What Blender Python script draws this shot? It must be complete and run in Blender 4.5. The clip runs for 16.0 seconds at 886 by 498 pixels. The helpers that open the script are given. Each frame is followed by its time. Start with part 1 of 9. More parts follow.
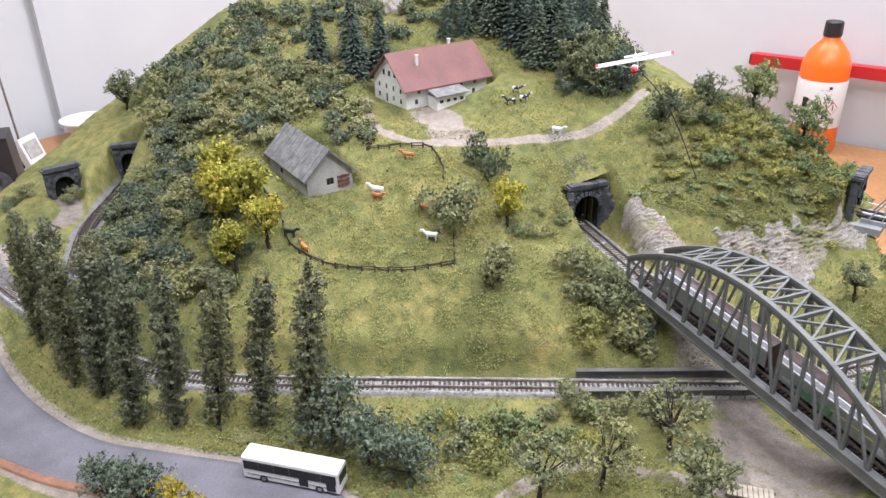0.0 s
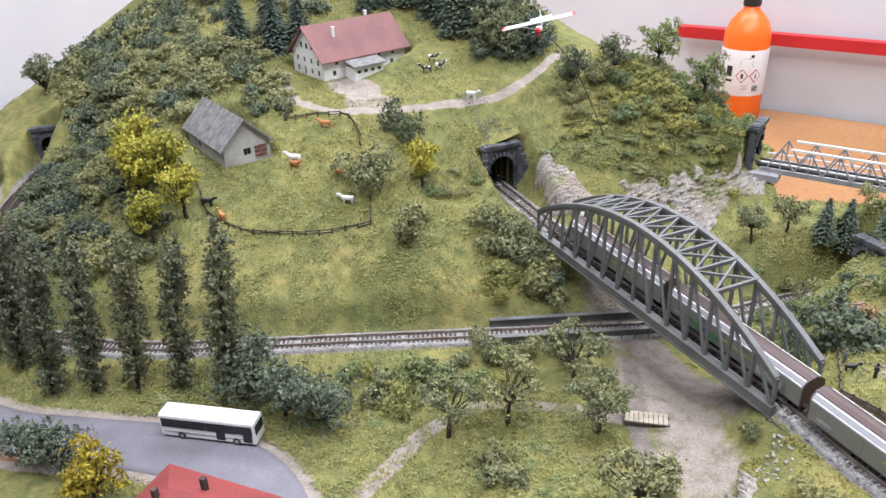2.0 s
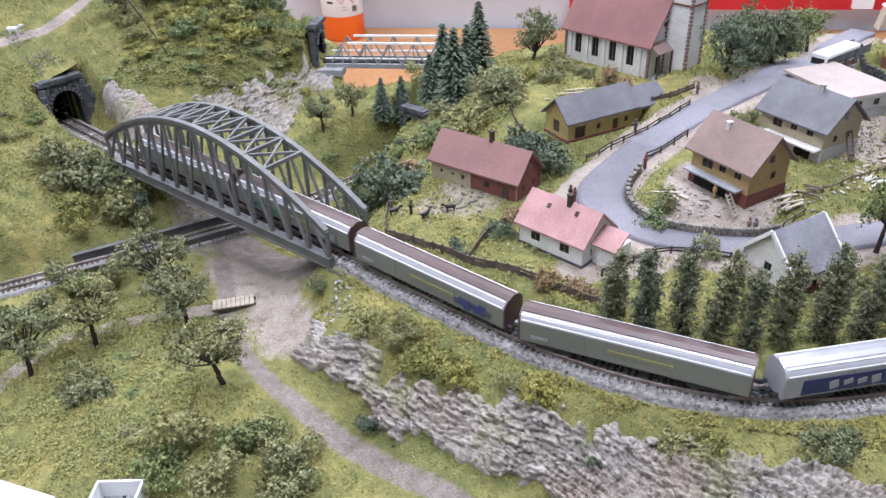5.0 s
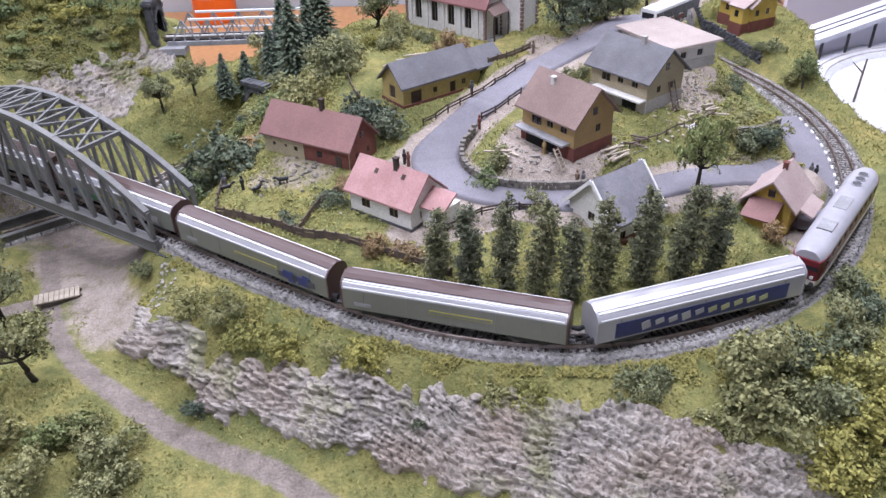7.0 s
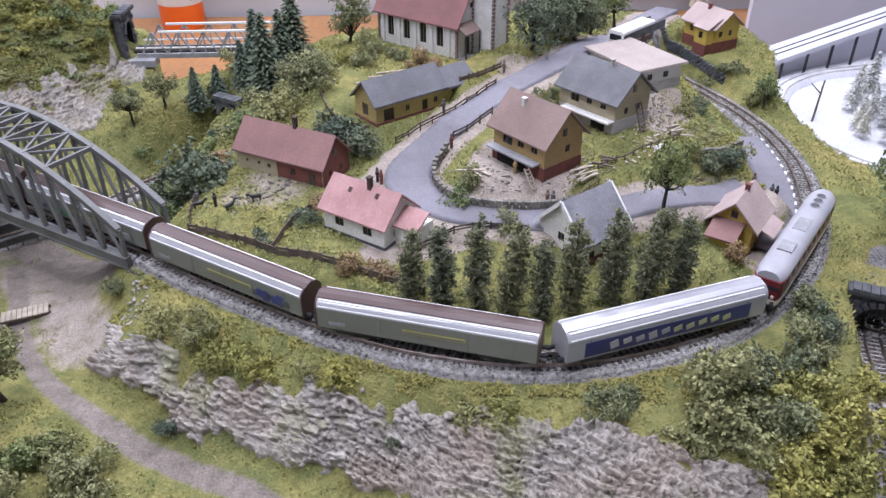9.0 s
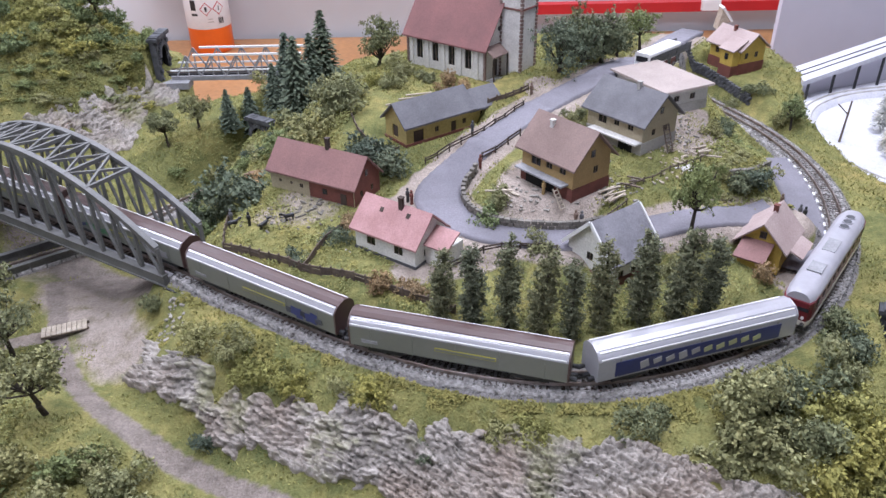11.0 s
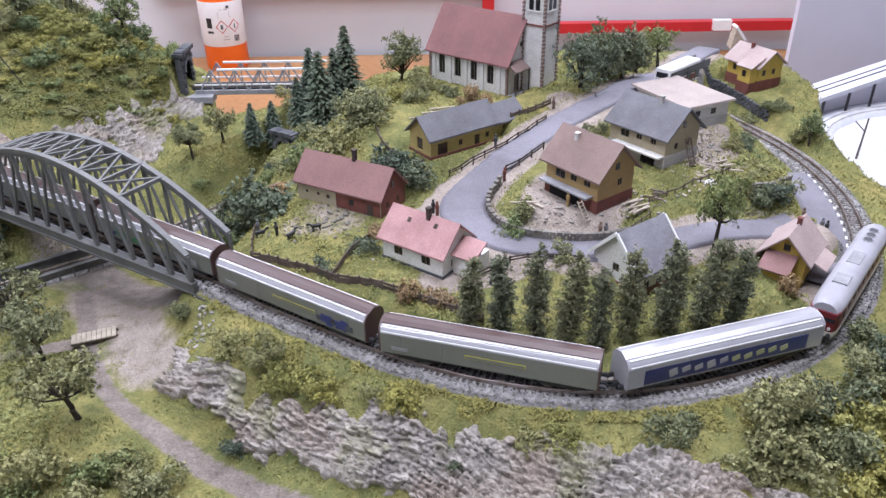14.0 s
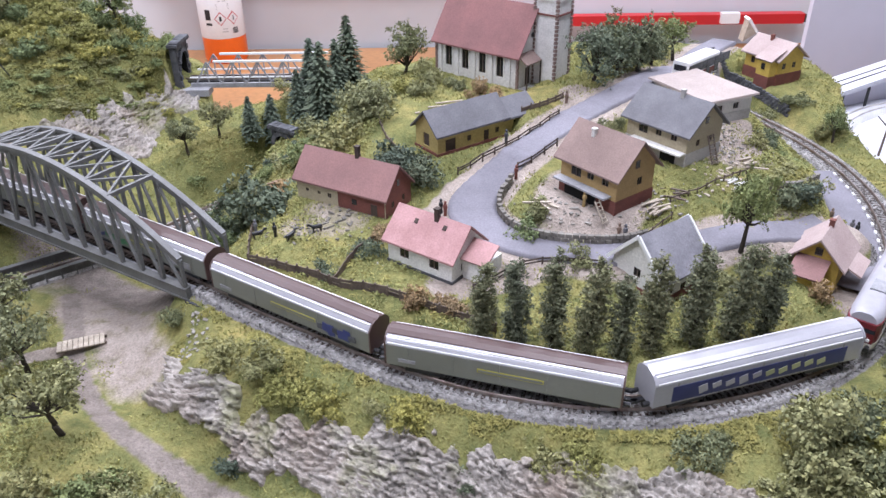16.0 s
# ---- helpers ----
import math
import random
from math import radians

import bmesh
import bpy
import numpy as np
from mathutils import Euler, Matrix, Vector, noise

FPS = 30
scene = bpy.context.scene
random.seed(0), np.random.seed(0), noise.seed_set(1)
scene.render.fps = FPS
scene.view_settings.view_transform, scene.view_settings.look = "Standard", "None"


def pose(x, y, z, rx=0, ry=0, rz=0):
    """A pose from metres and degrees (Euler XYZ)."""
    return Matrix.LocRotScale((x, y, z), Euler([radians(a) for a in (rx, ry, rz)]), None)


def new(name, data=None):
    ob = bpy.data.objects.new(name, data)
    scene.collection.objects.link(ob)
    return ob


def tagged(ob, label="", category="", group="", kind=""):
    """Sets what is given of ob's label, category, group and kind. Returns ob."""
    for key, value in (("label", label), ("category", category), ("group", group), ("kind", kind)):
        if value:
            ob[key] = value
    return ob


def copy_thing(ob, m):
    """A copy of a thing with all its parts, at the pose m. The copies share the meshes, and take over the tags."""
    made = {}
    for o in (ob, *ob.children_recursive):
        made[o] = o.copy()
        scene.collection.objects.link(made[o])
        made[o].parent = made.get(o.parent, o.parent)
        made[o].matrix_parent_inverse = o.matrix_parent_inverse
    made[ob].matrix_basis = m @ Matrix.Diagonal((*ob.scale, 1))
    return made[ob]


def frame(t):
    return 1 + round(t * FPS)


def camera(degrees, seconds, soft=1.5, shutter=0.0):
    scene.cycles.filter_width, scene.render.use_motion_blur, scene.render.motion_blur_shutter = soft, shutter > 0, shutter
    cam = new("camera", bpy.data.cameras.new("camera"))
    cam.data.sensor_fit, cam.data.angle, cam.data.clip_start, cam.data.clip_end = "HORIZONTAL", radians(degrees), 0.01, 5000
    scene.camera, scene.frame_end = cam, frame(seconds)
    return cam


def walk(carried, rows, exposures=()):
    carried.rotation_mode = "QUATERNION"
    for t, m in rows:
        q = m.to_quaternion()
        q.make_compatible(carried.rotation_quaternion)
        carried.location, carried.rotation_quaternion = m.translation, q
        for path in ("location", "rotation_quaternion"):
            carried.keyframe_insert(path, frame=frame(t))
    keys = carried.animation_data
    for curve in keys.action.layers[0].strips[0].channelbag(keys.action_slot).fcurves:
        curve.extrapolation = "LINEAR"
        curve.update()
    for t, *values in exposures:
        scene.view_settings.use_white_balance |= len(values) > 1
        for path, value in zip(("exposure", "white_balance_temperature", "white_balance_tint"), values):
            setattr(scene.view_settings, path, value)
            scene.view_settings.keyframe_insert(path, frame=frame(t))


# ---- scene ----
cam = camera(60.48, 16.0)
walk(cam, [
    (0.0, pose(-0.1844, 0.0275, 0.3988, 63.343, 0.859, 37.578)),
    (0.5, pose(-0.1777, 0.0256, 0.3979, 63.360, 1.138, 37.198)),
    (1.0, pose(-0.1706, 0.0262, 0.3941, 63.230, 1.224, 36.414)),
    (1.5, pose(-0.1539, 0.0301, 0.3849, 63.091, 1.590, 35.236)),
    (2.0, pose(-0.1342, 0.0262, 0.3805, 62.557, 1.810, 33.625)),
    (2.5, pose(-0.1186, 0.0227, 0.3713, 62.068, 2.138, 32.003)),
    (3.0, pose(-0.1024, 0.0251, 0.3693, 61.196, 2.697, 27.446)),
    (3.5, pose(-0.0938, 0.0209, 0.3667, 59.671, 2.140, 20.548)),
    (4.0, pose(-0.0762, 0.0180, 0.3644, 59.121, 2.235, 14.948)),
    (4.5, pose(-0.0567, 0.0172, 0.3562, 58.740, 1.930, 10.964)),
    (5.0, pose(-0.0337, 0.0177, 0.3480, 58.170, 1.762, 7.317)),
    (7.5, pose(0.0235, 0.0257, 0.3304, 56.546, 1.356, -1.015)),
    (8.0, pose(0.0219, 0.0254, 0.3373, 56.450, 0.728, -1.610)),
    (8.5, pose(0.0186, 0.0247, 0.3400, 56.673, 0.394, -2.092)),
    (9.0, pose(0.0179, 0.0233, 0.3417, 57.174, 0.256, -2.224)),
    (9.5, pose(0.0163, 0.0224, 0.3431, 57.583, 0.596, -1.742)),
    (12.0, pose(0.0068, 0.0154, 0.3475, 59.130, 0.860, -0.635)),
    (12.5, pose(0.0034, 0.0157, 0.3480, 59.376, 0.789, -0.639)),
    (13.0, pose(0.0004, 0.0150, 0.3445, 59.763, 0.686, -0.520)),
    (13.5, pose(-0.0022, 0.0135, 0.3423, 59.995, 0.741, -0.401)),
    (14.0, pose(-0.0026, 0.0093, 0.3443, 60.018, 0.788, -0.177)),
    (14.5, pose(-0.0009, 0.0064, 0.3455, 59.999, 0.833, -0.118)),
    (15.0, pose(-0.0016, 0.0126, 0.3436, 59.918, 0.787, -0.036)),
    (15.5, pose(-0.0055, 0.0250, 0.3391, 59.757, 0.716, -0.040)),
    (16.0, pose(-0.0087, 0.0402, 0.3332, 59.598, 0.672, -0.122)),
], [(0.0, -0.03, 6450, 10), (2.5, -0.06, 6300, 10), (3.6, -0.02, 6100, 11), (5.0, -0.11, 6050, 12), (7.5, -0.30, 6080, 18), (8.5, -0.38, 6050, 16), (12.5, -0.34, 6050, 15), (14.5, -0.24, 6080, 15), (16.0, -0.14, 6100, 15)])

# ---- light ----
world = bpy.data.worlds.new("world")
scene.world = world
world.use_nodes = True
world.node_tree.nodes["Background"].inputs[0].default_value = (0.80, 0.84, 1.0, 1)
world.node_tree.nodes["Background"].inputs[1].default_value = 0.12


def tube_light(x, y, z, rz, power, size=(1.5, 0.25)):
    """A ceiling fluorescent fitting's light."""
    d = bpy.data.lights.new("ceiling_tube", "AREA")
    d.shape, d.size, d.size_y, d.energy = "RECTANGLE", size[0], size[1], power
    d.color = (0.95, 0.97, 1.06)
    ob = new("ceiling_tube", d)
    ob.matrix_world = pose(x, y, z, 0, 0, rz)


tube_light(-0.45, -0.10, 1.62, 25, 37)
tube_light(0.55, 0.75, 1.62, 25, 30)
tube_light(-1.25, 1.55, 1.62, 25, 37)
tube_light(0.1, 1.75, 1.62, 25, 30)
scene.view_settings.exposure = 0.0


# ---- materials ----
def nodes_of(name):
    m = bpy.data.materials.new(name)
    m.use_nodes = True
    return m, m.node_tree.nodes, m.node_tree.links, m.node_tree.nodes["Principled BSDF"]


def ramp(nd, stops):
    r = nd.new("ShaderNodeValToRGB")
    while len(r.color_ramp.elements) < len(stops):
        r.color_ramp.elements.new(0.5)
    for e, (p, c) in zip(r.color_ramp.elements, stops):
        e.position, e.color = p, (*c, 1)
    return r


def noise_tex(nd, lk, coord, scale, detail=4.0, rough=0.6):
    n = nd.new("ShaderNodeTexNoise")
    n.inputs["Scale"].default_value, n.inputs["Detail"].default_value, n.inputs["Roughness"].default_value = scale, detail, rough
    lk.new(coord, n.inputs["Vector"])
    return n


def mixer(nd, lk, fac, a, b, mode="MIX"):
    m = nd.new("ShaderNodeMix")
    m.data_type, m.blend_type = "RGBA", mode
    for sock, val in ((m.inputs[0], fac), (m.inputs[6], a), (m.inputs[7], b)):
        if hasattr(val, "links"):
            lk.new(val, sock)
        elif isinstance(val, tuple):
            sock.default_value = (*val, 1)
        else:
            sock.default_value = val
    return m.outputs[2]


def paint(name, color, dark=None, scale=60, fine=600, rough=0.75, metal=0.0, bump=0.15, spread=0.35, vary=0.0, grain_low=0.76):
    """Surface with stains at a coarse scale and grain at a fine one."""
    m, nd, lk, bs = nodes_of(name)
    co = nd.new("ShaderNodeTexCoord").outputs["Object"]
    dark = dark or tuple(c * (1 - spread) for c in color)
    big, small = noise_tex(nd, lk, co, scale), noise_tex(nd, lk, co, fine, 2)
    r = ramp(nd, [(0.36, dark), (0.62, color)])
    lk.new(big.outputs[0], r.inputs[0])
    grain = ramp(nd, [(0.3, (grain_low,) * 3), (0.7, (1.0, 1.0, 1.0))])
    lk.new(small.outputs[0], grain.inputs[0])
    col = mixer(nd, lk, 1.0, r.outputs[0], grain.outputs[0], "MULTIPLY")
    if vary:
        info = nd.new("ShaderNodeObjectInfo").outputs["Random"]
        rv = ramp(nd, [(0.0, (1 - vary,) * 3), (1.0, (1.0, 1.0, 1.0))])
        lk.new(info, rv.inputs[0])
        col = mixer(nd, lk, 1.0, col, rv.outputs[0], "MULTIPLY")
    lk.new(col, bs.inputs["Base Color"])
    bs.inputs["Roughness"].default_value, bs.inputs["Metallic"].default_value = rough, metal
    if bump:
        bp = nd.new("ShaderNodeBump")
        bp.inputs["Strength"].default_value, bp.inputs["Distance"].default_value = bump, 0.001
        lk.new(small.outputs[0], bp.inputs["Height"])
        lk.new(bp.outputs[0], bs.inputs["Normal"])
    return m


def foliage(name, light, dark, rough=0.85):
    """Flocked foliage: every clump a shade of its own."""
    m, nd, lk, bs = nodes_of(name)
    geo = nd.new("ShaderNodeNewGeometry")
    info = nd.new("ShaderNodeObjectInfo").outputs["Random"]
    co = nd.new("ShaderNodeTexCoord").outputs["Object"]
    r = ramp(nd, [(0.0, tuple(a * 0.18 + b * 0.82 for a, b in zip(light, dark))), (0.55, tuple((a + b) / 2 for a, b in zip(light, dark))), (1.0, tuple(a * 0.85 + b * 0.15 for a, b in zip(light, dark)))])
    lk.new(geo.outputs["Random Per Island"], r.inputs[0])
    n = noise_tex(nd, lk, co, 240, 3)
    n2 = ramp(nd, [(0.3, (0.70, 0.74, 0.74)), (0.7, (1.2, 1.15, 1.06))])
    lk.new(n.outputs[0], n2.inputs[0])
    c = mixer(nd, lk, 1.0, r.outputs[0], n2.outputs[0], "MULTIPLY")
    rv = ramp(nd, [(0.0, (0.82, 0.86, 0.9)), (1.0, (1.15, 1.1, 0.95))])
    lk.new(info, rv.inputs[0])
    c = mixer(nd, lk, 1.0, c, rv.outputs[0], "MULTIPLY")
    lk.new(c, bs.inputs["Base Color"])
    bs.inputs["Roughness"].default_value = rough
    bs.inputs["Specular IOR Level"].default_value = 0.2
    return m


def ground_material():
    """Flocked grass with bare earth and gravel where the ground is walked on."""
    m, nd, lk, bs = nodes_of("flock_grass")
    co = nd.new("ShaderNodeTexCoord").outputs["Object"]
    n1, n2, n3 = noise_tex(nd, lk, co, 13, 5, 0.65), noise_tex(nd, lk, co, 85, 5, 0.65), noise_tex(nd, lk, co, 620, 3)
    grass = ramp(nd, [(0.32, (0.160, 0.168, 0.070)), (0.5, (0.232, 0.222, 0.090)), (0.68, (0.310, 0.262, 0.108))])
    lk.new(n1.outputs[0], grass.inputs[0])
    mott = ramp(nd, [(0.34, (0.58, 0.66, 0.62)), (0.64, (1.12, 1.10, 1.0))])
    lk.new(n2.outputs[0], mott.inputs[0])
    c = mixer(nd, lk, 1.0, grass.outputs[0], mott.outputs[0], "MULTIPLY")
    att = nd.new("ShaderNodeAttribute")
    att.attribute_name = "cover"
    sep = nd.new("ShaderNodeSeparateColor")
    lk.new(att.outputs["Color"], sep.inputs[0])

    def edge(channel):
        ad = nd.new("ShaderNodeMath")
        ad.operation = "MULTIPLY_ADD"
        lk.new(n2.outputs[0], ad.inputs[0])
        ad.inputs[1].default_value = 0.55
        lk.new(sep.outputs[channel], ad.inputs[2])
        rr = ramp(nd, [(0.62, (0, 0, 0)), (0.86, (1, 1, 1))])
        lk.new(ad.outputs[0], rr.inputs[0])
        return rr.outputs[0]

    dirt = ramp(nd, [(0.3, (0.27, 0.225, 0.190)), (0.7, (0.43, 0.368, 0.318))])
    lk.new(n2.outputs[0], dirt.inputs[0])
    stone = ramp(nd, [(0.3, (0.17, 0.16, 0.158)), (0.7, (0.27, 0.255, 0.25))])
    lk.new(n2.outputs[0], stone.inputs[0])
    # brown of the mud, also laid on for shade along the bridge
    mud_shade = ramp(nd, [(0.3, (0.170, 0.142, 0.122)), (0.7, (0.315, 0.270, 0.238))])
    lk.new(n2.outputs[0], mud_shade.inputs[0])
    c = mixer(nd, lk, edge(0), c, dirt.outputs[0])
    c = mixer(nd, lk, edge(1), c, stone.outputs[0])
    c = mixer(nd, lk, edge(2), c, mud_shade.outputs[0])
    gr = ramp(nd, [(0.3, (0.76, 0.76, 0.76)), (0.7, (1.1, 1.1, 1.1))])
    lk.new(n3.outputs[0], gr.inputs[0])
    c = mixer(nd, lk, 1.0, c, gr.outputs[0], "MULTIPLY")
    lk.new(c, bs.inputs["Base Color"])
    bs.inputs["Roughness"].default_value = 0.95
    bs.inputs["Specular IOR Level"].default_value = 0.1
    bp = nd.new("ShaderNodeBump")
    bp.inputs["Strength"].default_value, bp.inputs["Distance"].default_value = 0.8, 0.002
    lk.new(n3.outputs[0], bp.inputs["Height"])
    lk.new(bp.outputs[0], bs.inputs["Normal"])
    return m


def rock_material():
    m, nd, lk, bs = nodes_of("cast_rock")
    co = nd.new("ShaderNodeTexCoord").outputs["Object"]
    n1, n2 = noise_tex(nd, lk, co, 45, 5), noise_tex(nd, lk, co, 420, 4)
    r = ramp(nd, [(0.32, (0.250, 0.228, 0.204)), (0.55, (0.375, 0.345, 0.312)), (0.7, (0.470, 0.428, 0.388))])
    lk.new(n1.outputs[0], r.inputs[0])
    g2 = ramp(nd, [(0.30, (0.62, 0.61, 0.60)), (0.60, (1.06, 1.05, 1.04))])
    lk.new(n2.outputs[0], g2.inputs[0])
    c = mixer(nd, lk, 1.0, r.outputs[0], g2.outputs[0], "MULTIPLY")
    moss = noise_tex(nd, lk, co, 26, 4)
    br = ramp(nd, [(0.46, (0, 0, 0)), (0.66, (0.75, 0.75, 0.75))])
    lk.new(noise_tex(nd, lk, co, 17, 4).outputs[0], br.inputs[0])
    c = mixer(nd, lk, br.outputs[0], c, mixer(nd, lk, 1.0, g2.outputs[0], (0.335, 0.272, 0.225), "MULTIPLY"))
    mr = ramp(nd, [(0.54, (0, 0, 0)), (0.68, (0.60, 0.60, 0.60))])
    lk.new(moss.outputs[0], mr.inputs[0])
    c = mixer(nd, lk, mr.outputs[0], c, (0.20, 0.21, 0.075))
    lk.new(c, bs.inputs["Base Color"])
    bs.inputs["Roughness"].default_value = 0.92
    bp = nd.new("ShaderNodeBump")
    bp.inputs["Strength"].default_value, bp.inputs["Distance"].default_value = 0.7, 0.0012
    lk.new(n2.outputs[0], bp.inputs["Height"])
    lk.new(bp.outputs[0], bs.inputs["Normal"])
    return m


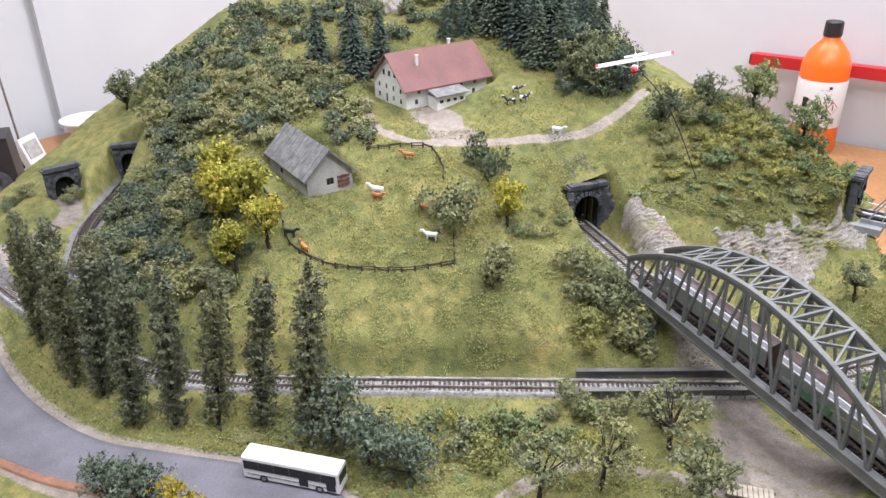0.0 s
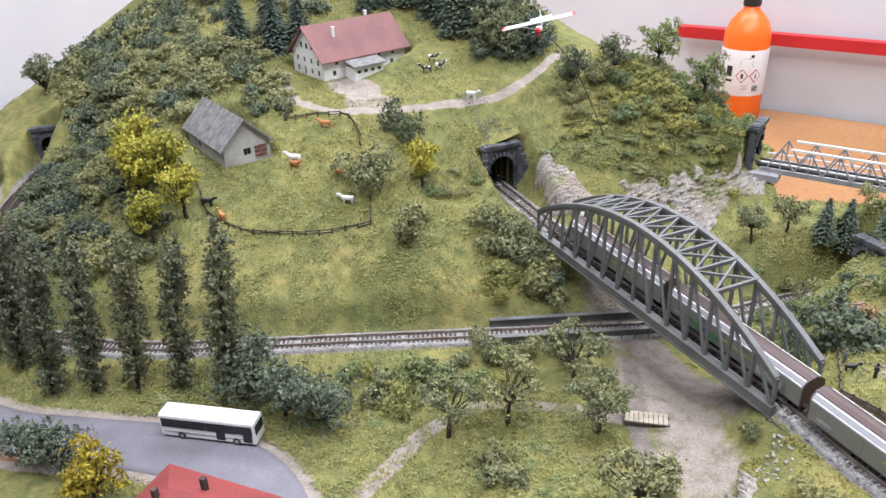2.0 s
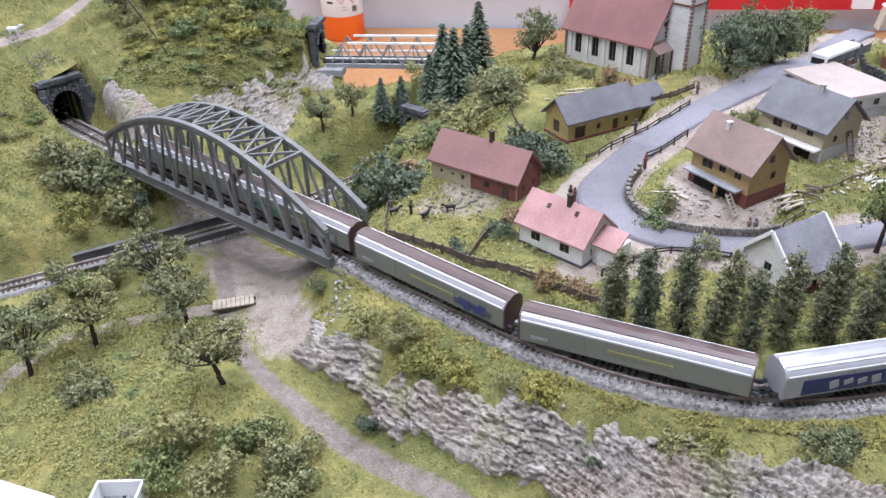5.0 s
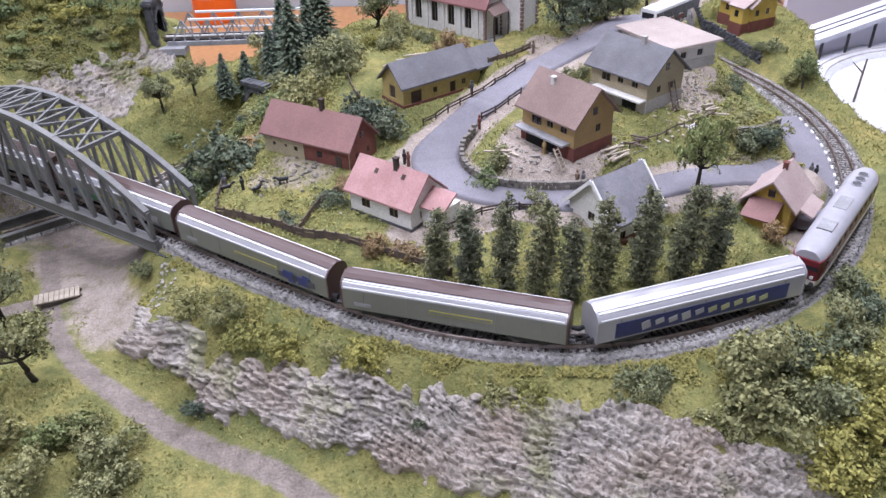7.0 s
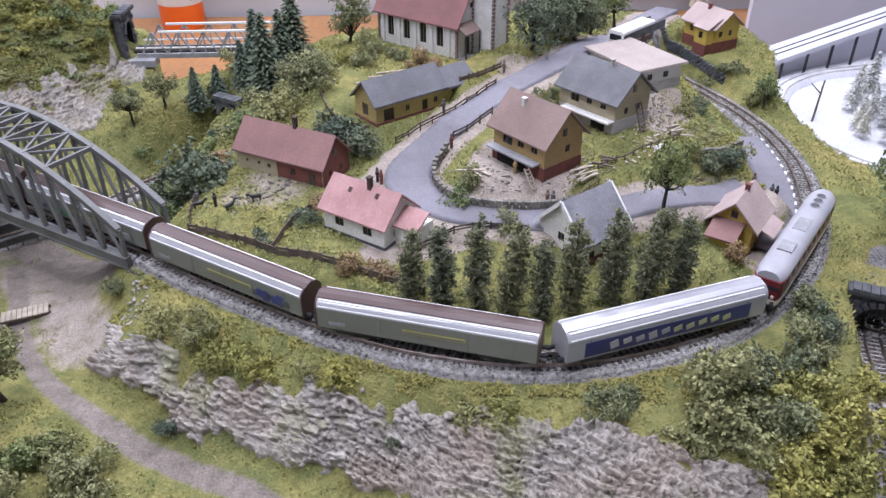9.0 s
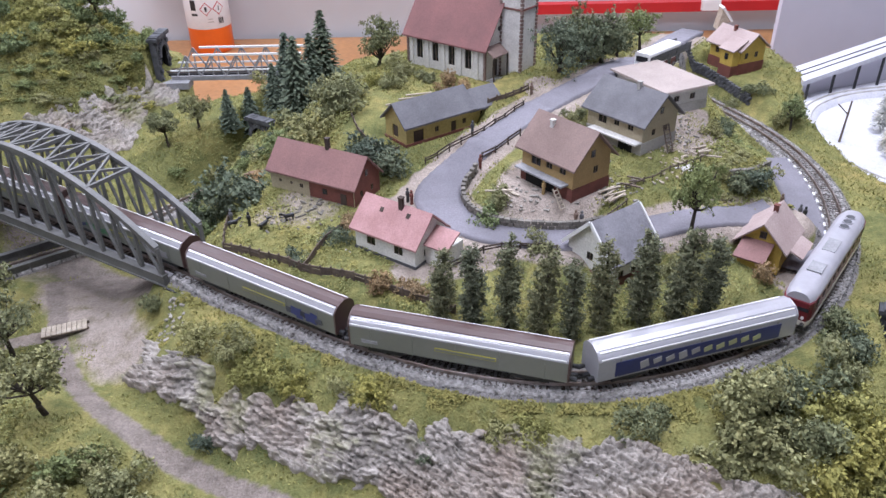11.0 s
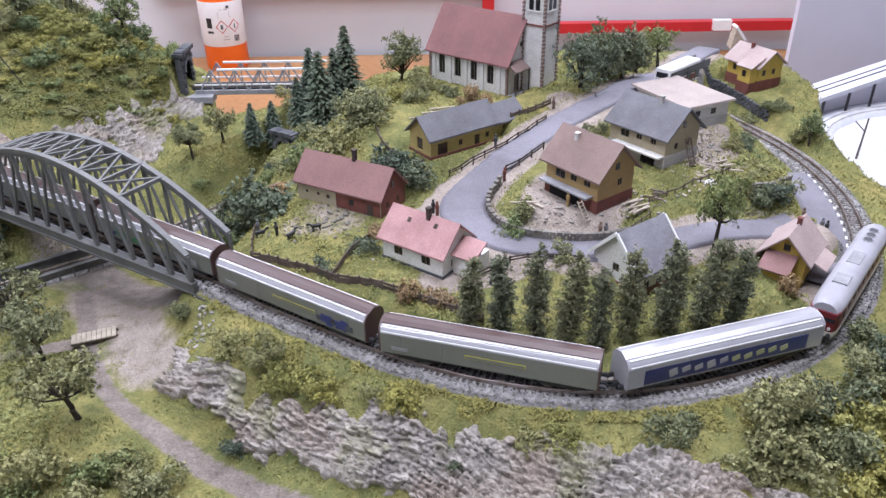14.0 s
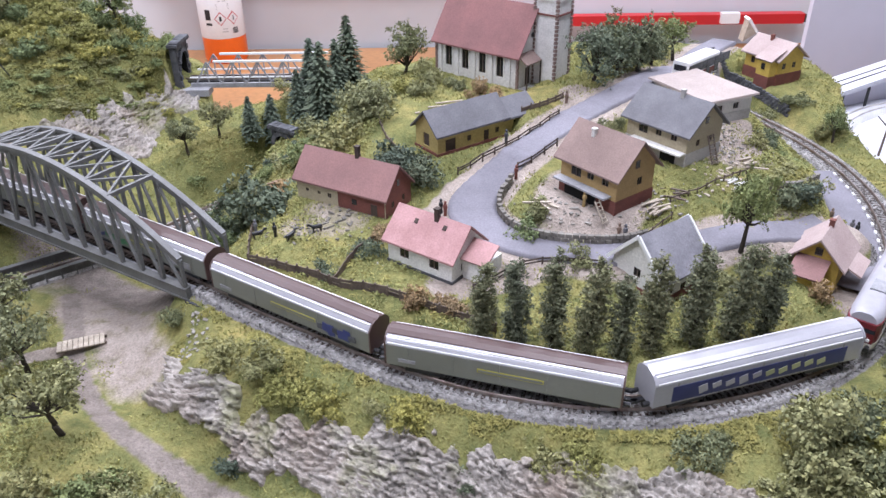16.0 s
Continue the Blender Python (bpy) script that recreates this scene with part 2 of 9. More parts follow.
M = {
    "grass": ground_material(), "rock": rock_material(),
    "asphalt": paint("grey_road_paint", (0.235, 0.224, 0.252), (0.165, 0.157, 0.177), 14, 700, 0.9),
    "ballast": paint("stone_ballast", (0.47, 0.45, 0.435), (0.24, 0.225, 0.21), 300, 1100, 0.95, bump=0.6),
    "stone": paint("ballast_stones", (0.45, 0.435, 0.42), (0.22, 0.21, 0.20), 420, 900, 0.95, vary=0.3),
    "rail": paint("rail_steel", (0.36, 0.31, 0.28), (0.21, 0.155, 0.125), 90, 500, 0.38, 0.8),
    "sleeper": paint("brown_sleeper", (0.085, 0.062, 0.05), (0.045, 0.035, 0.03), 120, 800, 0.85),
    "bridge": paint("grey_bridge_plastic", (0.168, 0.168, 0.162), (0.118, 0.118, 0.114), 50, 700, 0.55),
    "walkway": paint("light_grey_walkway", (0.36, 0.36, 0.375), (0.24, 0.24, 0.25), 60, 700, 0.7),
    "black": paint("black_plastic", (0.028, 0.028, 0.03), (0.016, 0.016, 0.018), 50, 600, 0.45),
    "portal": paint("dark_grey_stonework", (0.125, 0.128, 0.138), (0.060, 0.062, 0.068), 90, 600, 0.85, vary=0.35),
    "stonewall": paint("grey_brown_fieldstone", (0.27, 0.25, 0.215), (0.16, 0.145, 0.125), 120, 800, 0.9, vary=0.35),
    "hole": paint("unlit_hole_black", (0.008, 0.008, 0.008), None, 30, 300, 0.95),
    "white": paint("white_render", (0.85, 0.84, 0.80), (0.72, 0.71, 0.67), 45, 700, 0.85),
    "cream": paint("grey_white_render", (0.74, 0.725, 0.69), (0.62, 0.605, 0.575), 45, 700, 0.85),
    "greywall": paint("weathered_plaster", (0.50, 0.485, 0.46), (0.35, 0.335, 0.315), 50, 700, 0.9),
    "redroof": paint("dull_red_roof", (0.255, 0.115, 0.108), (0.20, 0.095, 0.09), 35, 900, 0.8),
    "pinkroof": paint("faded_pink_roof", (0.50, 0.285, 0.275), (0.40, 0.215, 0.205), 45, 900, 0.75),
    "brownredroof": paint("brick_red_roof", (0.275, 0.145, 0.132), (0.225, 0.12, 0.11), 30, 900, 0.8),
    "brownroof": paint("taupe_brown_roof", (0.265, 0.185, 0.16), (0.21, 0.145, 0.125), 28, 900, 0.8),
    "wornroof": paint("pale_worn_slate_roof", (0.285, 0.278, 0.305), (0.185, 0.18, 0.2), 55, 900, 0.75),
    "greyroof": paint("slate_grey_roof", (0.168, 0.165, 0.178), (0.118, 0.116, 0.126), 40, 900, 0.75),
    "paleroof": paint("pale_roof_sheet", (0.42, 0.350, 0.315), (0.36, 0.30, 0.27), 30, 900, 0.8),
    "saltroof": paint("pinkish_tile_roof", (0.45, 0.355, 0.33), (0.37, 0.28, 0.26), 30, 900, 0.8),
    "barnroof": paint("weathered_grey_boards", (0.27, 0.265, 0.26), (0.155, 0.15, 0.145), 130, 700, 0.85),
    "yellow": paint("ochre_yellow_wall", (0.46, 0.365, 0.135), (0.38, 0.30, 0.11), 40, 700, 0.85),
    "brightyellow": paint("yellow_wall", (0.55, 0.39, 0.075), (0.46, 0.32, 0.06), 40, 700, 0.8),
    "palebrick": paint("pale_yellow_wall", (0.46, 0.40, 0.27), (0.38, 0.33, 0.22), 40, 700, 0.85),
    "tan": paint("mustard_tan_wall", (0.42, 0.29, 0.12), (0.35, 0.24, 0.10), 40, 700, 0.85),
    "brick": paint("red_brick_wall", (0.20, 0.068, 0.05), (0.14, 0.05, 0.04), 80, 900, 0.85),
    "window": paint("dark_window_pane", (0.02, 0.02, 0.024), None, 40, 300, 0.2),
    "wood": paint("dark_brown_wood", (0.075, 0.052, 0.04), (0.045, 0.033, 0.027), 90, 700, 0.85),
    "greywood": paint("grey_brown_wood", (0.17, 0.13, 0.10), (0.10, 0.075, 0.06), 90, 700, 0.85),
    "palewood": paint("pale_sawn_wood", (0.52, 0.45, 0.36), (0.38, 0.32, 0.25), 90, 700, 0.8),
    "firewood": paint("reddish_cut_wood", (0.42, 0.28, 0.19), (0.24, 0.15, 0.10), 90, 700, 0.8, vary=0.4),
    "trunk": paint("bark", (0.065, 0.05, 0.038), (0.035, 0.028, 0.022), 140, 800, 0.9),
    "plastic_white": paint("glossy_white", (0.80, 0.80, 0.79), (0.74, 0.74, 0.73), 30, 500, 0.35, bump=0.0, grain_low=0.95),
    "loco_red": paint("wine_red_paint", (0.135, 0.014, 0.02), (0.11, 0.012, 0.016), 40, 600, 0.35, bump=0.0, grain_low=0.95),
    "loco_roof": paint("light_grey_roof_paint", (0.37, 0.36, 0.39), (0.30, 0.295, 0.32), 40, 600, 0.4, bump=0.0, grain_low=0.95),
    "beige": paint("ivory_stripe", (0.68, 0.64, 0.55), None, 40, 600, 0.4, bump=0.0, grain_low=0.95),
    "wagon_grey": paint("grey_green_wagon_side", (0.185, 0.19, 0.165), (0.165, 0.17, 0.148), 30, 600, 0.35, bump=0.0, grain_low=0.95),
    "wagon_silver": paint("silver_wagon_wall", (0.42, 0.415, 0.44), (0.37, 0.365, 0.39), 30, 600, 0.22, 0.15, bump=0.0, grain_low=0.95),
    "wagon_brown": paint("brown_wagon_roof", (0.085, 0.05, 0.045), (0.07, 0.04, 0.036), 30, 600, 0.4, bump=0.0, grain_low=0.95),
    "blue": paint("deep_blue_panel", (0.035, 0.045, 0.16), None, 30, 600, 0.35, bump=0.0, grain_low=0.95),
    "yellowmark": paint("yellow_marking", (0.42, 0.39, 0.06), None, 30, 600, 0.4, bump=0.0, grain_low=0.95),
    "palemark": paint("pale_yellow_green_lettering", (0.42, 0.43, 0.24), None, 30, 600, 0.4, bump=0.0, grain_low=0.95),
    "greenmark": paint("green_marking", (0.07, 0.22, 0.10), None, 30, 600, 0.4, bump=0.0, grain_low=0.95),
    "orange": paint("orange_plastic", (0.88, 0.155, 0.012), (0.82, 0.135, 0.01), 12, 200, 0.35, bump=0.0, grain_low=0.95),
    "label": paint("white_label", (0.74, 0.72, 0.71), (0.70, 0.68, 0.67), 20, 200, 0.5, bump=0.0, grain_low=0.95),
    "redbar": paint("red_painted_metal", (0.52, 0.018, 0.022), (0.46, 0.015, 0.02), 12, 200, 0.4, bump=0.0, grain_low=0.95),
    "panel": paint("lavender_grey_board", (0.60, 0.585, 0.65), (0.56, 0.545, 0.61), 1.5, 20, 0.8, bump=0.0, grain_low=0.96),
    "palestone": paint("pale_gravel_stone", (0.46, 0.43, 0.385), (0.33, 0.305, 0.27), 120, 800, 0.9, vary=0.3),
    "hiproof": paint("worn_red_roof", (0.33, 0.062, 0.058), (0.26, 0.05, 0.048), 22, 500, 0.6),
    "roomwall": paint("white_wall_paint", (0.61, 0.622, 0.642), (0.58, 0.592, 0.612), 1.1, 9, 0.9, bump=0.0, grain_low=0.97),
    "table": paint("orange_brown_laminate", (0.42, 0.205, 0.08), (0.36, 0.175, 0.07), 5, 80, 0.45),
    "floor": paint("grey_floor", (0.30, 0.29, 0.28), (0.24, 0.23, 0.225), 3, 60, 0.7),
    "snow": paint("snow_flock", (0.66, 0.66, 0.70), (0.54, 0.54, 0.59), 25, 500, 0.9),
    "truckblue": paint("blue_cab_paint", (0.02, 0.07, 0.42), None, 30, 500, 0.3, bump=0.0, grain_low=0.95),
    "terracotta": paint("terracotta_edging", (0.36, 0.18, 0.11), (0.28, 0.14, 0.09), 60, 500, 0.85),
    "skin": paint("painted_figure", (0.35, 0.24, 0.18), None, 60, 500, 0.6, vary=0.4),
    "leaf_dark": foliage("dark_green_foliage", (0.255, 0.28, 0.17), (0.092, 0.108, 0.068)),
    "leaf_olive": foliage("olive_green_foliage", (0.36, 0.36, 0.195), (0.15, 0.158, 0.085)),
    "leaf_yellow": foliage("yellow_green_foliage", (0.41, 0.395, 0.14), (0.215, 0.21, 0.078)),
    "leaf_blue": foliage("blue_green_foliage", (0.195, 0.235, 0.18), (0.068, 0.088, 0.066)),
    "leaf_gold": foliage("golden_yellow_foliage", (0.54, 0.49, 0.09), (0.30, 0.27, 0.05)),
    "leaf_brown": foliage("dry_brown_foliage", (0.47, 0.34, 0.21), (0.18, 0.13, 0.08)),
    "leaf_poplar": foliage("dull_dark_poplar_foliage", (0.235, 0.245, 0.158), (0.086, 0.094, 0.062)),
    "leaf_fir": foliage("dark_bluish_fir_needles", (0.155, 0.19, 0.15), (0.055, 0.078, 0.062)),
    "leaf_grass": foliage("grass_blades", (0.37, 0.36, 0.15), (0.22, 0.22, 0.09)),
    "leaf_cover": foliage("pale_green_undergrowth", (0.325, 0.335, 0.15), (0.205, 0.22, 0.092)),
    "leaf_mat": foliage("yellowish_undergrowth", (0.33, 0.312, 0.125), (0.215, 0.208, 0.08)),
    "leaf_glow": foliage("orange_yellow_foliage", (0.55, 0.42, 0.05), (0.26, 0.19, 0.025)),
    "leaf_snow": foliage("snow_laden_twigs", (0.85, 0.85, 0.88), (0.16, 0.17, 0.18)),
    "leaf_fresh": foliage("fresh_green_foliage", (0.29, 0.34, 0.165), (0.115, 0.145, 0.07)),
}


# ---- mesh helpers ----
class Solid:
    """Vertices and faces gathered for one mesh."""

    def __init__(self):
        self.v, self.f = [], []

    def poly(self, pts):
        n = len(self.v)
        self.v += [tuple(p) for p in pts]
        self.f.append(tuple(range(n, n + len(pts))))
        return self

    def block(self, cx, cy, cz, sx, sy, sz, m=None, taper=1.0):
        n, m = len(self.v), m or Matrix()
        for dz, k in ((-0.5, 1.0), (0.5, taper)):
            for dx, dy in ((-0.5, -0.5), (0.5, -0.5), (0.5, 0.5), (-0.5, 0.5)):
                self.v.append(tuple(m @ Vector((cx + dx * sx * k, cy + dy * sy * k, cz + dz * sz))))
        self.f += [tuple(n + i for i in q) for q in ((3, 2, 1, 0), (4, 5, 6, 7), (0, 1, 5, 4), (1, 2, 6, 5), (2, 3, 7, 6), (3, 0, 4, 7))]
        return self

    def beam(self, p, q, w, h, up=(0, 0, 1)):
        p, q = Vector(p), Vector(q)
        d = (q - p).normalized()
        s = d.cross(Vector(up))
        if s.length < 1e-6:
            s = d.cross(Vector((1, 0, 0)))
        s.normalize()
        u = s.cross(d)
        n = len(self.v)
        for c in (p, q):
            for a, b in ((-1, -1), (1, -1), (1, 1), (-1, 1)):
                self.v.append(tuple(c + s * (a * w / 2) + u * (b * h / 2)))
        self.f += [tuple(n + i for i in k) for k in ((0, 1, 2, 3), (7, 6, 5, 4), (0, 4, 5, 1), (1, 5, 6, 2), (2, 6, 7, 3), (3, 7, 4, 0))]
        return self

    def tube(self, p, q, r1, r2, n=8, caps=True):
        p, q = Vector(p), Vector(q)
        d = (q - p).normalized()
        s = d.orthogonal().normalized()
        u = d.cross(s)
        b = len(self.v)
        for c, r in ((p, r1), (q, r2)):
            for i in range(n):
                a = 2 * math.pi * i / n
                self.v.append(tuple(c + s * (r * math.cos(a)) + u * (r * math.sin(a))))
        for i in range(n):
            j = (i + 1) % n
            self.f.append((b + i, b + j, b + n + j, b + n + i))
        if caps:
            self.f += [tuple(b + i for i in reversed(range(n))), tuple(b + n + i for i in range(n))]
        return self

    def pipe(self, pts, r, n=6):
        """One round wire through a row of points."""
        b = len(self.v)
        for k, p in enumerate(pts):
            d = (pts[min(k + 1, len(pts) - 1)] - pts[max(k - 1, 0)]).normalized()
            s = d.cross(Vector((0, 0, 1))).normalized()
            u = s.cross(d)
            self.v += [tuple(p + s * (r * math.cos(2 * math.pi * i / n)) + u * (r * math.sin(2 * math.pi * i / n))) for i in range(n)]
        for k in range(len(pts) - 1):
            self.f += [(b + k * n + i, b + k * n + (i + 1) % n, b + (k + 1) * n + (i + 1) % n, b + (k + 1) * n + i) for i in range(n)]
        return self

    def lathe(self, profile, n=32, m=None):
        m, b = m or Matrix(), len(self.v)
        for r, z in profile:
            for i in range(n):
                a = 2 * math.pi * i / n
                self.v.append(tuple(m @ Vector((r * math.cos(a), r * math.sin(a), z))))
        for k in range(len(profile) - 1):
            for i in range(n):
                j = (i + 1) % n
                self.f.append((b + k * n + i, b + k * n + j, b + (k + 1) * n + j, b + (k + 1) * n + i))
        self.f += [tuple(b + i for i in reversed(range(n))), tuple(b + (len(profile) - 1) * n + i for i in range(n))]
        return self

    def sweep(self, section, stations):
        """section: (y, z) points; stations: (x, yscale, zshift) rows along x."""
        b, n = len(self.v), len(section)
        for x, k, dz in stations:
            self.v += [(x, y * k, z + dz) for y, z in section]
        for s in range(len(stations) - 1):
            for i in range(n):
                j = (i + 1) % n
                self.f.append((b + s * n + i, b + s * n + j, b + (s + 1) * n + j, b + (s + 1) * n + i))
        self.f += [tuple(b + i for i in reversed(range(n))), tuple(b + (len(stations) - 1) * n + i for i in range(n))]
        return self

    def mesh(self, name, smooth=False):
        me = bpy.data.meshes.new(name)
        me.from_pydata(self.v, [], self.f)
        bm = bmesh.new()
        bm.from_mesh(me)
        bmesh.ops.recalc_face_normals(bm, faces=bm.faces)
        bm.to_mesh(me)
        bm.free()
        if smooth:
            me.polygons.foreach_set("use_smooth", [True] * len(me.polygons))
            me.set_sharp_from_angle(angle=radians(40))
        return me


def part(name, solid, material, parent, label="", smooth=False):
    me = solid.mesh(name, smooth) if isinstance(solid, Solid) else solid
    if material and not me.materials:
        me.materials.append(M[material])
    ob = new(name, me)
    ob.parent = parent
    if label:
        ob["label"] = label
    return ob


def thing(name, m, label, category, group="", kind=""):
    ob = new(name)
    ob.matrix_world = m
    return tagged(ob, label, category, group, kind)


def raw_mesh(name, verts, quads, material):
    """A mesh from arrays of corners and four-sided faces."""
    me = bpy.data.meshes.new(name)
    me.vertices.add(len(verts))
    me.vertices.foreach_set("co", np.asarray(verts, dtype=np.float32).ravel())
    me.loops.add(len(quads) * 4)
    me.loops.foreach_set("vertex_index", np.asarray(quads, dtype=np.int32).ravel())
    me.polygons.add(len(quads))
    me.polygons.foreach_set("loop_start", np.arange(0, len(quads) * 4, 4, dtype=np.int32))
    me.update(calc_edges=True)
    me.materials.append(M[material])
    return me


rng = np.random.default_rng(7)


def leaf_mesh(name, centres, radii, count, size, material, squash=1.0, shell=0.55, jut=0.3, per=11):
    """Ragged sprigs of small bent leaves over overlapping lumps, with an uneven outline and gaps."""
    centres, radii = np.asarray(centres, float), np.asarray(radii, float)
    k = count // per
    count = k * per
    pick = rng.choice(len(centres), k, p=radii ** 2 / (radii ** 2).sum())
    d = rng.normal(size=(k, 3))
    d /= np.linalg.norm(d, axis=1)[:, None]
    r = radii[pick] * (shell + (1 - shell) * rng.random(k) ** 0.5) * (1 + jut * (rng.random(k) ** 4))
    p = centres[pick] + d * r[:, None] * np.array([1, 1, squash])
    run = d + rng.normal(size=(k, 3)) * 0.75
    run /= np.linalg.norm(run, axis=1)[:, None]
    sprig = np.repeat(np.arange(k), per)
    p = p[sprig] + run[sprig] * (size * 2.6 * (2 * rng.random(count) - 1))[:, None] + rng.normal(size=(count, 3)) * size * 0.62
    nrm = d[sprig] + rng.normal(size=(count, 3)) * 0.6
    nrm /= np.linalg.norm(nrm, axis=1)[:, None]
    a = np.cross(nrm, rng.normal(size=(count, 3)))
    a /= np.linalg.norm(a, axis=1)[:, None]
    b = np.cross(nrm, a)
    s = size * (0.6 + 0.8 * rng.random(count))[:, None]
    curl = nrm * s * (rng.random(count) - 0.2)[:, None] * 0.9
    v = np.stack([p - a * s + curl, p - b * s * 0.55, p + a * s + curl * 0.6, p + b * s * 0.55], 1).reshape(-1, 3)
    return raw_mesh(name, v, np.arange(count * 4).reshape(-1, 4), material)


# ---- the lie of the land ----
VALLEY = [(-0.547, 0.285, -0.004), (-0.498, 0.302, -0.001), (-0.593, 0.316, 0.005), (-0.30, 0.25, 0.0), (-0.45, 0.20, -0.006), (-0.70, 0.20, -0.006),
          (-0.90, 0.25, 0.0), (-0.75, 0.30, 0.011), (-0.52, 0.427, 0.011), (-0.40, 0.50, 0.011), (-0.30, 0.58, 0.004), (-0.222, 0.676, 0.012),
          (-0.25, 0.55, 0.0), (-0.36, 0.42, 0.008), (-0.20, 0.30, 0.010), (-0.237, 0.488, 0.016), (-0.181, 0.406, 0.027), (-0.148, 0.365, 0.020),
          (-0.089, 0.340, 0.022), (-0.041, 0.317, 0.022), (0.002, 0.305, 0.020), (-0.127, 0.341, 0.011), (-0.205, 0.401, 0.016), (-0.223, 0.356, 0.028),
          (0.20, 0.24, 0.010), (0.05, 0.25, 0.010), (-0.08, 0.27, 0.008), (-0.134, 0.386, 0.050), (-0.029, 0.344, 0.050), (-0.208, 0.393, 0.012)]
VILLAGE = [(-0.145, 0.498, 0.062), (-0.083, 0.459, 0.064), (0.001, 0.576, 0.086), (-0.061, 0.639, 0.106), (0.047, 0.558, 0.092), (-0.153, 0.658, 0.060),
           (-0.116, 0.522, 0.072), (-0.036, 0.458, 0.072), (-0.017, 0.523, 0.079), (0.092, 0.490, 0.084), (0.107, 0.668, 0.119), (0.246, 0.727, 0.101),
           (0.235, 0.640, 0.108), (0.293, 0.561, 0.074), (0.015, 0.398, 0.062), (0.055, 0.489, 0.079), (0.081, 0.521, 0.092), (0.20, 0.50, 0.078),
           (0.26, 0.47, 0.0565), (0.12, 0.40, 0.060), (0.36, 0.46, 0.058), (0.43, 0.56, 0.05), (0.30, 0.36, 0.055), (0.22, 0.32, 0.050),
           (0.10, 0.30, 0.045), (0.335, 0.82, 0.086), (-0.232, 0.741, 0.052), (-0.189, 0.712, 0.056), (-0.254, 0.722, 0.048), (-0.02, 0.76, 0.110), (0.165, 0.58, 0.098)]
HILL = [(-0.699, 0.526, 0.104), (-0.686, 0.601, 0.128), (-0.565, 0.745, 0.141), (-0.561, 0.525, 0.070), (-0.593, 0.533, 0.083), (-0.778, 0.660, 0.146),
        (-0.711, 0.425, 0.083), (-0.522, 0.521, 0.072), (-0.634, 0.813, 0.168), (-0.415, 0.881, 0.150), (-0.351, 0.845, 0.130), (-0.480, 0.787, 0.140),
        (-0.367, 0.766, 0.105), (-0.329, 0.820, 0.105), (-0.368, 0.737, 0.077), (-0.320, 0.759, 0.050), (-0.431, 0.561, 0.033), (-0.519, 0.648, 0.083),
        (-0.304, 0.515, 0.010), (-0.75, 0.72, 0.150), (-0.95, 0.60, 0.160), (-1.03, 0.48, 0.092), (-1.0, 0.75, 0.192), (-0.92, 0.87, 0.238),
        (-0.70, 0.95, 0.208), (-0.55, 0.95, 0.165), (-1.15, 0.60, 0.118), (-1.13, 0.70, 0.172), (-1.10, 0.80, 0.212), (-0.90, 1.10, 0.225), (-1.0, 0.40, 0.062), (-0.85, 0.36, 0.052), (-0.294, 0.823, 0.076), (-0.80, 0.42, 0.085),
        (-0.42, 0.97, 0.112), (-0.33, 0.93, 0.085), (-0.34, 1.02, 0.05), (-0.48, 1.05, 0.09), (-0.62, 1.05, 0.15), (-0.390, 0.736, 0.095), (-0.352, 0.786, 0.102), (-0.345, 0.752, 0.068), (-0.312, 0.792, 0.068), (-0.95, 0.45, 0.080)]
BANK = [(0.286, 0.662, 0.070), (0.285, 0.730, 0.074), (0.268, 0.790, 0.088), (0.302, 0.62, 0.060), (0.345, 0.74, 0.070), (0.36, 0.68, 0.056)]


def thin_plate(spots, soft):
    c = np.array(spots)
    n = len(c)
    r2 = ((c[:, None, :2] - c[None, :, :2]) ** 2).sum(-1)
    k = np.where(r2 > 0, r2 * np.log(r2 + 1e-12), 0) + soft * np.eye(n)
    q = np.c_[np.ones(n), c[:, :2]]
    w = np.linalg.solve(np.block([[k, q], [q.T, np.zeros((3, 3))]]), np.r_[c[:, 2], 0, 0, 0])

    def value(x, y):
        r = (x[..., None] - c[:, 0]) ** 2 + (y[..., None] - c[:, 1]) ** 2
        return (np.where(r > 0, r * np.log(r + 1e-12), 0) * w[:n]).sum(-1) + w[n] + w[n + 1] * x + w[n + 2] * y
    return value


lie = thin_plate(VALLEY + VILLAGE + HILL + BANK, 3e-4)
UPPER_Z, LOWER_Z = 0.0555, 0.0100
BRIDGE_A, BRIDGE_B = Vector((-0.418, 0.631)), Vector((-0.171, 0.478))
UPPER = [(-0.171, 0.475), (-0.132, 0.445), (-0.088, 0.416), (-0.038, 0.385), (0.009, 0.363), (0.054, 0.351), (0.098, 0.348), (0.146, 0.356), (0.192, 0.373),
         (0.235, 0.402), (0.270, 0.438), (0.297, 0.480), (0.318, 0.530), (0.332, 0.588), (0.334, 0.648), (0.326, 0.700), (0.312, 0.745), (0.290, 0.80), (0.262, 0.85)]
UPPER_IN = [(-0.583, 0.741), (-0.516, 0.697), (-0.418, 0.631)]
LOWER = [(-1.02, 0.30), (-0.90, 0.292), (-0.80, 0.290), (-0.736, 0.300), (-0.686, 0.317), (-0.638, 0.345), (-0.578, 0.386), (-0.520, 0.428), (-0.462, 0.469),
         (-0.404, 0.510), (-0.348, 0.549), (-0.304, 0.581), (-0.262, 0.624), (-0.222, 0.676), (-0.185, 0.72), (-0.165, 0.75)]
RIGHT_CUT = [(0.335, 0.440), (0.312, 0.398), (0.300, 0.362), (0.286, 0.325), (0.268, 0.285), (0.245, 0.24)]
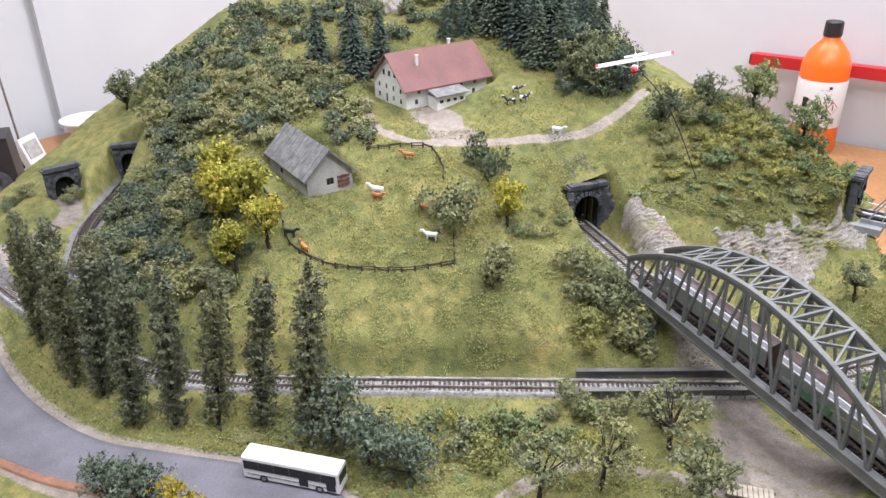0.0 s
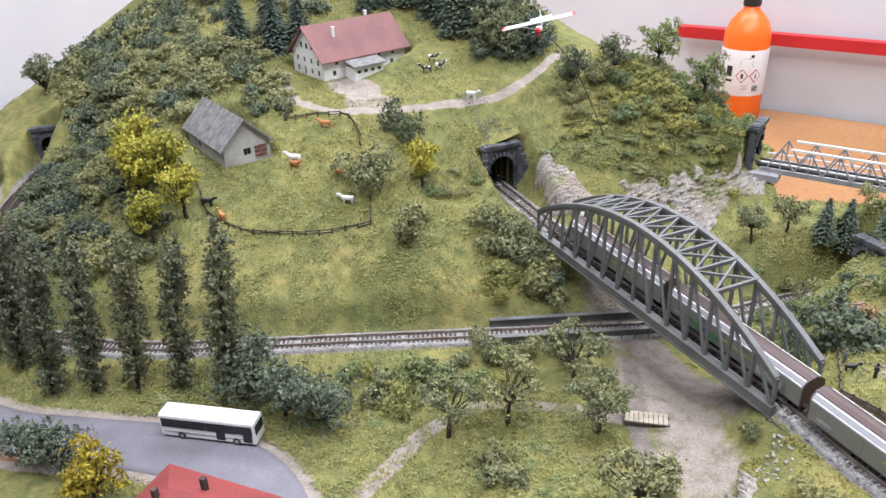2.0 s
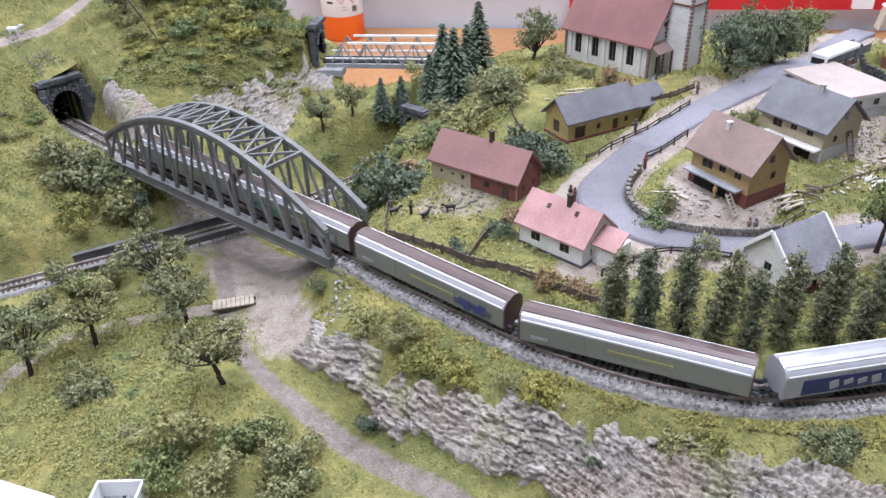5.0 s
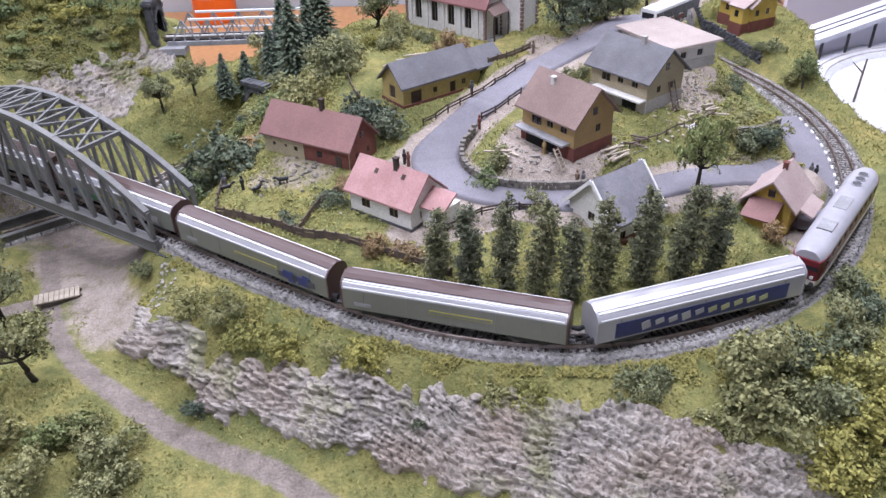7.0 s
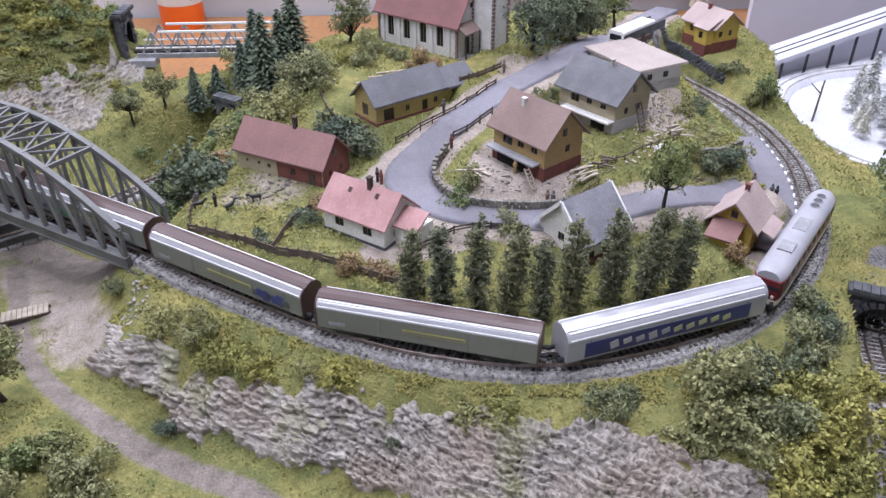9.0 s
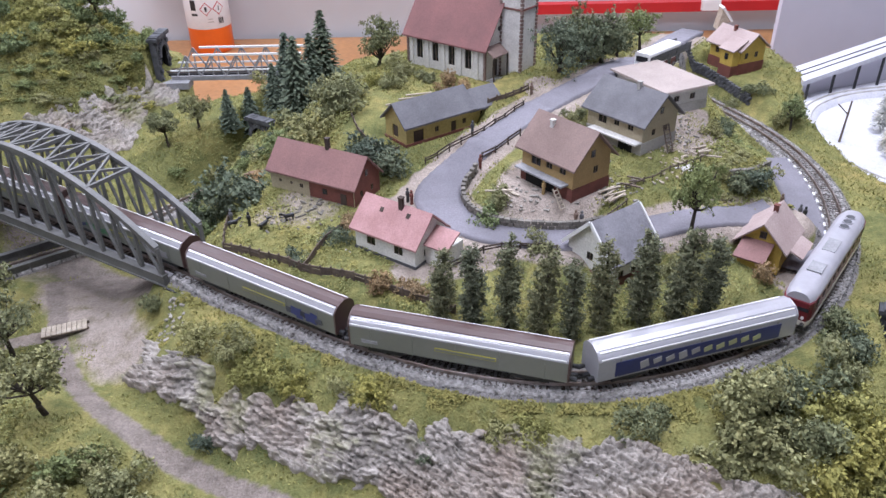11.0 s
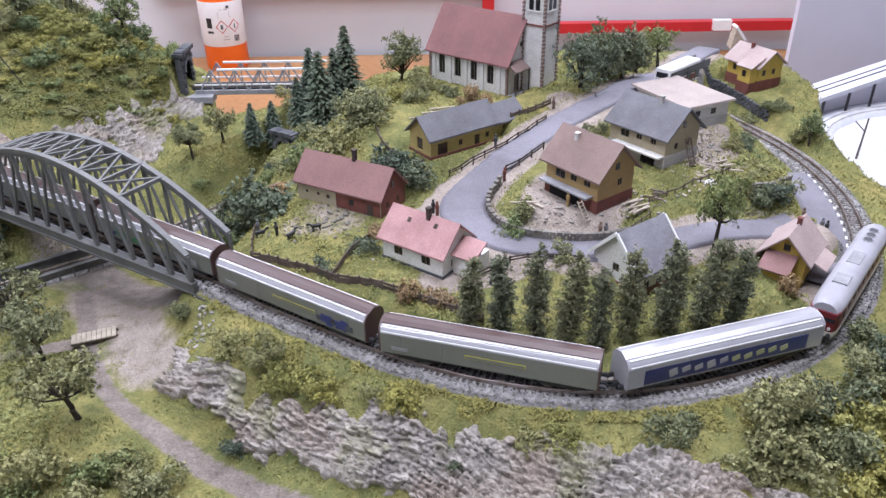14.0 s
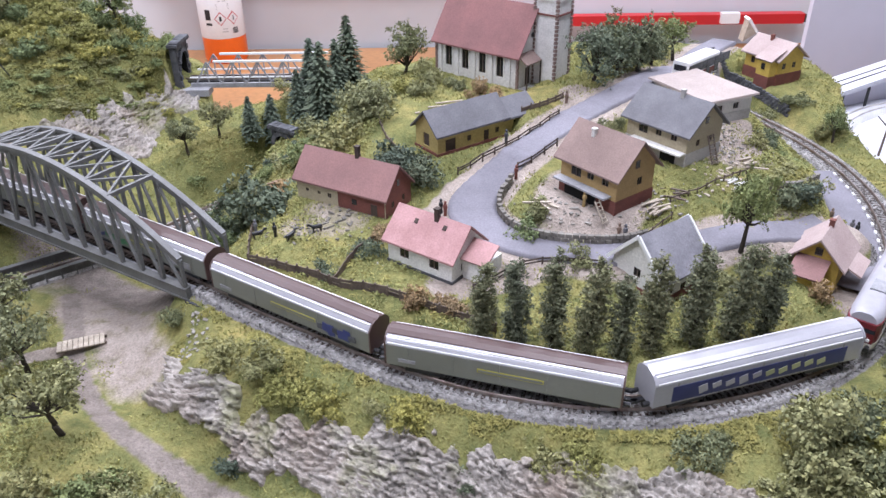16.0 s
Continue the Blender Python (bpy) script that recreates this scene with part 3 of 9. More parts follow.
PLATFORM_LINE = [(0.258, 0.455), (0.2785, 0.4885), (0.2972, 0.534), (0.309, 0.5885), (0.312, 0.640)]
# level plots under the buildings: x, y, turn, length, depth, level
PLOTS = [(-0.763, 0.749, 72.4, 0.120, 0.080, 0.1475), (-0.760, 0.538, 160.5, 0.100, 0.050, 0.106), (-0.077, 0.551, -29.7, 0.080, 0.036, 0.0785), (-0.016, 0.4725, -36.5, 0.056, 0.040, 0.0705),
         (0.1095, 0.5355, -52.5, 0.058, 0.052, 0.0885), (0.168, 0.5925, -52.4, 0.062, 0.054, 0.0985), (0.205, 0.6515, -64.5, 0.068, 0.048, 0.108), (0.006, 0.620, 36, 0.076, 0.032, 0.0950),
         (0.128, 0.453, 37.5, 0.056, 0.042, 0.065), (0.243, 0.476, 52, 0.040, 0.036, 0.0555), (0.338, 0.830, -64, 0.046, 0.040, 0.077), (0.036, 0.737, -40.3, 0.10, 0.05, 0.1150)]
LEFT_CUT = [(-0.88, 0.325), (-0.965, 0.388), (-1.022, 0.452), (-1.072, 0.512)]
LEFT_CUT_2 = [(-1.062, 0.418), (-1.028, 0.405), (-1.000, 0.375), (-0.985, 0.335)]


def smooth_line(pts, step=0.004):
    """Points at even steps along a smooth curve through pts."""
    p = np.array([pts[0]] + list(pts) + [pts[-1]], float)
    out = []
    for i in range(1, len(p) - 2):
        for t in np.linspace(0, 1, 40, endpoint=False):
            a, b, c, d = p[i - 1], p[i], p[i + 1], p[i + 2]
            out.append(0.5 * (2 * b + (c - a) * t + (2 * a - 5 * b + 4 * c - d) * t ** 2 + (3 * b - a - 3 * c + d) * t ** 3))
    out = np.array(out + [p[-1]])
    s = np.r_[0, np.cumsum(np.linalg.norm(np.diff(out, axis=0), axis=1))]
    k = np.linspace(0, s[-1], max(2, int(s[-1] / step)))
    return np.c_[np.interp(k, s, out[:, 0]), np.interp(k, s, out[:, 1])]


def near(x, y, line):
    """Distance of points from a polyline given as close steps."""
    best = np.full(x.shape, 9.0)
    for px, py in line:
        best = np.minimum(best, (x - px) ** 2 + (y - py) ** 2)
    return np.sqrt(best)


def step01(a, b, v):
    t = np.clip((v - a) / (b - a), 0, 1)
    return t * t * (3 - 2 * t)


upper_line, lower_line, in_line, cut_line = smooth_line(UPPER), smooth_line(LOWER), smooth_line(UPPER_IN), smooth_line(LEFT_CUT)
right_line, PLATFORM, cut_line_2 = smooth_line(RIGHT_CUT), smooth_line(PLATFORM_LINE), smooth_line(LEFT_CUT_2)
VILLAGE_ROAD = smooth_line([(0.32, 0.93), (0.26, 0.845), (0.212, 0.742), (0.155, 0.672), (0.098, 0.628), (0.047, 0.585), (0.018, 0.549), (0.011, 0.517), (0.034, 0.486), (0.07, 0.471), (0.11, 0.466), (0.15, 0.475), (0.21, 0.497), (0.265, 0.51)])
MAIN_ROAD = smooth_line([(-1.05, 0.30), (-0.95, 0.235), (-0.85, 0.205), (-0.76, 0.196), (-0.68, 0.205), (-0.61, 0.235), (-0.55, 0.262), (-0.48, 0.275), (-0.42, 0.245), (-0.38, 0.18), (-0.37, 0.10)])
FARM_PATH = smooth_line([(-0.80, 0.675), (-0.775, 0.648), (-0.740, 0.628), (-0.689, 0.632), (-0.635, 0.674), (-0.594, 0.712), (-0.552, 0.748), (-0.538, 0.778), (-0.532, 0.815), (-0.528, 0.850)])
STREAM = smooth_line([(-0.30, 0.53), (-0.275, 0.48), (-0.257, 0.440), (-0.231, 0.401), (-0.196, 0.366), (-0.165, 0.347), (-0.132, 0.329), (-0.098, 0.311), (-0.068, 0.293), (-0.03, 0.270), (0.02, 0.245)])
GOAT_PATH = smooth_line([(-0.40, 0.28), (-0.396, 0.326), (-0.395, 0.366), (-0.378, 0.410), (-0.335, 0.437), (-0.304, 0.449), (-0.276, 0.454)])


def smooth_noise(x, y, scale, seed):
    """Cheap lattice noise for arrays, 0 to 1."""
    gx, gy = x * scale + seed * 17.13, y * scale + seed * 9.71
    ix, iy = np.floor(gx), np.floor(gy)
    fx, fy = gx - ix, gy - iy
    fx, fy = fx * fx * (3 - 2 * fx), fy * fy * (3 - 2 * fy)

    def h(a, b):
        s = np.sin(a * 127.1 + b * 311.7 + seed * 74.7) * 43758.5453
        return s - np.floor(s)
    return (h(ix, iy) * (1 - fx) + h(ix + 1, iy) * fx) * (1 - fy) + (h(ix, iy + 1) * (1 - fx) + h(ix + 1, iy + 1) * fx) * fy


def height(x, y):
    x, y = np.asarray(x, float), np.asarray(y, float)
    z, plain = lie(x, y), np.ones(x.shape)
    for px, py, turn, length, depth, level in PLOTS:
        c, s = math.cos(radians(turn)), math.sin(radians(turn))
        u, w = np.abs((x - px) * c + (y - py) * s) - length / 2, np.abs(-(x - px) * s + (y - py) * c) - depth / 2
        k = step01(0.002, 0.012, np.hypot(np.maximum(u, 0), np.maximum(w, 0)))
        z, plain = z * k + level * (1 - k), np.minimum(plain, k)
    for line, level, flat, run in ((upper_line, UPPER_Z - 0.0035, 0.013, 0.022), (PLATFORM, UPPER_Z - 0.004, 0.016, 0.014), (in_line, UPPER_Z - 0.0035, 0.0165, 0.014), (lower_line, LOWER_Z - 0.0035, 0.012, 0.02), (cut_line_2, 0.049, 0.013, 0.012), (cut_line, 0.0455, 0.014, 0.014), (right_line, 0.018, 0.013, 0.012)):
        d = near(x, y, line[::2])
        k = step01(flat, flat + run, d)
        if line is in_line:
            k = np.maximum(k, step01(0.005, 0.010, -(x + 0.516) * 0.839 + (y - 0.697) * 0.545))
        if line is right_line:
            k = np.maximum(k, step01(0.0, 0.006, (x - 0.312) * 0.47 + (y - 0.398) * 0.88))
        z = z * k + level * (1 - k)
    calm = step01(0.012, 0.03, np.minimum(near(x, y, upper_line[::2]), near(x, y, lower_line[::2])))
    for line, flat, run in ((VILLAGE_ROAD, 0.018, 0.02), (MAIN_ROAD, 0.030, 0.02)):
        level = lie(line[:, 0], line[:, 1])
        best, mean = np.full(x.shape, 9.0), np.zeros(x.shape)
        for (px, py), lz in zip(line[::2], level[::2]):
            d = (x - px) ** 2 + (y - py) ** 2
            mean = np.where(d < best, lz, mean)
            best = np.minimum(best, d)
        k = step01(flat, flat + run, np.sqrt(best))
        z, calm = z * k + mean * (1 - k), np.minimum(calm, k)
    # the hill's end stands up to the small portal's top
    u, w = -(x + 0.290), np.abs(y - 0.842)
    z = np.maximum(z, 0.113 * step01(0.003, 0.009, u) * (1 - step01(0.020, 0.055, w)) * (1 - step01(0.035, 0.09, u)))
    calm = np.minimum(calm, plain)
    return z + calm * ((smooth_noise(x, y, 30, 1) - 0.5) * 0.004 + (smooth_noise(x, y, 90, 2) - 0.5) * 0.0022)


def ground_z(x, y):
    return float(height(np.array([x]), np.array([y]))[0])


OUTLINE = [(-1.14, 0.10), (0.52, 0.10), (0.52, 0.40), (0.45, 0.48), (0.41, 0.55), (0.385, 0.62), (0.375, 0.72), (0.40, 0.80), (0.385, 0.88), (0.30, 0.92), (0.10, 0.92),
           (-0.06, 0.87), (-0.11, 0.825), (-0.16, 0.80), (-0.25, 0.805), (-0.272, 0.845), (-0.28, 0.90), (-0.32, 1.0), (-0.50, 1.15), (-1.0, 1.17), (-1.24, 0.95), (-1.22, 0.55), (-1.16, 0.35)]


def inside(x, y, poly):
    odd = np.zeros(x.shape, bool)
    for (x1, y1), (x2, y2) in zip(poly, poly[1:] + poly[:1]):
        cross = ((y1 > y) != (y2 > y)) & (x < (x2 - x1) * (y - y1) / (y2 - y1 + 1e-12) + x1)
        odd ^= cross
    return odd


GRAVEL = [(-0.012, 0.520), (-0.020, 0.508), (-0.004, 0.535), (0.004, 0.552), (-0.004, 0.492), (-0.030, 0.514), (-0.008, 0.505)]


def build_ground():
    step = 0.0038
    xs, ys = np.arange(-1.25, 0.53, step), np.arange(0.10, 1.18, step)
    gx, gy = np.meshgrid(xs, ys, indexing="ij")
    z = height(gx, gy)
    keep = inside(gx, gy, OUTLINE)
    nx, ny = gx.shape
    idx = np.arange(nx * ny).reshape(nx, ny)
    cell = keep[:-1, :-1] & keep[1:, :-1] & keep[1:, 1:] & keep[:-1, 1:]
    # the tunnel's bore is cut out under its own cap of hillside
    c, s = math.cos(radians(57)), math.sin(radians(57))
    along, across = -(gx + 0.516) * s + (gy - 0.697) * c, (gx + 0.516) * c + (gy - 0.697) * s
    slot = (along > -0.0045) & (along < 0.046) & (np.abs(across) < 0.018)
    c, s = math.cos(radians(-28)), math.sin(radians(-28))
    along, across = -(gx - 0.312) * s + (gy - 0.398) * c, (gx - 0.312) * c + (gy - 0.398) * s
    slot |= (along > -0.002) & (along < 0.027) & (np.abs(across) < 0.0185)
    hole = (slot[:-1, :-1] & slot[1:, 1:])
    quads = np.stack([idx[:-1, :-1], idx[1:, :-1], idx[1:, 1:], idx[:-1, 1:]], -1)[cell & ~hole]
    verts = np.stack([gx, gy, z], -1).reshape(-1, 3)
    used = np.unique(quads)
    remap = np.zeros(len(verts), np.int64)
    remap[used] = np.arange(len(used))
    verts, quads = verts[used], remap[quads]
    # the board's edge drops to the frame below
    e = np.concatenate([quads[:, [i, (i + 1) % 4]] for i in range(4)])
    key = np.sort(e, 1)
    _, inv, cnt = np.unique(key, axis=0, return_inverse=True, return_counts=True)
    rim = e[cnt[inv.ravel()] == 1]
    low = verts.copy()
    low[:, 2] = -0.07
    n = len(verts)
    ring = np.unique(rim)
    m2 = np.zeros(n, np.int64)
    m2[ring] = n + np.arange(len(ring))
    skirt = np.stack([rim[:, 1], rim[:, 0], m2[rim[:, 0]], m2[rim[:, 1]]], 1)
    verts, quads = np.concatenate([verts, low[ring]]), np.concatenate([quads, skirt])
    me = raw_mesh("ground", verts, quads, "grass")
    x, y, zz = verts.T
    dirt = 1.1 * (1 - step01(0.0025, 0.0092, near(x, y, FARM_PATH[::2])))
    dirt = np.maximum(dirt, 1 - step01(0.012, 0.026, near(x, y, smooth_line([(-0.722, 0.690), (-0.695, 0.690), (-0.678, 0.665), (-0.660, 0.672)]))))
    dirt = np.maximum(dirt, 1 - step01(0.004, 0.010, near(x, y, GOAT_PATH[::2])))
    dirt = np.maximum(dirt, 0.9 * (1 - step01(0.020, 0.032, near(x, y, VILLAGE_ROAD[::2]))))
    dirt = np.maximum(dirt, 0.75 * (1 - step01(0.030, 0.040, near(x, y, MAIN_ROAD[::2]))))
    dirt = np.maximum(dirt, 1 - step01(0.030, 0.05, np.hypot(x - 0.095, (y - 0.525) * 1.0)))
    dirt = np.maximum(dirt, 0.9 * (1 - step01(0.022, 0.04, np.hypot((x - 0.215) * 0.8, y - 0.60))))
    dirt = np.maximum(dirt, 0.50 * (1 - step01(0.018, 0.03, np.hypot((x + 0.095) * 0.6, (y - 0.525)))))
    dirt = np.maximum(dirt, 0.60 * (1 - step01(0.012, 0.042, near(x, y, smooth_line([(-0.285, 0.515), (-0.262, 0.492), (-0.236, 0.468), (-0.222, 0.440), (-0.205, 0.420)])))))
    dirt = np.maximum(dirt, 0.8 * (1 - step01(0.012, 0.024, near(x, y, [(0.262, 0.455), (0.27, 0.47), (0.25, 0.445)]))))
    dirt = np.maximum(dirt, 0.85 * (1 - step01(0.012, 0.022, near(x, y, [(0.12, 0.645), (0.112, 0.655), (0.105, 0.665)]))))
    dirt = np.maximum(dirt, 0.7 * (1 - step01(0.014, 0.022, near(x, y, [(-0.005, 0.445), (0.02, 0.452), (0.04, 0.458)]))))
    dirt = np.maximum(dirt, 0.9 * (1 - step01(0.011, 0.021, near(x, y, GRAVEL))))
    stone = 1 - step01(0.0125, 0.0195, near(x, y, upper_line[::2]))
    stone = np.maximum(stone, 0.9 * (1 - step01(0.011, 0.017, near(x, y, lower_line[::2]))))
    stone = np.maximum(stone, 0.9 * (1 - step01(0.012, 0.02, near(x, y, cut_line[::2]))))
    stone = np.maximum(stone, 0.9 * (1 - step01(0.010, 0.016, near(x, y, right_line[::2]))))
    # along the bridge: brown soil, with the bridge's shade painted in too
    mud_shade = 0.46 * (1 - step01(0.010, 0.036, near(x, y, smooth_line([(-0.36, 0.605), (-0.33, 0.562), (-0.28, 0.524), (-0.212, 0.478)]))))
    mud_shade = np.maximum(mud_shade, 0.64 * (1 - step01(0.012, 0.030, near(x, y, smooth_line([(-0.36, 0.615), (-0.33, 0.580), (-0.27, 0.540), (-0.205, 0.495)])))))
    mud_shade = np.maximum(mud_shade, 0.80 * (1 - step01(0.003, 0.0125, near(x, y, STREAM[::2]))))
    mud_shade = np.maximum(mud_shade, 0.8 * (1 - step01(0.008, 0.018, near(x, y, cut_line_2))))
    mud_shade[n:] = 1.0
    col = me.color_attributes.new("cover", "FLOAT_COLOR", "POINT")
    col.data.foreach_set("color", np.stack([dirt, stone, mud_shade, np.ones(len(x))], 1).astype(np.float32).ravel())
    me.polygons.foreach_set("use_smooth", [True] * len(me.polygons))
    ob = new("ground", me)
    return tagged(ob, "hilly model landscape of yellowish green flock grass and bare earth", "ground", kind="structure")


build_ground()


def tunnel_cap(x0, y0, turn, start, end, half, crest, label):
    """The hillside that goes on over a tunnel's bore."""
    c, s = math.cos(radians(turn)), math.sin(radians(turn))
    u, w = np.meshgrid(np.linspace(start, end, 24), np.linspace(-half, half, 16), indexing="ij")
    x, y = x0 - u * s + w * c, y0 + u * c + w * s
    z = np.maximum(lie(x, y), crest - 0.010 * np.abs(w / half) ** 3) + (smooth_noise(x, y, 60, 3) - 0.5) * 0.003
    idx = np.arange(u.size).reshape(u.shape)
    q = np.stack([idx[:-1, :-1], idx[1:, :-1], idx[1:, 1:], idx[:-1, 1:]], -1).reshape(-1, 4)
    ob = new("ground_over_tunnel", raw_mesh("ground_over_tunnel", np.stack([x, y, z], -1).reshape(-1, 3), q, "grass"))
    tagged(ob, label, "ground", kind="structure")


tunnel_cap(-0.516, 0.697, 57, 0.003, 0.050, 0.024, UPPER_Z + 0.0475, "grassy hillside over the tunnel")
tunnel_cap(0.312, 0.398, -28, 0.003, 0.032, 0.023, 0.0570, "grassy bank over the lower tunnel mouth")


# ---- the room ----
TABLE_Z, WALL_Y, WALL_X = -0.225, 2.07, -2.25


def room_wall(name, cx, cy, cz, sx, sy, sz, material, label, category="wall"):
    ob = part(name, Solid().block(cx, cy, cz, sx, sy, sz), material, None, label)
    return tagged(ob, label, category, kind="structure")


room_wall("wall_north", 0.4, WALL_Y + 0.05, 0.45, 5.5, 0.1, 2.6, "roomwall", "unseen plain white wall added to bounce light behind the table")
room_wall("wall_west", WALL_X - 0.05, 0.3, 0.45, 0.1, 3.7, 2.6, "roomwall", "unseen plain white wall added to bounce light beside the table")
# east and south walls and the ceiling are unseen, added to bounce light
room_wall("wall_east", 3.1, 0.3, 0.45, 0.1, 3.7, 2.6, "roomwall", "unseen plain white wall added to bounce light")
room_wall("wall_south", 0.4, -1.55, 0.45, 5.5, 0.1, 2.6, "roomwall", "unseen plain white wall added to bounce light")
room_wall("ceiling", 0.4, 0.3, 1.75, 5.6, 3.8, 0.1, "roomwall", "unseen plain white ceiling added to bounce light", "ceiling")
room_wall("floor", 0.4, 0.3, -0.97, 5.6, 3.8, 0.1, "floor", "grey floor", "floor")
room_wall("trim", WALL_X + 0.012, 0.98, 0.5, 0.024, 0.012, 1.45, "roomwall", "white cover strip on the wall", "trim")
tb = thing("work_table", pose(0, 0, 0), "long table with an orange-brown laminate top", "table")
part("tabletop", Solid().block(0.1, 1.24, TABLE_Z - 0.014, 4.6, 1.62, 0.028), "table", tb)
part("tabletop", Solid().block(-1.80, 0.0, TABLE_Z - 0.014, 0.8, 0.84, 0.028), "table", tb)
for x, y in ((-2.1, 0.5), (-2.1, 1.95), (2.2, 0.5), (2.2, 1.95)):
    part("leg", Solid().block(x, y, -0.58, 0.06, 0.06, 0.66), "black", tb)


def red_frame():
    ob = thing("red_metal_frame", pose(0, 0, 0), "red painted metal frame of bars standing against the white wall", "frame")
    y = WALL_Y - 0.03
    part("bar", Solid().block(-0.32, y, -0.045, 0.86, 0.03, 0.028), "redbar", ob)
    part("bar", Solid().block(0.47, y, -0.156, 0.90, 0.03, 0.025), "redbar", ob)
    part("post", Solid().block(0.115, y + 0.002, -0.01, 0.03, 0.034, 0.43), "redbar", ob)
    part("end_cap", Solid().block(0.923, y, -0.156, 0.006, 0.024, 0.020), "black", ob)
    part("end_cap", Solid().block(-0.752, y, -0.045, 0.005, 0.024, 0.024), "black", ob)
    part("bracket", Solid().block(0.725, y - 0.02, -0.150, 0.046, 0.02, 0.026), "plastic_white", ob, "white plastic clip")


red_frame()
tagged(part("display_board", Solid().block(1.25, 1.215, 0.19, 1.406, 0.012, 0.83), "panel", None), "lavender-grey board standing behind the winter layout", "board", kind="structure")
wedge = thing("ramp_block", pose(0.498, 1.30, -0.014) @ Matrix.Diagonal((0.72, 0.72, 0.72, 1)), "pale wooden ramp block with a white top edge", "block")
part("side", Solid().poly([(-0.016, 0, 0), (0.014, 0, 0.020), (-0.008, 0, 0.050)]).poly([(-0.016, 0.03, 0), (0.014, 0.03, 0.020), (-0.008, 0.03, 0.050)]).poly([(-0.016, 0, 0), (-0.016, 0.03, 0), (-0.008, 0.03, 0.05), (-0.008, 0, 0.05)]), "palewood", wedge)
part("top", Solid().beam((-0.009, 0.015, 0.051), (0.016, 0.015, 0.019), 0.032, 0.006, (0.6, 0, 0.8)), "plastic_white", wedge)


def bottle():
    ob = thing("bottle", pose(-0.563, 1.970, TABLE_Z) @ Matrix.Diagonal((1.00, 1.00, 1.12, 1)), "orange plastic bottle with a black cap and a white hazard label", "bottle")
    r = 0.0535
    part("body", Solid().lathe([(r - 0.004, 0), (r, 0.006), (r, 0.182), (r - 0.003, 0.190), (0.044, 0.206), (0.030, 0.222), (0.0190, 0.232), (0.0175, 0.242)], 40), "orange", ob, smooth=True)
    part("cap", Solid().lathe([(0.0195, 0.238), (0.0205, 0.242), (0.0195, 0.266), (0.0175, 0.268)], 28), "black", ob, "black ribbed screw cap", True)
    part("label", Solid().lathe([(r + 0.0004, 0.056), (r + 0.0008, 0.057), (r + 0.0008, 0.152), (r + 0.0004, 0.153)], 40), "label", ob, "white printed label", True)

    def on_label(name, ang, z, w, h, material, lift=0.0014, turn=0.0):
        s = Solid()
        pts = []
        for u, v in ((-w / 2, -h / 2), (w / 2, -h / 2), (w / 2, h / 2), (-w / 2, h / 2)):
            c, k = math.cos(turn), math.sin(turn)
            u, v = u * c - v * k, u * k + v * c
            a = ang + u / r
            pts.append(((r + lift) * math.cos(a), (r + lift) * math.sin(a), z + v))
        inner = [(p[0] * 0.985, p[1] * 0.985, p[2]) for p in pts]
        s.poly(pts)
        s.poly(inner)
        part(name, s, material, ob)

    front = math.atan2(-1.85, 0.52)
    for da in (-0.05, 0.52):
        on_label("hazard_sign", front + da, 0.100, 0.021, 0.021, "redbar", 0.0014, math.pi / 4)
        on_label("hazard_field", front + da, 0.100, 0.0175, 0.0175, "label", 0.0020, math.pi / 4)
        on_label("hazard_mark", front + da, 0.100, 0.005 if da < 0 else 0.0025, 0.010, "black", 0.0026)
    for i, w in enumerate((1.2, 0.6, 1.6, 0.8, 1.2, 0.5, 1.5, 0.7)):
        on_label("barcode_bar", front + 0.46 + i * 0.034, 0.073, w * 0.001, 0.013, "black", 0.0014)
    for z, w in ((0.137, 0.018), (0.130, 0.030), (0.126, 0.028), (0.121, 0.030), (0.078, 0.012), (0.072, 0.015)):
        on_label("text_bar", front + 0.10, z, w, 0.0018, "greywall", 0.0014)
    on_label("text_bar", front - 0.62, 0.108, 0.014, 0.022, "black", 0.0014)
    on_label("text_bar", front - 0.60, 0.088, 0.016, 0.005, "black", 0.0014)
    on_label("text_bar", front + 0.30, 0.142, 0.007, 0.006, "black", 0.0014)


bottle()


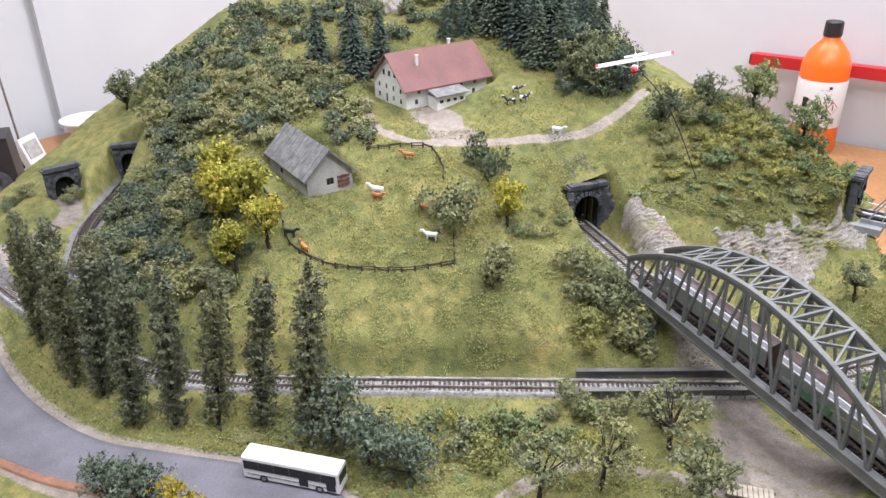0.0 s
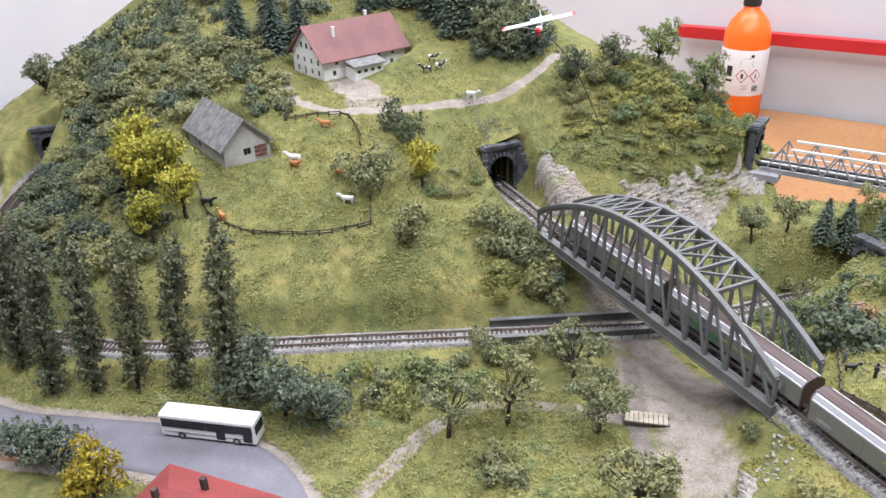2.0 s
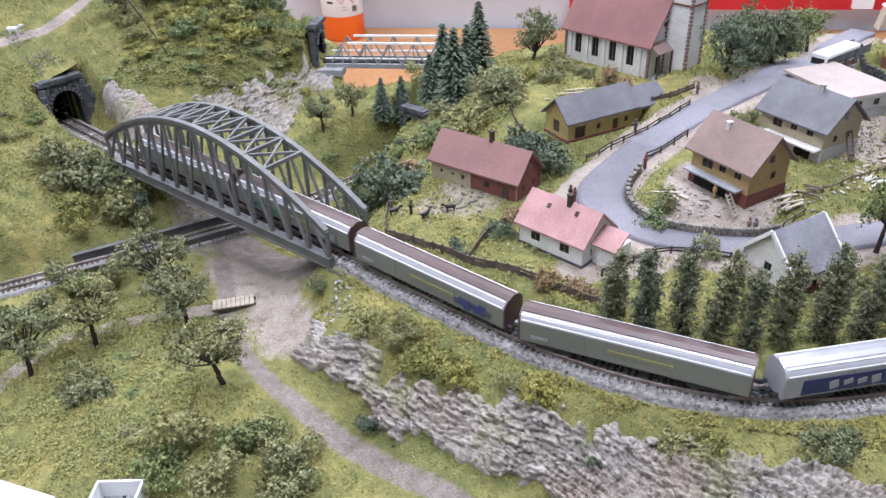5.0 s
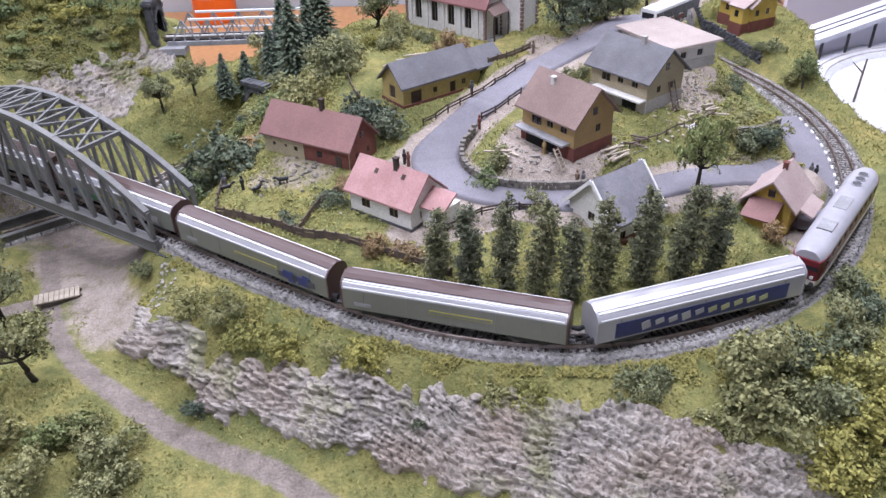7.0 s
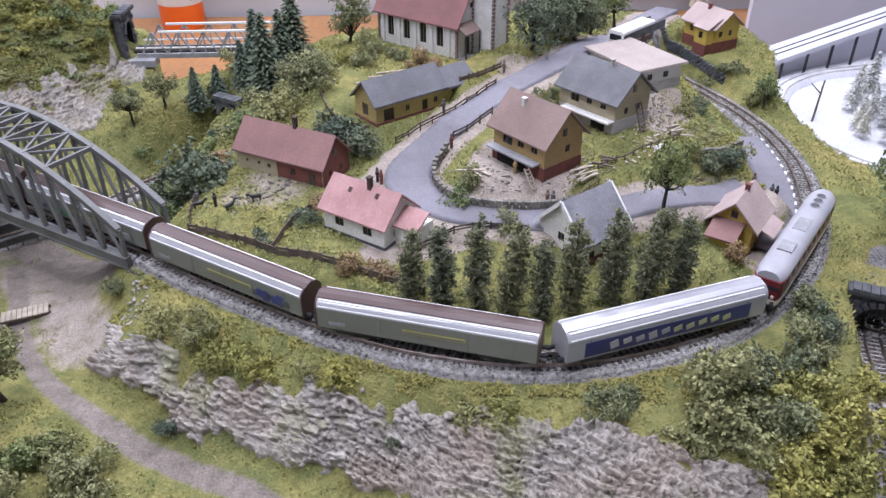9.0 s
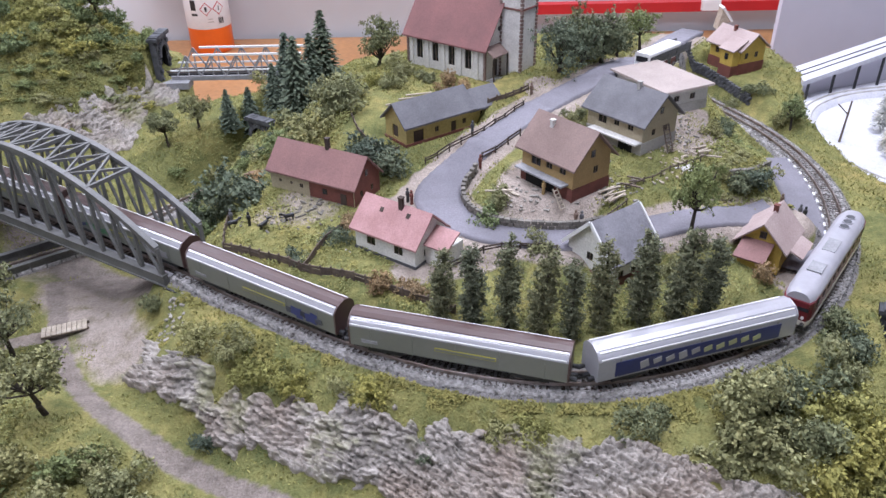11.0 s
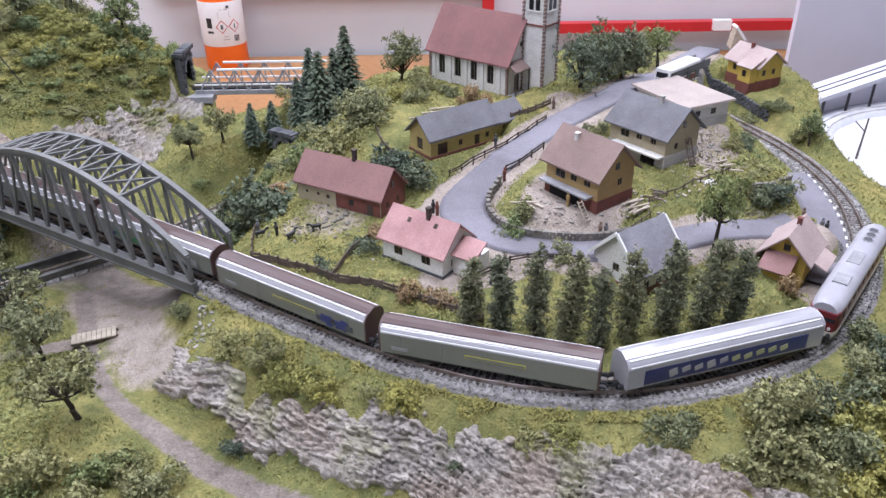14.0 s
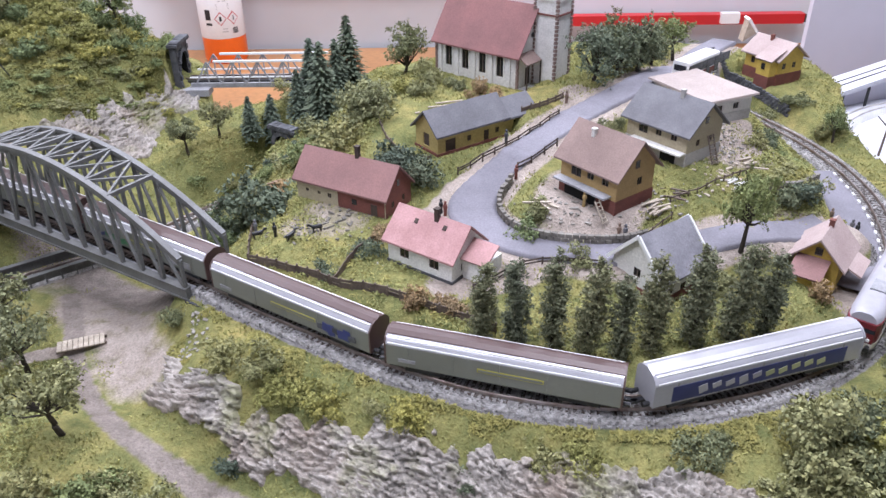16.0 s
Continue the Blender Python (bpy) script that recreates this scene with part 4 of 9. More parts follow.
def desk_things():
    ob = thing("panel_meter", pose(-1.985, 0.785, TABLE_Z, 0, 0, 118) @ pose(0, 0, 0, -18) @ Matrix.Diagonal((0.72, 0.72, 0.60, 1)), "white panel meter with a grey dial window leaning on the table", "meter")
    part("housing", Solid().block(0, 0, 0.066, 0.085, 0.024, 0.132), "plastic_white", ob)
    part("dial", Solid().block(0, -0.0135, 0.082, 0.062, 0.004, 0.064), "greywall", ob, "grey dial window")
    part("foot", Solid().block(0, 0.016, 0.010, 0.085, 0.06, 0.02), "plastic_white", ob)
    ob = thing("bowl", pose(-2.115, 0.985, TABLE_Z), "white plastic bowl with a broad rim", "bowl")
    part("shell", Solid().lathe([(0.035, 0), (0.037, 0.002), (0.058, 0.045), (0.066, 0.047), (0.066, 0.050), (0.056, 0.050), (0.034, 0.006)], 32), "plastic_white", ob, smooth=True)
    ob = thing("loudspeaker", pose(-1.89, 0.655, TABLE_Z, 0, 0, 60) @ Matrix.Diagonal((0.85, 0.85, 0.75, 1)), "black plastic loudspeaker box with rounded edges", "speaker")
    part("cabinet", Solid().block(0, 0, 0.09, 0.11, 0.12, 0.18, taper=0.86), "black", ob)
    part("cone", Solid().lathe([(0.036, 0), (0.038, 0.004), (0.02, 0.003), (0.012, 0.001)], 24, pose(0, -0.056, 0.055, 84)), "portal", ob)
    ob = thing("aerial_rod", pose(-2.03, 0.775, TABLE_Z), "thin grey metal rod standing on the table", "rod")
    part("base", Solid().lathe([(0.02, 0), (0.02, 0.006), (0.004, 0.010)], 16), "black", ob)
    part("rod", Solid().tube((0, 0, 0.008), (-0.09, 0.02, 0.42), 0.003, 0.002, 8), "rail", ob)


desk_things()


# ---- roads and tracks ----
def ribbon(line, width, lift, material, name, label, category, level=None, kind="structure", edge=0.0):
    """A strip that follows a line over the ground."""
    t = np.gradient(line, axis=0)
    t /= np.linalg.norm(t, axis=1)[:, None]
    nrm = np.c_[-t[:, 1], t[:, 0]]
    n = 9
    rows = []
    for k in np.linspace(-0.5, 0.5, n):
        w = width * k
        p = line + nrm * (w if np.isscalar(w) else w[:, None])
        z = (height(p[:, 0], p[:, 1]) if level is None else np.full(len(p), level)) + lift
        rows.append(np.c_[p, z])
    v = np.stack(rows, 1)
    low = v[:, [0, -1]].copy()
    low[:, :, 2] -= lift + 0.002
    L = len(line)
    allv = np.concatenate([low[:, :1], v, low[:, 1:]], 1)
    m = n + 2
    idx = np.arange(L * m).reshape(L, m)
    q = np.stack([idx[:-1, :-1], idx[1:, :-1], idx[1:, 1:], idx[:-1, 1:]], -1).reshape(-1, 4)[:, ::-1]
    ob = new(name, raw_mesh(name, allv.reshape(-1, 3), q, material))
    ob.data.polygons.foreach_set("use_smooth", [True] * len(q))
    return tagged(ob, label, category, kind=kind)


def widths(line, spots, base):
    w = np.full(len(line), base)
    for x, y, r, extra in spots:
        w += extra * np.exp(-((line[:, 0] - x) ** 2 + (line[:, 1] - y) ** 2) / r ** 2)
    return w


ribbon(VILLAGE_ROAD, widths(VILLAGE_ROAD, [(0.012, 0.525, 0.03, 0.008), (0.27, 0.51, 0.02, 0.02)], 0.027), 0.0023, "asphalt", "road_village", "smooth grey village road with pale gravel edges", "road")
ribbon(MAIN_ROAD, 0.050, 0.0012, "asphalt", "road_main", "smooth grey main road curving round the layout's edge", "road")
ribbon(PLATFORM, 0.026, 0.0045, "asphalt", "platform", "narrow grey asphalt railway platform", "platform", UPPER_Z - 0.0045)


def track(line, level, name, label, closed=False):
    """Rails, sleepers and ballast along a line at one level."""
    t = np.gradient(line, axis=0)
    t /= np.linalg.norm(t, axis=1)[:, None]
    nrm = np.c_[-t[:, 1], t[:, 0]]
    root = thing(name, pose(0, 0, 0), label, "railway track")
    for side in (-1, 1):
        p = line + nrm * side * 0.0049
        rows = [np.c_[p + nrm * dx, np.full(len(p), level + dz)] for dx, dz in ((-0.0007, 0.0), (-0.0003, 0.0008), (-0.0004, 0.0021), (0.0004, 0.0021), (0.0003, 0.0008), (0.0007, 0.0))]
        v = np.stack(rows, 1)
        idx = np.arange(len(line) * 6).reshape(len(line), 6)
        q = np.stack([idx[:-1, :-1], idx[1:, :-1], idx[1:, 1:], idx[:-1, 1:]], -1).reshape(-1, 4)[:, ::-1]
        part("rail", raw_mesh("rail", v.reshape(-1, 3), q, "rail"), None, root, "worn brownish steel rail")
    run = np.r_[0, np.cumsum(np.linalg.norm(np.diff(line, axis=0), axis=1))]
    me = Solid().block(0, 0, 0, 0.0022, 0.0165, 0.0012).mesh("sleeper")
    me.materials.append(M["sleeper"])
    for d in np.arange(0.002, run[-1], 0.0044):
        i = min(np.searchsorted(run, d), len(line) - 1)
        ob = new("sleeper", me)
        ob.parent = root
        ob.matrix_basis = pose(line[i][0], line[i][1], level - 0.0010, 0, 0, math.degrees(math.atan2(t[i, 1], t[i, 0])) + float(rng.normal()) * 0.8)
    return root


def ballast(line, level, width, count, name):
    ribbon(line, width, 0.0027, "ballast", name, "pale grey stone ballast bed under the track", "ballast", level - 0.0034)
    v, q = [], []
    t = np.gradient(line, axis=0)
    t /= np.linalg.norm(t, axis=1)[:, None]
    k = rng.integers(0, len(line), count)
    off = (rng.random(count) - 0.5) * width * 1.15
    p = line[k] + np.c_[-t[k, 1], t[k, 0]] * off[:, None] + rng.normal(size=(count, 2)) * 0.001
    z = np.maximum(level - 0.0009, height(p[:, 0], p[:, 1]))
    z = np.where(np.abs(off) > width * 0.47, height(p[:, 0], p[:, 1]), z)
    s = 0.0006 + 0.0008 * rng.random(count)
    c = np.c_[p, z + s * 0.15]
    dirs = rng.normal(size=(count, 2, 3))
    dirs /= np.linalg.norm(dirs, axis=2)[:, :, None]
    a = dirs[:, 0]
    b = np.cross(a, dirs[:, 1])
    b /= np.linalg.norm(b, axis=1)[:, None]
    e = np.cross(a, b)
    six = np.stack([c + a * s[:, None], c + b * s[:, None], c - a * s[:, None], c - b * s[:, None], c + e * s[:, None] * 0.8, c - e * s[:, None] * 0.8], 1).reshape(-1, 3)
    base = np.arange(count)[:, None] * 6
    q = np.concatenate([base + np.array(f) for f in ((0, 1, 4, 4), (1, 2, 4, 4), (2, 3, 4, 4), (3, 0, 4, 4))])
    me = bpy.data.meshes.new("stones")
    me.from_pydata(six.tolist(), [], [tuple(r[:3]) for r in q.tolist()])
    me.materials.append(M["stone"])
    tagged(new("ballast_stones", me), "loose pale grey ballast stones beside the track", "gravel", kind="stuff")


full_upper = smooth_line(UPPER_IN + [tuple(BRIDGE_A.lerp(BRIDGE_B, 0.5))] + UPPER)
track(full_upper, UPPER_Z, "upper_track", "single railway track with worn brown rails on dark sleepers")
ballast(upper_line, UPPER_Z, 0.025, 17000, "ballast_upper")
ballast(in_line, UPPER_Z, 0.022, 900, "ballast_inner")
track(lower_line, LOWER_Z, "lower_track", "lower railway track curving past the meadow")
ballast(lower_line, LOWER_Z, 0.022, 6000, "ballast_lower")
track(right_line, 0.0215, "siding_track", "lower railway track leaving a tunnel below the curve")
ballast(right_line, 0.0215, 0.022, 1500, "ballast_siding")
track(cut_line, 0.0490, "cutting_track", "short railway track in a cutting between two tunnels")


# ---- bridges ----
def arch_bridge():
    """Steel bow-string bridge: two trusses, top bracing, deck."""
    ax = (BRIDGE_B - BRIDGE_A).normalized()
    mid = (BRIDGE_A + BRIDGE_B) / 2
    L, half = (BRIDGE_B - BRIDGE_A).length, 0.0195
    ob = thing("truss_bridge", pose(mid.x, mid.y, UPPER_Z, 0, 0, math.degrees(math.atan2(ax.y, ax.x))), "dark grey steel bow-string truss railway bridge", "bridge")
    n = 14

    def top(u):
        return 0.0245 + 0.0445 * (1 - (2 * u - 1) ** 2)

    for side in (-1, 1):
        y = side * half
        tee = [(-0.0021, 0.0015), (-0.0021, -0.0015), (-0.0008, -0.0015), (-0.0008, -0.0050), (0.0008, -0.0050), (0.0008, -0.0015), (0.0021, -0.0015), (0.0021, 0.0015)]
        arch = Solid().sweep([(b + y, c) for b, c in tee], [((i / 28 - 0.5) * L, 1, top(i / 28)) for i in range(29)])
        part("arch_chord", arch, "bridge", ob)
        ibeam = [(-0.0028, -0.0054), (0.0028, -0.0054), (0.0028, -0.0042), (0.0019, -0.0042), (0.0019, 0.0024), (0.0028, 0.0024), (0.0028, 0.0036), (-0.0028, 0.0036), (-0.0028, 0.0024), (-0.0019, 0.0024), (-0.0019, -0.0042), (-0.0028, -0.0042)]
        part("bottom_chord", Solid().sweep([(b + y, c) for b, c in ibeam], [(-L / 2 - 0.002, 1, 0), (L / 2 + 0.002, 1, 0)]), "bridge", ob)
        for i in range(n + 1):
            u = i / n
            part("hanger", Solid().beam(((u - 0.5) * L, y, 0), ((u - 0.5) * L, y, top(u)), 0.0024, 0.0020), "bridge", ob)
            if i < n:
                a, b = (i, i + 1) if i >= n / 2 else (i + 1, i)
                part("diagonal", Solid().beam(((a / n - 0.5) * L, y, top(a / n)), ((b / n - 0.5) * L, y, 0.001), 0.0019, 0.0016), "bridge", ob)
    brace = [i for i in range(3, n - 2)]
    for i in brace:
        u = i / n
        x, z = (u - 0.5) * L, top(u)
        part("cross_brace", Solid().beam((x, -half, z), (x, half, z), 0.0022, 0.0030), "bridge", ob)
        if i != brace[-1]:
            x2, z2 = ((i + 1) / n - 0.5) * L, top((i + 1) / n)
            part("cross_brace", Solid().beam((x, -half, z), (x2, half, z2), 0.0016, 0.0020), "bridge", ob)
            part("cross_brace", Solid().beam((x, half, z), (x2, -half, z2), 0.0016, 0.0020), "bridge", ob)
    part("deck", Solid().block(0, 0, -0.0035, L, 0.026, 0.002), "black", ob)
    for side in (-1, 1):
        part("walkway", Solid().block(0, side * 0.0140, -0.0012, L, 0.0062, 0.0012), "walkway", ob, "light grey side walkway")
    for i in range(n + 1):
        part("floor_beam", Solid().block((i / n - 0.5) * L, 0, -0.0058, 0.0028, 2 * half, 0.0042), "bridge", ob)
    ab = thing("bridge_abutment", pose(*(BRIDGE_A - ax * 0.004), 0, 0, 0, math.degrees(math.atan2(ax.y, ax.x))), "dark stone abutment under the bridge's end", "abutment", "bridge abutments")
    part("pier", Solid().block(-0.012, 0, 0.024, 0.024, 0.046, 0.050, taper=0.94), "portal", ab)
    part("bearing_shelf", Solid().block(-0.010, 0, 0.0490, 0.026, 0.046, 0.003), "portal", ab)
    copy_thing(ab, pose(*(BRIDGE_B + ax * 0.004), 0, 0, 0, math.degrees(math.atan2(-ax.y, -ax.x))))


arch_bridge()


def girder_bridge():
    """Flat plate-girder bridge that carries the lower track."""
    a, b = Vector((-0.425, 0.495)), Vector((-0.285, 0.601))
    d = (b - a).normalized()
    ob = thing("girder_bridge", pose(*((a + b) / 2), LOWER_Z, 0, 0, math.degrees(math.atan2(d.y, d.x))), "low black plate-girder bridge under the lower track", "bridge")
    for side in (-1, 1):
        g = Solid().block(0, side * 0.0135, 0.0005, 0.150, 0.0020, 0.0095).block(0, side * 0.0135, 0.0054, 0.150, 0.0046, 0.0010)
        for i in range(13):
            g.block(-0.070 + i * 0.0117, side * 0.0152, 0.0005, 0.0010, 0.0018, 0.0090)
        part("girder", g, "bridge", ob, "ribbed dark grey plate girder")
    part("deck_plate", Solid().block(0, 0, -0.0042, 0.150, 0.026, 0.0016), "black", ob)


girder_bridge()


def white_truss():
    """Small pale truss bridge over the gap behind the firs."""
    a, b = Vector((-0.280, 0.848)), Vector((-0.132, 0.848))
    L = (b - a).length
    ob = thing("footbridge", pose(*((a + b) / 2), 0.079, 0, 0, 0), "unpainted pale grey truss bridge carrying a track over a gap", "bridge")
    part("deck", Solid().block(-0.005, 0, -0.003, L + 0.03, 0.016, 0.003), "black", ob)
    for side in (-1, 1):
        y = side * 0.0145
        part("bottom_chord", Solid().block(0, y, -0.004, L, 0.0030, 0.0050), "walkway", ob)
        part("top_chord", Solid().block(0.012, y, 0.0215, L - 0.030, 0.0024, 0.0020), "plastic_white", ob)
        part("top_chord", Solid().block(0, y, 0.0045, L, 0.0016, 0.0014), "plastic_white", ob)
        for i in range(5):
            x = -L / 2 + 0.006 + i * 0.027
            part("diagonal", Solid().beam((x, y, -0.002), (x + 0.0135, y, 0.021), 0.0018, 0.0015), "walkway", ob)
            part("diagonal", Solid().beam((x + 0.027, y, -0.002), (x + 0.0135, y, 0.021), 0.0018, 0.0015), "walkway", ob)
            part("hanger", Solid().beam((x + 0.0135, y, -0.002), (x + 0.0135, y, 0.021), 0.0013, 0.0013), "walkway", ob)
    for side in (-1, 1):
        part("rail", Solid().block(0, side * 0.0047, 0.0002, L + 0.03, 0.0009, 0.0022), "rail", ob)
    part("buffer_block", Solid().block(-L / 2 + 0.006, -0.018, -0.009, 0.030, 0.018, 0.007), "walkway", ob)


white_truss()


# ---- tunnel portals ----
def portal(x, y, z, yaw, w, h, label, hole_w=0.013, wing=True, deep=0.006):
    """A stone tunnel mouth; its opening faces local -y."""
    ob = thing("tunnel_portal", pose(x, y, z, 0, 0, yaw), label, "tunnel portal", "stone tunnel portals")
    face, n = Solid(), 12
    spring = max(h * 0.40, h - hole_w - 0.0085)
    inner = [(-hole_w, 0.0), (-hole_w, spring)] + [(-hole_w * math.cos(math.pi * i / n), spring + hole_w * math.sin(math.pi * i / n)) for i in range(1, n)] + [(hole_w, spring), (hole_w, 0.0)]
    outer = []
    for u, v in inner:
        if v <= spring:
            outer.append((math.copysign(w, u), v if v == 0 else spring))
        else:
            outer.append((max(-w, min(w, u * w / hole_w * 1.05)), h))
    for yy in (0.0, 0.006):
        for i in range(len(inner) - 1):
            face.poly([(inner[i][0], yy, inner[i][1]), (inner[i + 1][0], yy, inner[i + 1][1]), (outer[i + 1][0], yy, outer[i + 1][1]), (outer[i][0], yy, outer[i][1])])
    for i in range(len(outer) - 1):
        face.poly([(outer[i][0], 0, outer[i][1]), (outer[i + 1][0], 0, outer[i + 1][1]), (outer[i + 1][0], 0.006, outer[i + 1][1]), (outer[i][0], 0.006, outer[i][1])])
    part("front_wall", face, "portal", ob)
    # near-black sheets hold the tunnel's darkness in their colour
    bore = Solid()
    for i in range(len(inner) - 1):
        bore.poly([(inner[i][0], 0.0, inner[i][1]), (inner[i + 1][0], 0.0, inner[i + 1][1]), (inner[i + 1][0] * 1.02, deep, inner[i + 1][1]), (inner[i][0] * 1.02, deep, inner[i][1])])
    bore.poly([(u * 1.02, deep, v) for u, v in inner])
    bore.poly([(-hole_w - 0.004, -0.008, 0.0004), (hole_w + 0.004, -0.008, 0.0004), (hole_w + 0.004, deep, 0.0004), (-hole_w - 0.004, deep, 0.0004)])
    part("lining", bore, "hole", ob, "tunnel lining painted black as the dark inside")
    for i in range(1, len(inner) - 2):
        a = math.pi * (i - 0.5) / n
        part("arch_stone", Solid().block(0, 0, 0, 0.0030, 0.0030, 0.0042, pose(-(hole_w + 0.0018) * math.cos(a), -0.0012, spring + (hole_w + 0.0018) * math.sin(a), 0, math.degrees(a) - 90, 0)), "portal", ob)
    part("coping", Solid().block(0, 0.002, h + 0.0012, 2 * w + 0.004, 0.011, 0.0030), "portal", ob)
    count = max(4, int(w / 0.0024))
    for i in range(count):
        u = -w + (i + 0.5) * 2 * w / count
        part("coping_stone", Solid().block(u, 0.001, h + 0.0030, 2 * w / count - 0.0004, 0.010, 0.0024 + 0.0012 * float(rng.random())), "portal", ob)
    for i in range(count):
        for j in range(int(h / 0.0052)):
            u, v = -w + (i + 0.5 + 0.5 * (j % 2)) * 2 * w / count, (j + 0.5) * 0.0052
            if u < w and (v > spring and math.hypot(u, v - spring) > hole_w + 0.0060 or v <= spring and abs(u) > hole_w + 0.0030):
                part("face_stone", Solid().block(u, -0.0004, v, 2 * w / count - 0.0005, 0.0016 + 0.0010 * float(rng.random()), 0.0047), "portal", ob)
    if wing:
        for side in (-1, 1):
            for i in range(6):
                for j in range(8 - i):
                    part("wing_stone", Solid().block(0, 0, 0, 0.0056, 0.0050 + 0.0014 * float(rng.random()), 0.0054, pose(side * (w - 0.001 + i * 0.0022), -0.002 - i * 0.0050, 0.003 + j * 0.0057, 0, 0, side * -66)), "portal", ob)
    return ob


portal(-0.516, 0.697, UPPER_Z - 0.003, 57, 0.0215, 0.0480, "dark grey stone tunnel portal in the hillside over the track", 0.0148, True, 0.042)
portal(-0.288, 0.844, 0.066, 89, 0.0190, 0.0520, "narrow dark stone tunnel portal at the hill's end", 0.0105, False)
portal(-1.064, 0.420, 0.048, 78, 0.0200, 0.038, "dark grey stone tunnel portal on a grassy bank", 0.0115, False)
portal(-1.074, 0.514, 0.046, 50, 0.0200, 0.040, "small dark stone tunnel portal between bushes", 0.0115, False)
portal(-0.157, 0.696, 0.050, -35, 0.0150, 0.026, "small overgrown stone tunnel mouth", 0.0110, False)
portal(0.312, 0.398, 0.018, -28, 0.0210, 0.0360, "stone tunnel portal beside a lower track", 0.0150, False, 0.030)


# ---- houses ----
def wall_face(ob, p, ux, uy, length, h, openings, material, gable=0.0, name="wall"):
    """One outer wall from p along (ux, uy), openings (u, v, w, h) cut through, with glazing set back."""
    nx, ny = uy, -ux
    th = 0.0012

    def at(u, v, d=0.0):
        return (p[0] + ux * u - nx * d, p[1] + uy * u - ny * d, p[2] + v)
    us = sorted({0.0, length, *[o[0] for o in openings], *[o[0] + o[2] for o in openings]})
    vs = sorted({0.0, h, *[o[1] for o in openings], *[o[1] + o[3] for o in openings]})
    s = Solid()
    for u0, u1 in zip(us, us[1:]):
        for v0, v1 in zip(vs, vs[1:]):
            cu, cv = (u0 + u1) / 2, (v0 + v1) / 2
            if any(o[0] < cu < o[0] + o[2] and o[1] < cv < o[1] + o[3] for o in openings):
                continue
            s.poly([at(u0, v0), at(u1, v0), at(u1, v1), at(u0, v1)])
            s.poly([at(u0, v0, th), at(u0, v1, th), at(u1, v1, th), at(u1, v0, th)])
    for u, v, w, k in (o[:4] for o in openings):
        c = [(u, v), (u + w, v), (u + w, v + k), (u, v + k)]
        for a, b in zip(c, c[1:] + c[:1]):
            s.poly([at(*a), at(*b), at(*b, th), at(*a, th)])
    if gable:
        for d in (0.0, th):
            s.poly([at(0, h, d), at(length, h, d), at(length / 2, h + gable, d)])
    me = bpy.data.meshes.new(name)
    me.from_pydata(s.v, [], s.f)
    part(name, me, material, ob)
    for o in openings:
        u, v, w, k = o[:4]
        kind = o[4] if len(o) > 4 else "window"
        win = part(kind, Solid().poly([at(u, v, 0.0008), at(u + w, v, 0.0008), at(u + w, v + k, 0.0008), at(u, v + k, 0.0008)]).poly([at(u, v, 0.0011), at(u, v + k, 0.0011), at(u + w, v + k, 0.0011), at(u + w, v, 0.0011)]), "window" if kind == "window" else "wood", ob)
        if kind == "window":
            f, t = Solid(), 0.00045
            for a, b in (((u, v), (u + w, v)), ((u, v + k), (u + w, v + k)), ((u, v), (u, v + k)), ((u + w, v), (u + w, v + k)), ((u + w / 2, v), (u + w / 2, v + k))):
                f.beam(at(*a, 0.0005), at(*b, 0.0005), t, t * 1.3)
            part("window_frame", f, o[5] if len(o) > 5 else "greywood", win)


def roof_pair(ob, L, W, eave, ridge, over, material, name="roof", thick=0.0014, trim=None):
    k = (ridge - eave) / (W / 2)
    for side in (-1, 1):
        y0, z0 = side * (W / 2 + over), eave - over * k
        x = L / 2 + over
        s = Solid()
        lo = [(-x, y0, z0), (x, y0, z0), (x, 0, ridge), (-x, 0, ridge)]
        hi = [(a, b, c + thick) for a, b, c in lo]
        s.poly(lo).poly(hi)
        for a, b in ((0, 1), (1, 2), (2, 3), (3, 0)):
            s.poly([lo[a], lo[b], hi[b], hi[a]])
        slope = part(name, s, material, ob)
        if trim:
            for xx in (-x, x):
                part("verge_board", Solid().beam((xx, y0, z0 + thick * 0.6), (xx, 0, ridge + thick * 0.6), 0.0013, 0.0024), trim, slope, "white verge board")


def grid_windows(n, length, w, h, v, start=None, extra=()):
    gap = (length - n * w) / (n + 1)
    return [(gap + i * (w + gap), v, w, h) for i in range(n)] + list(extra)


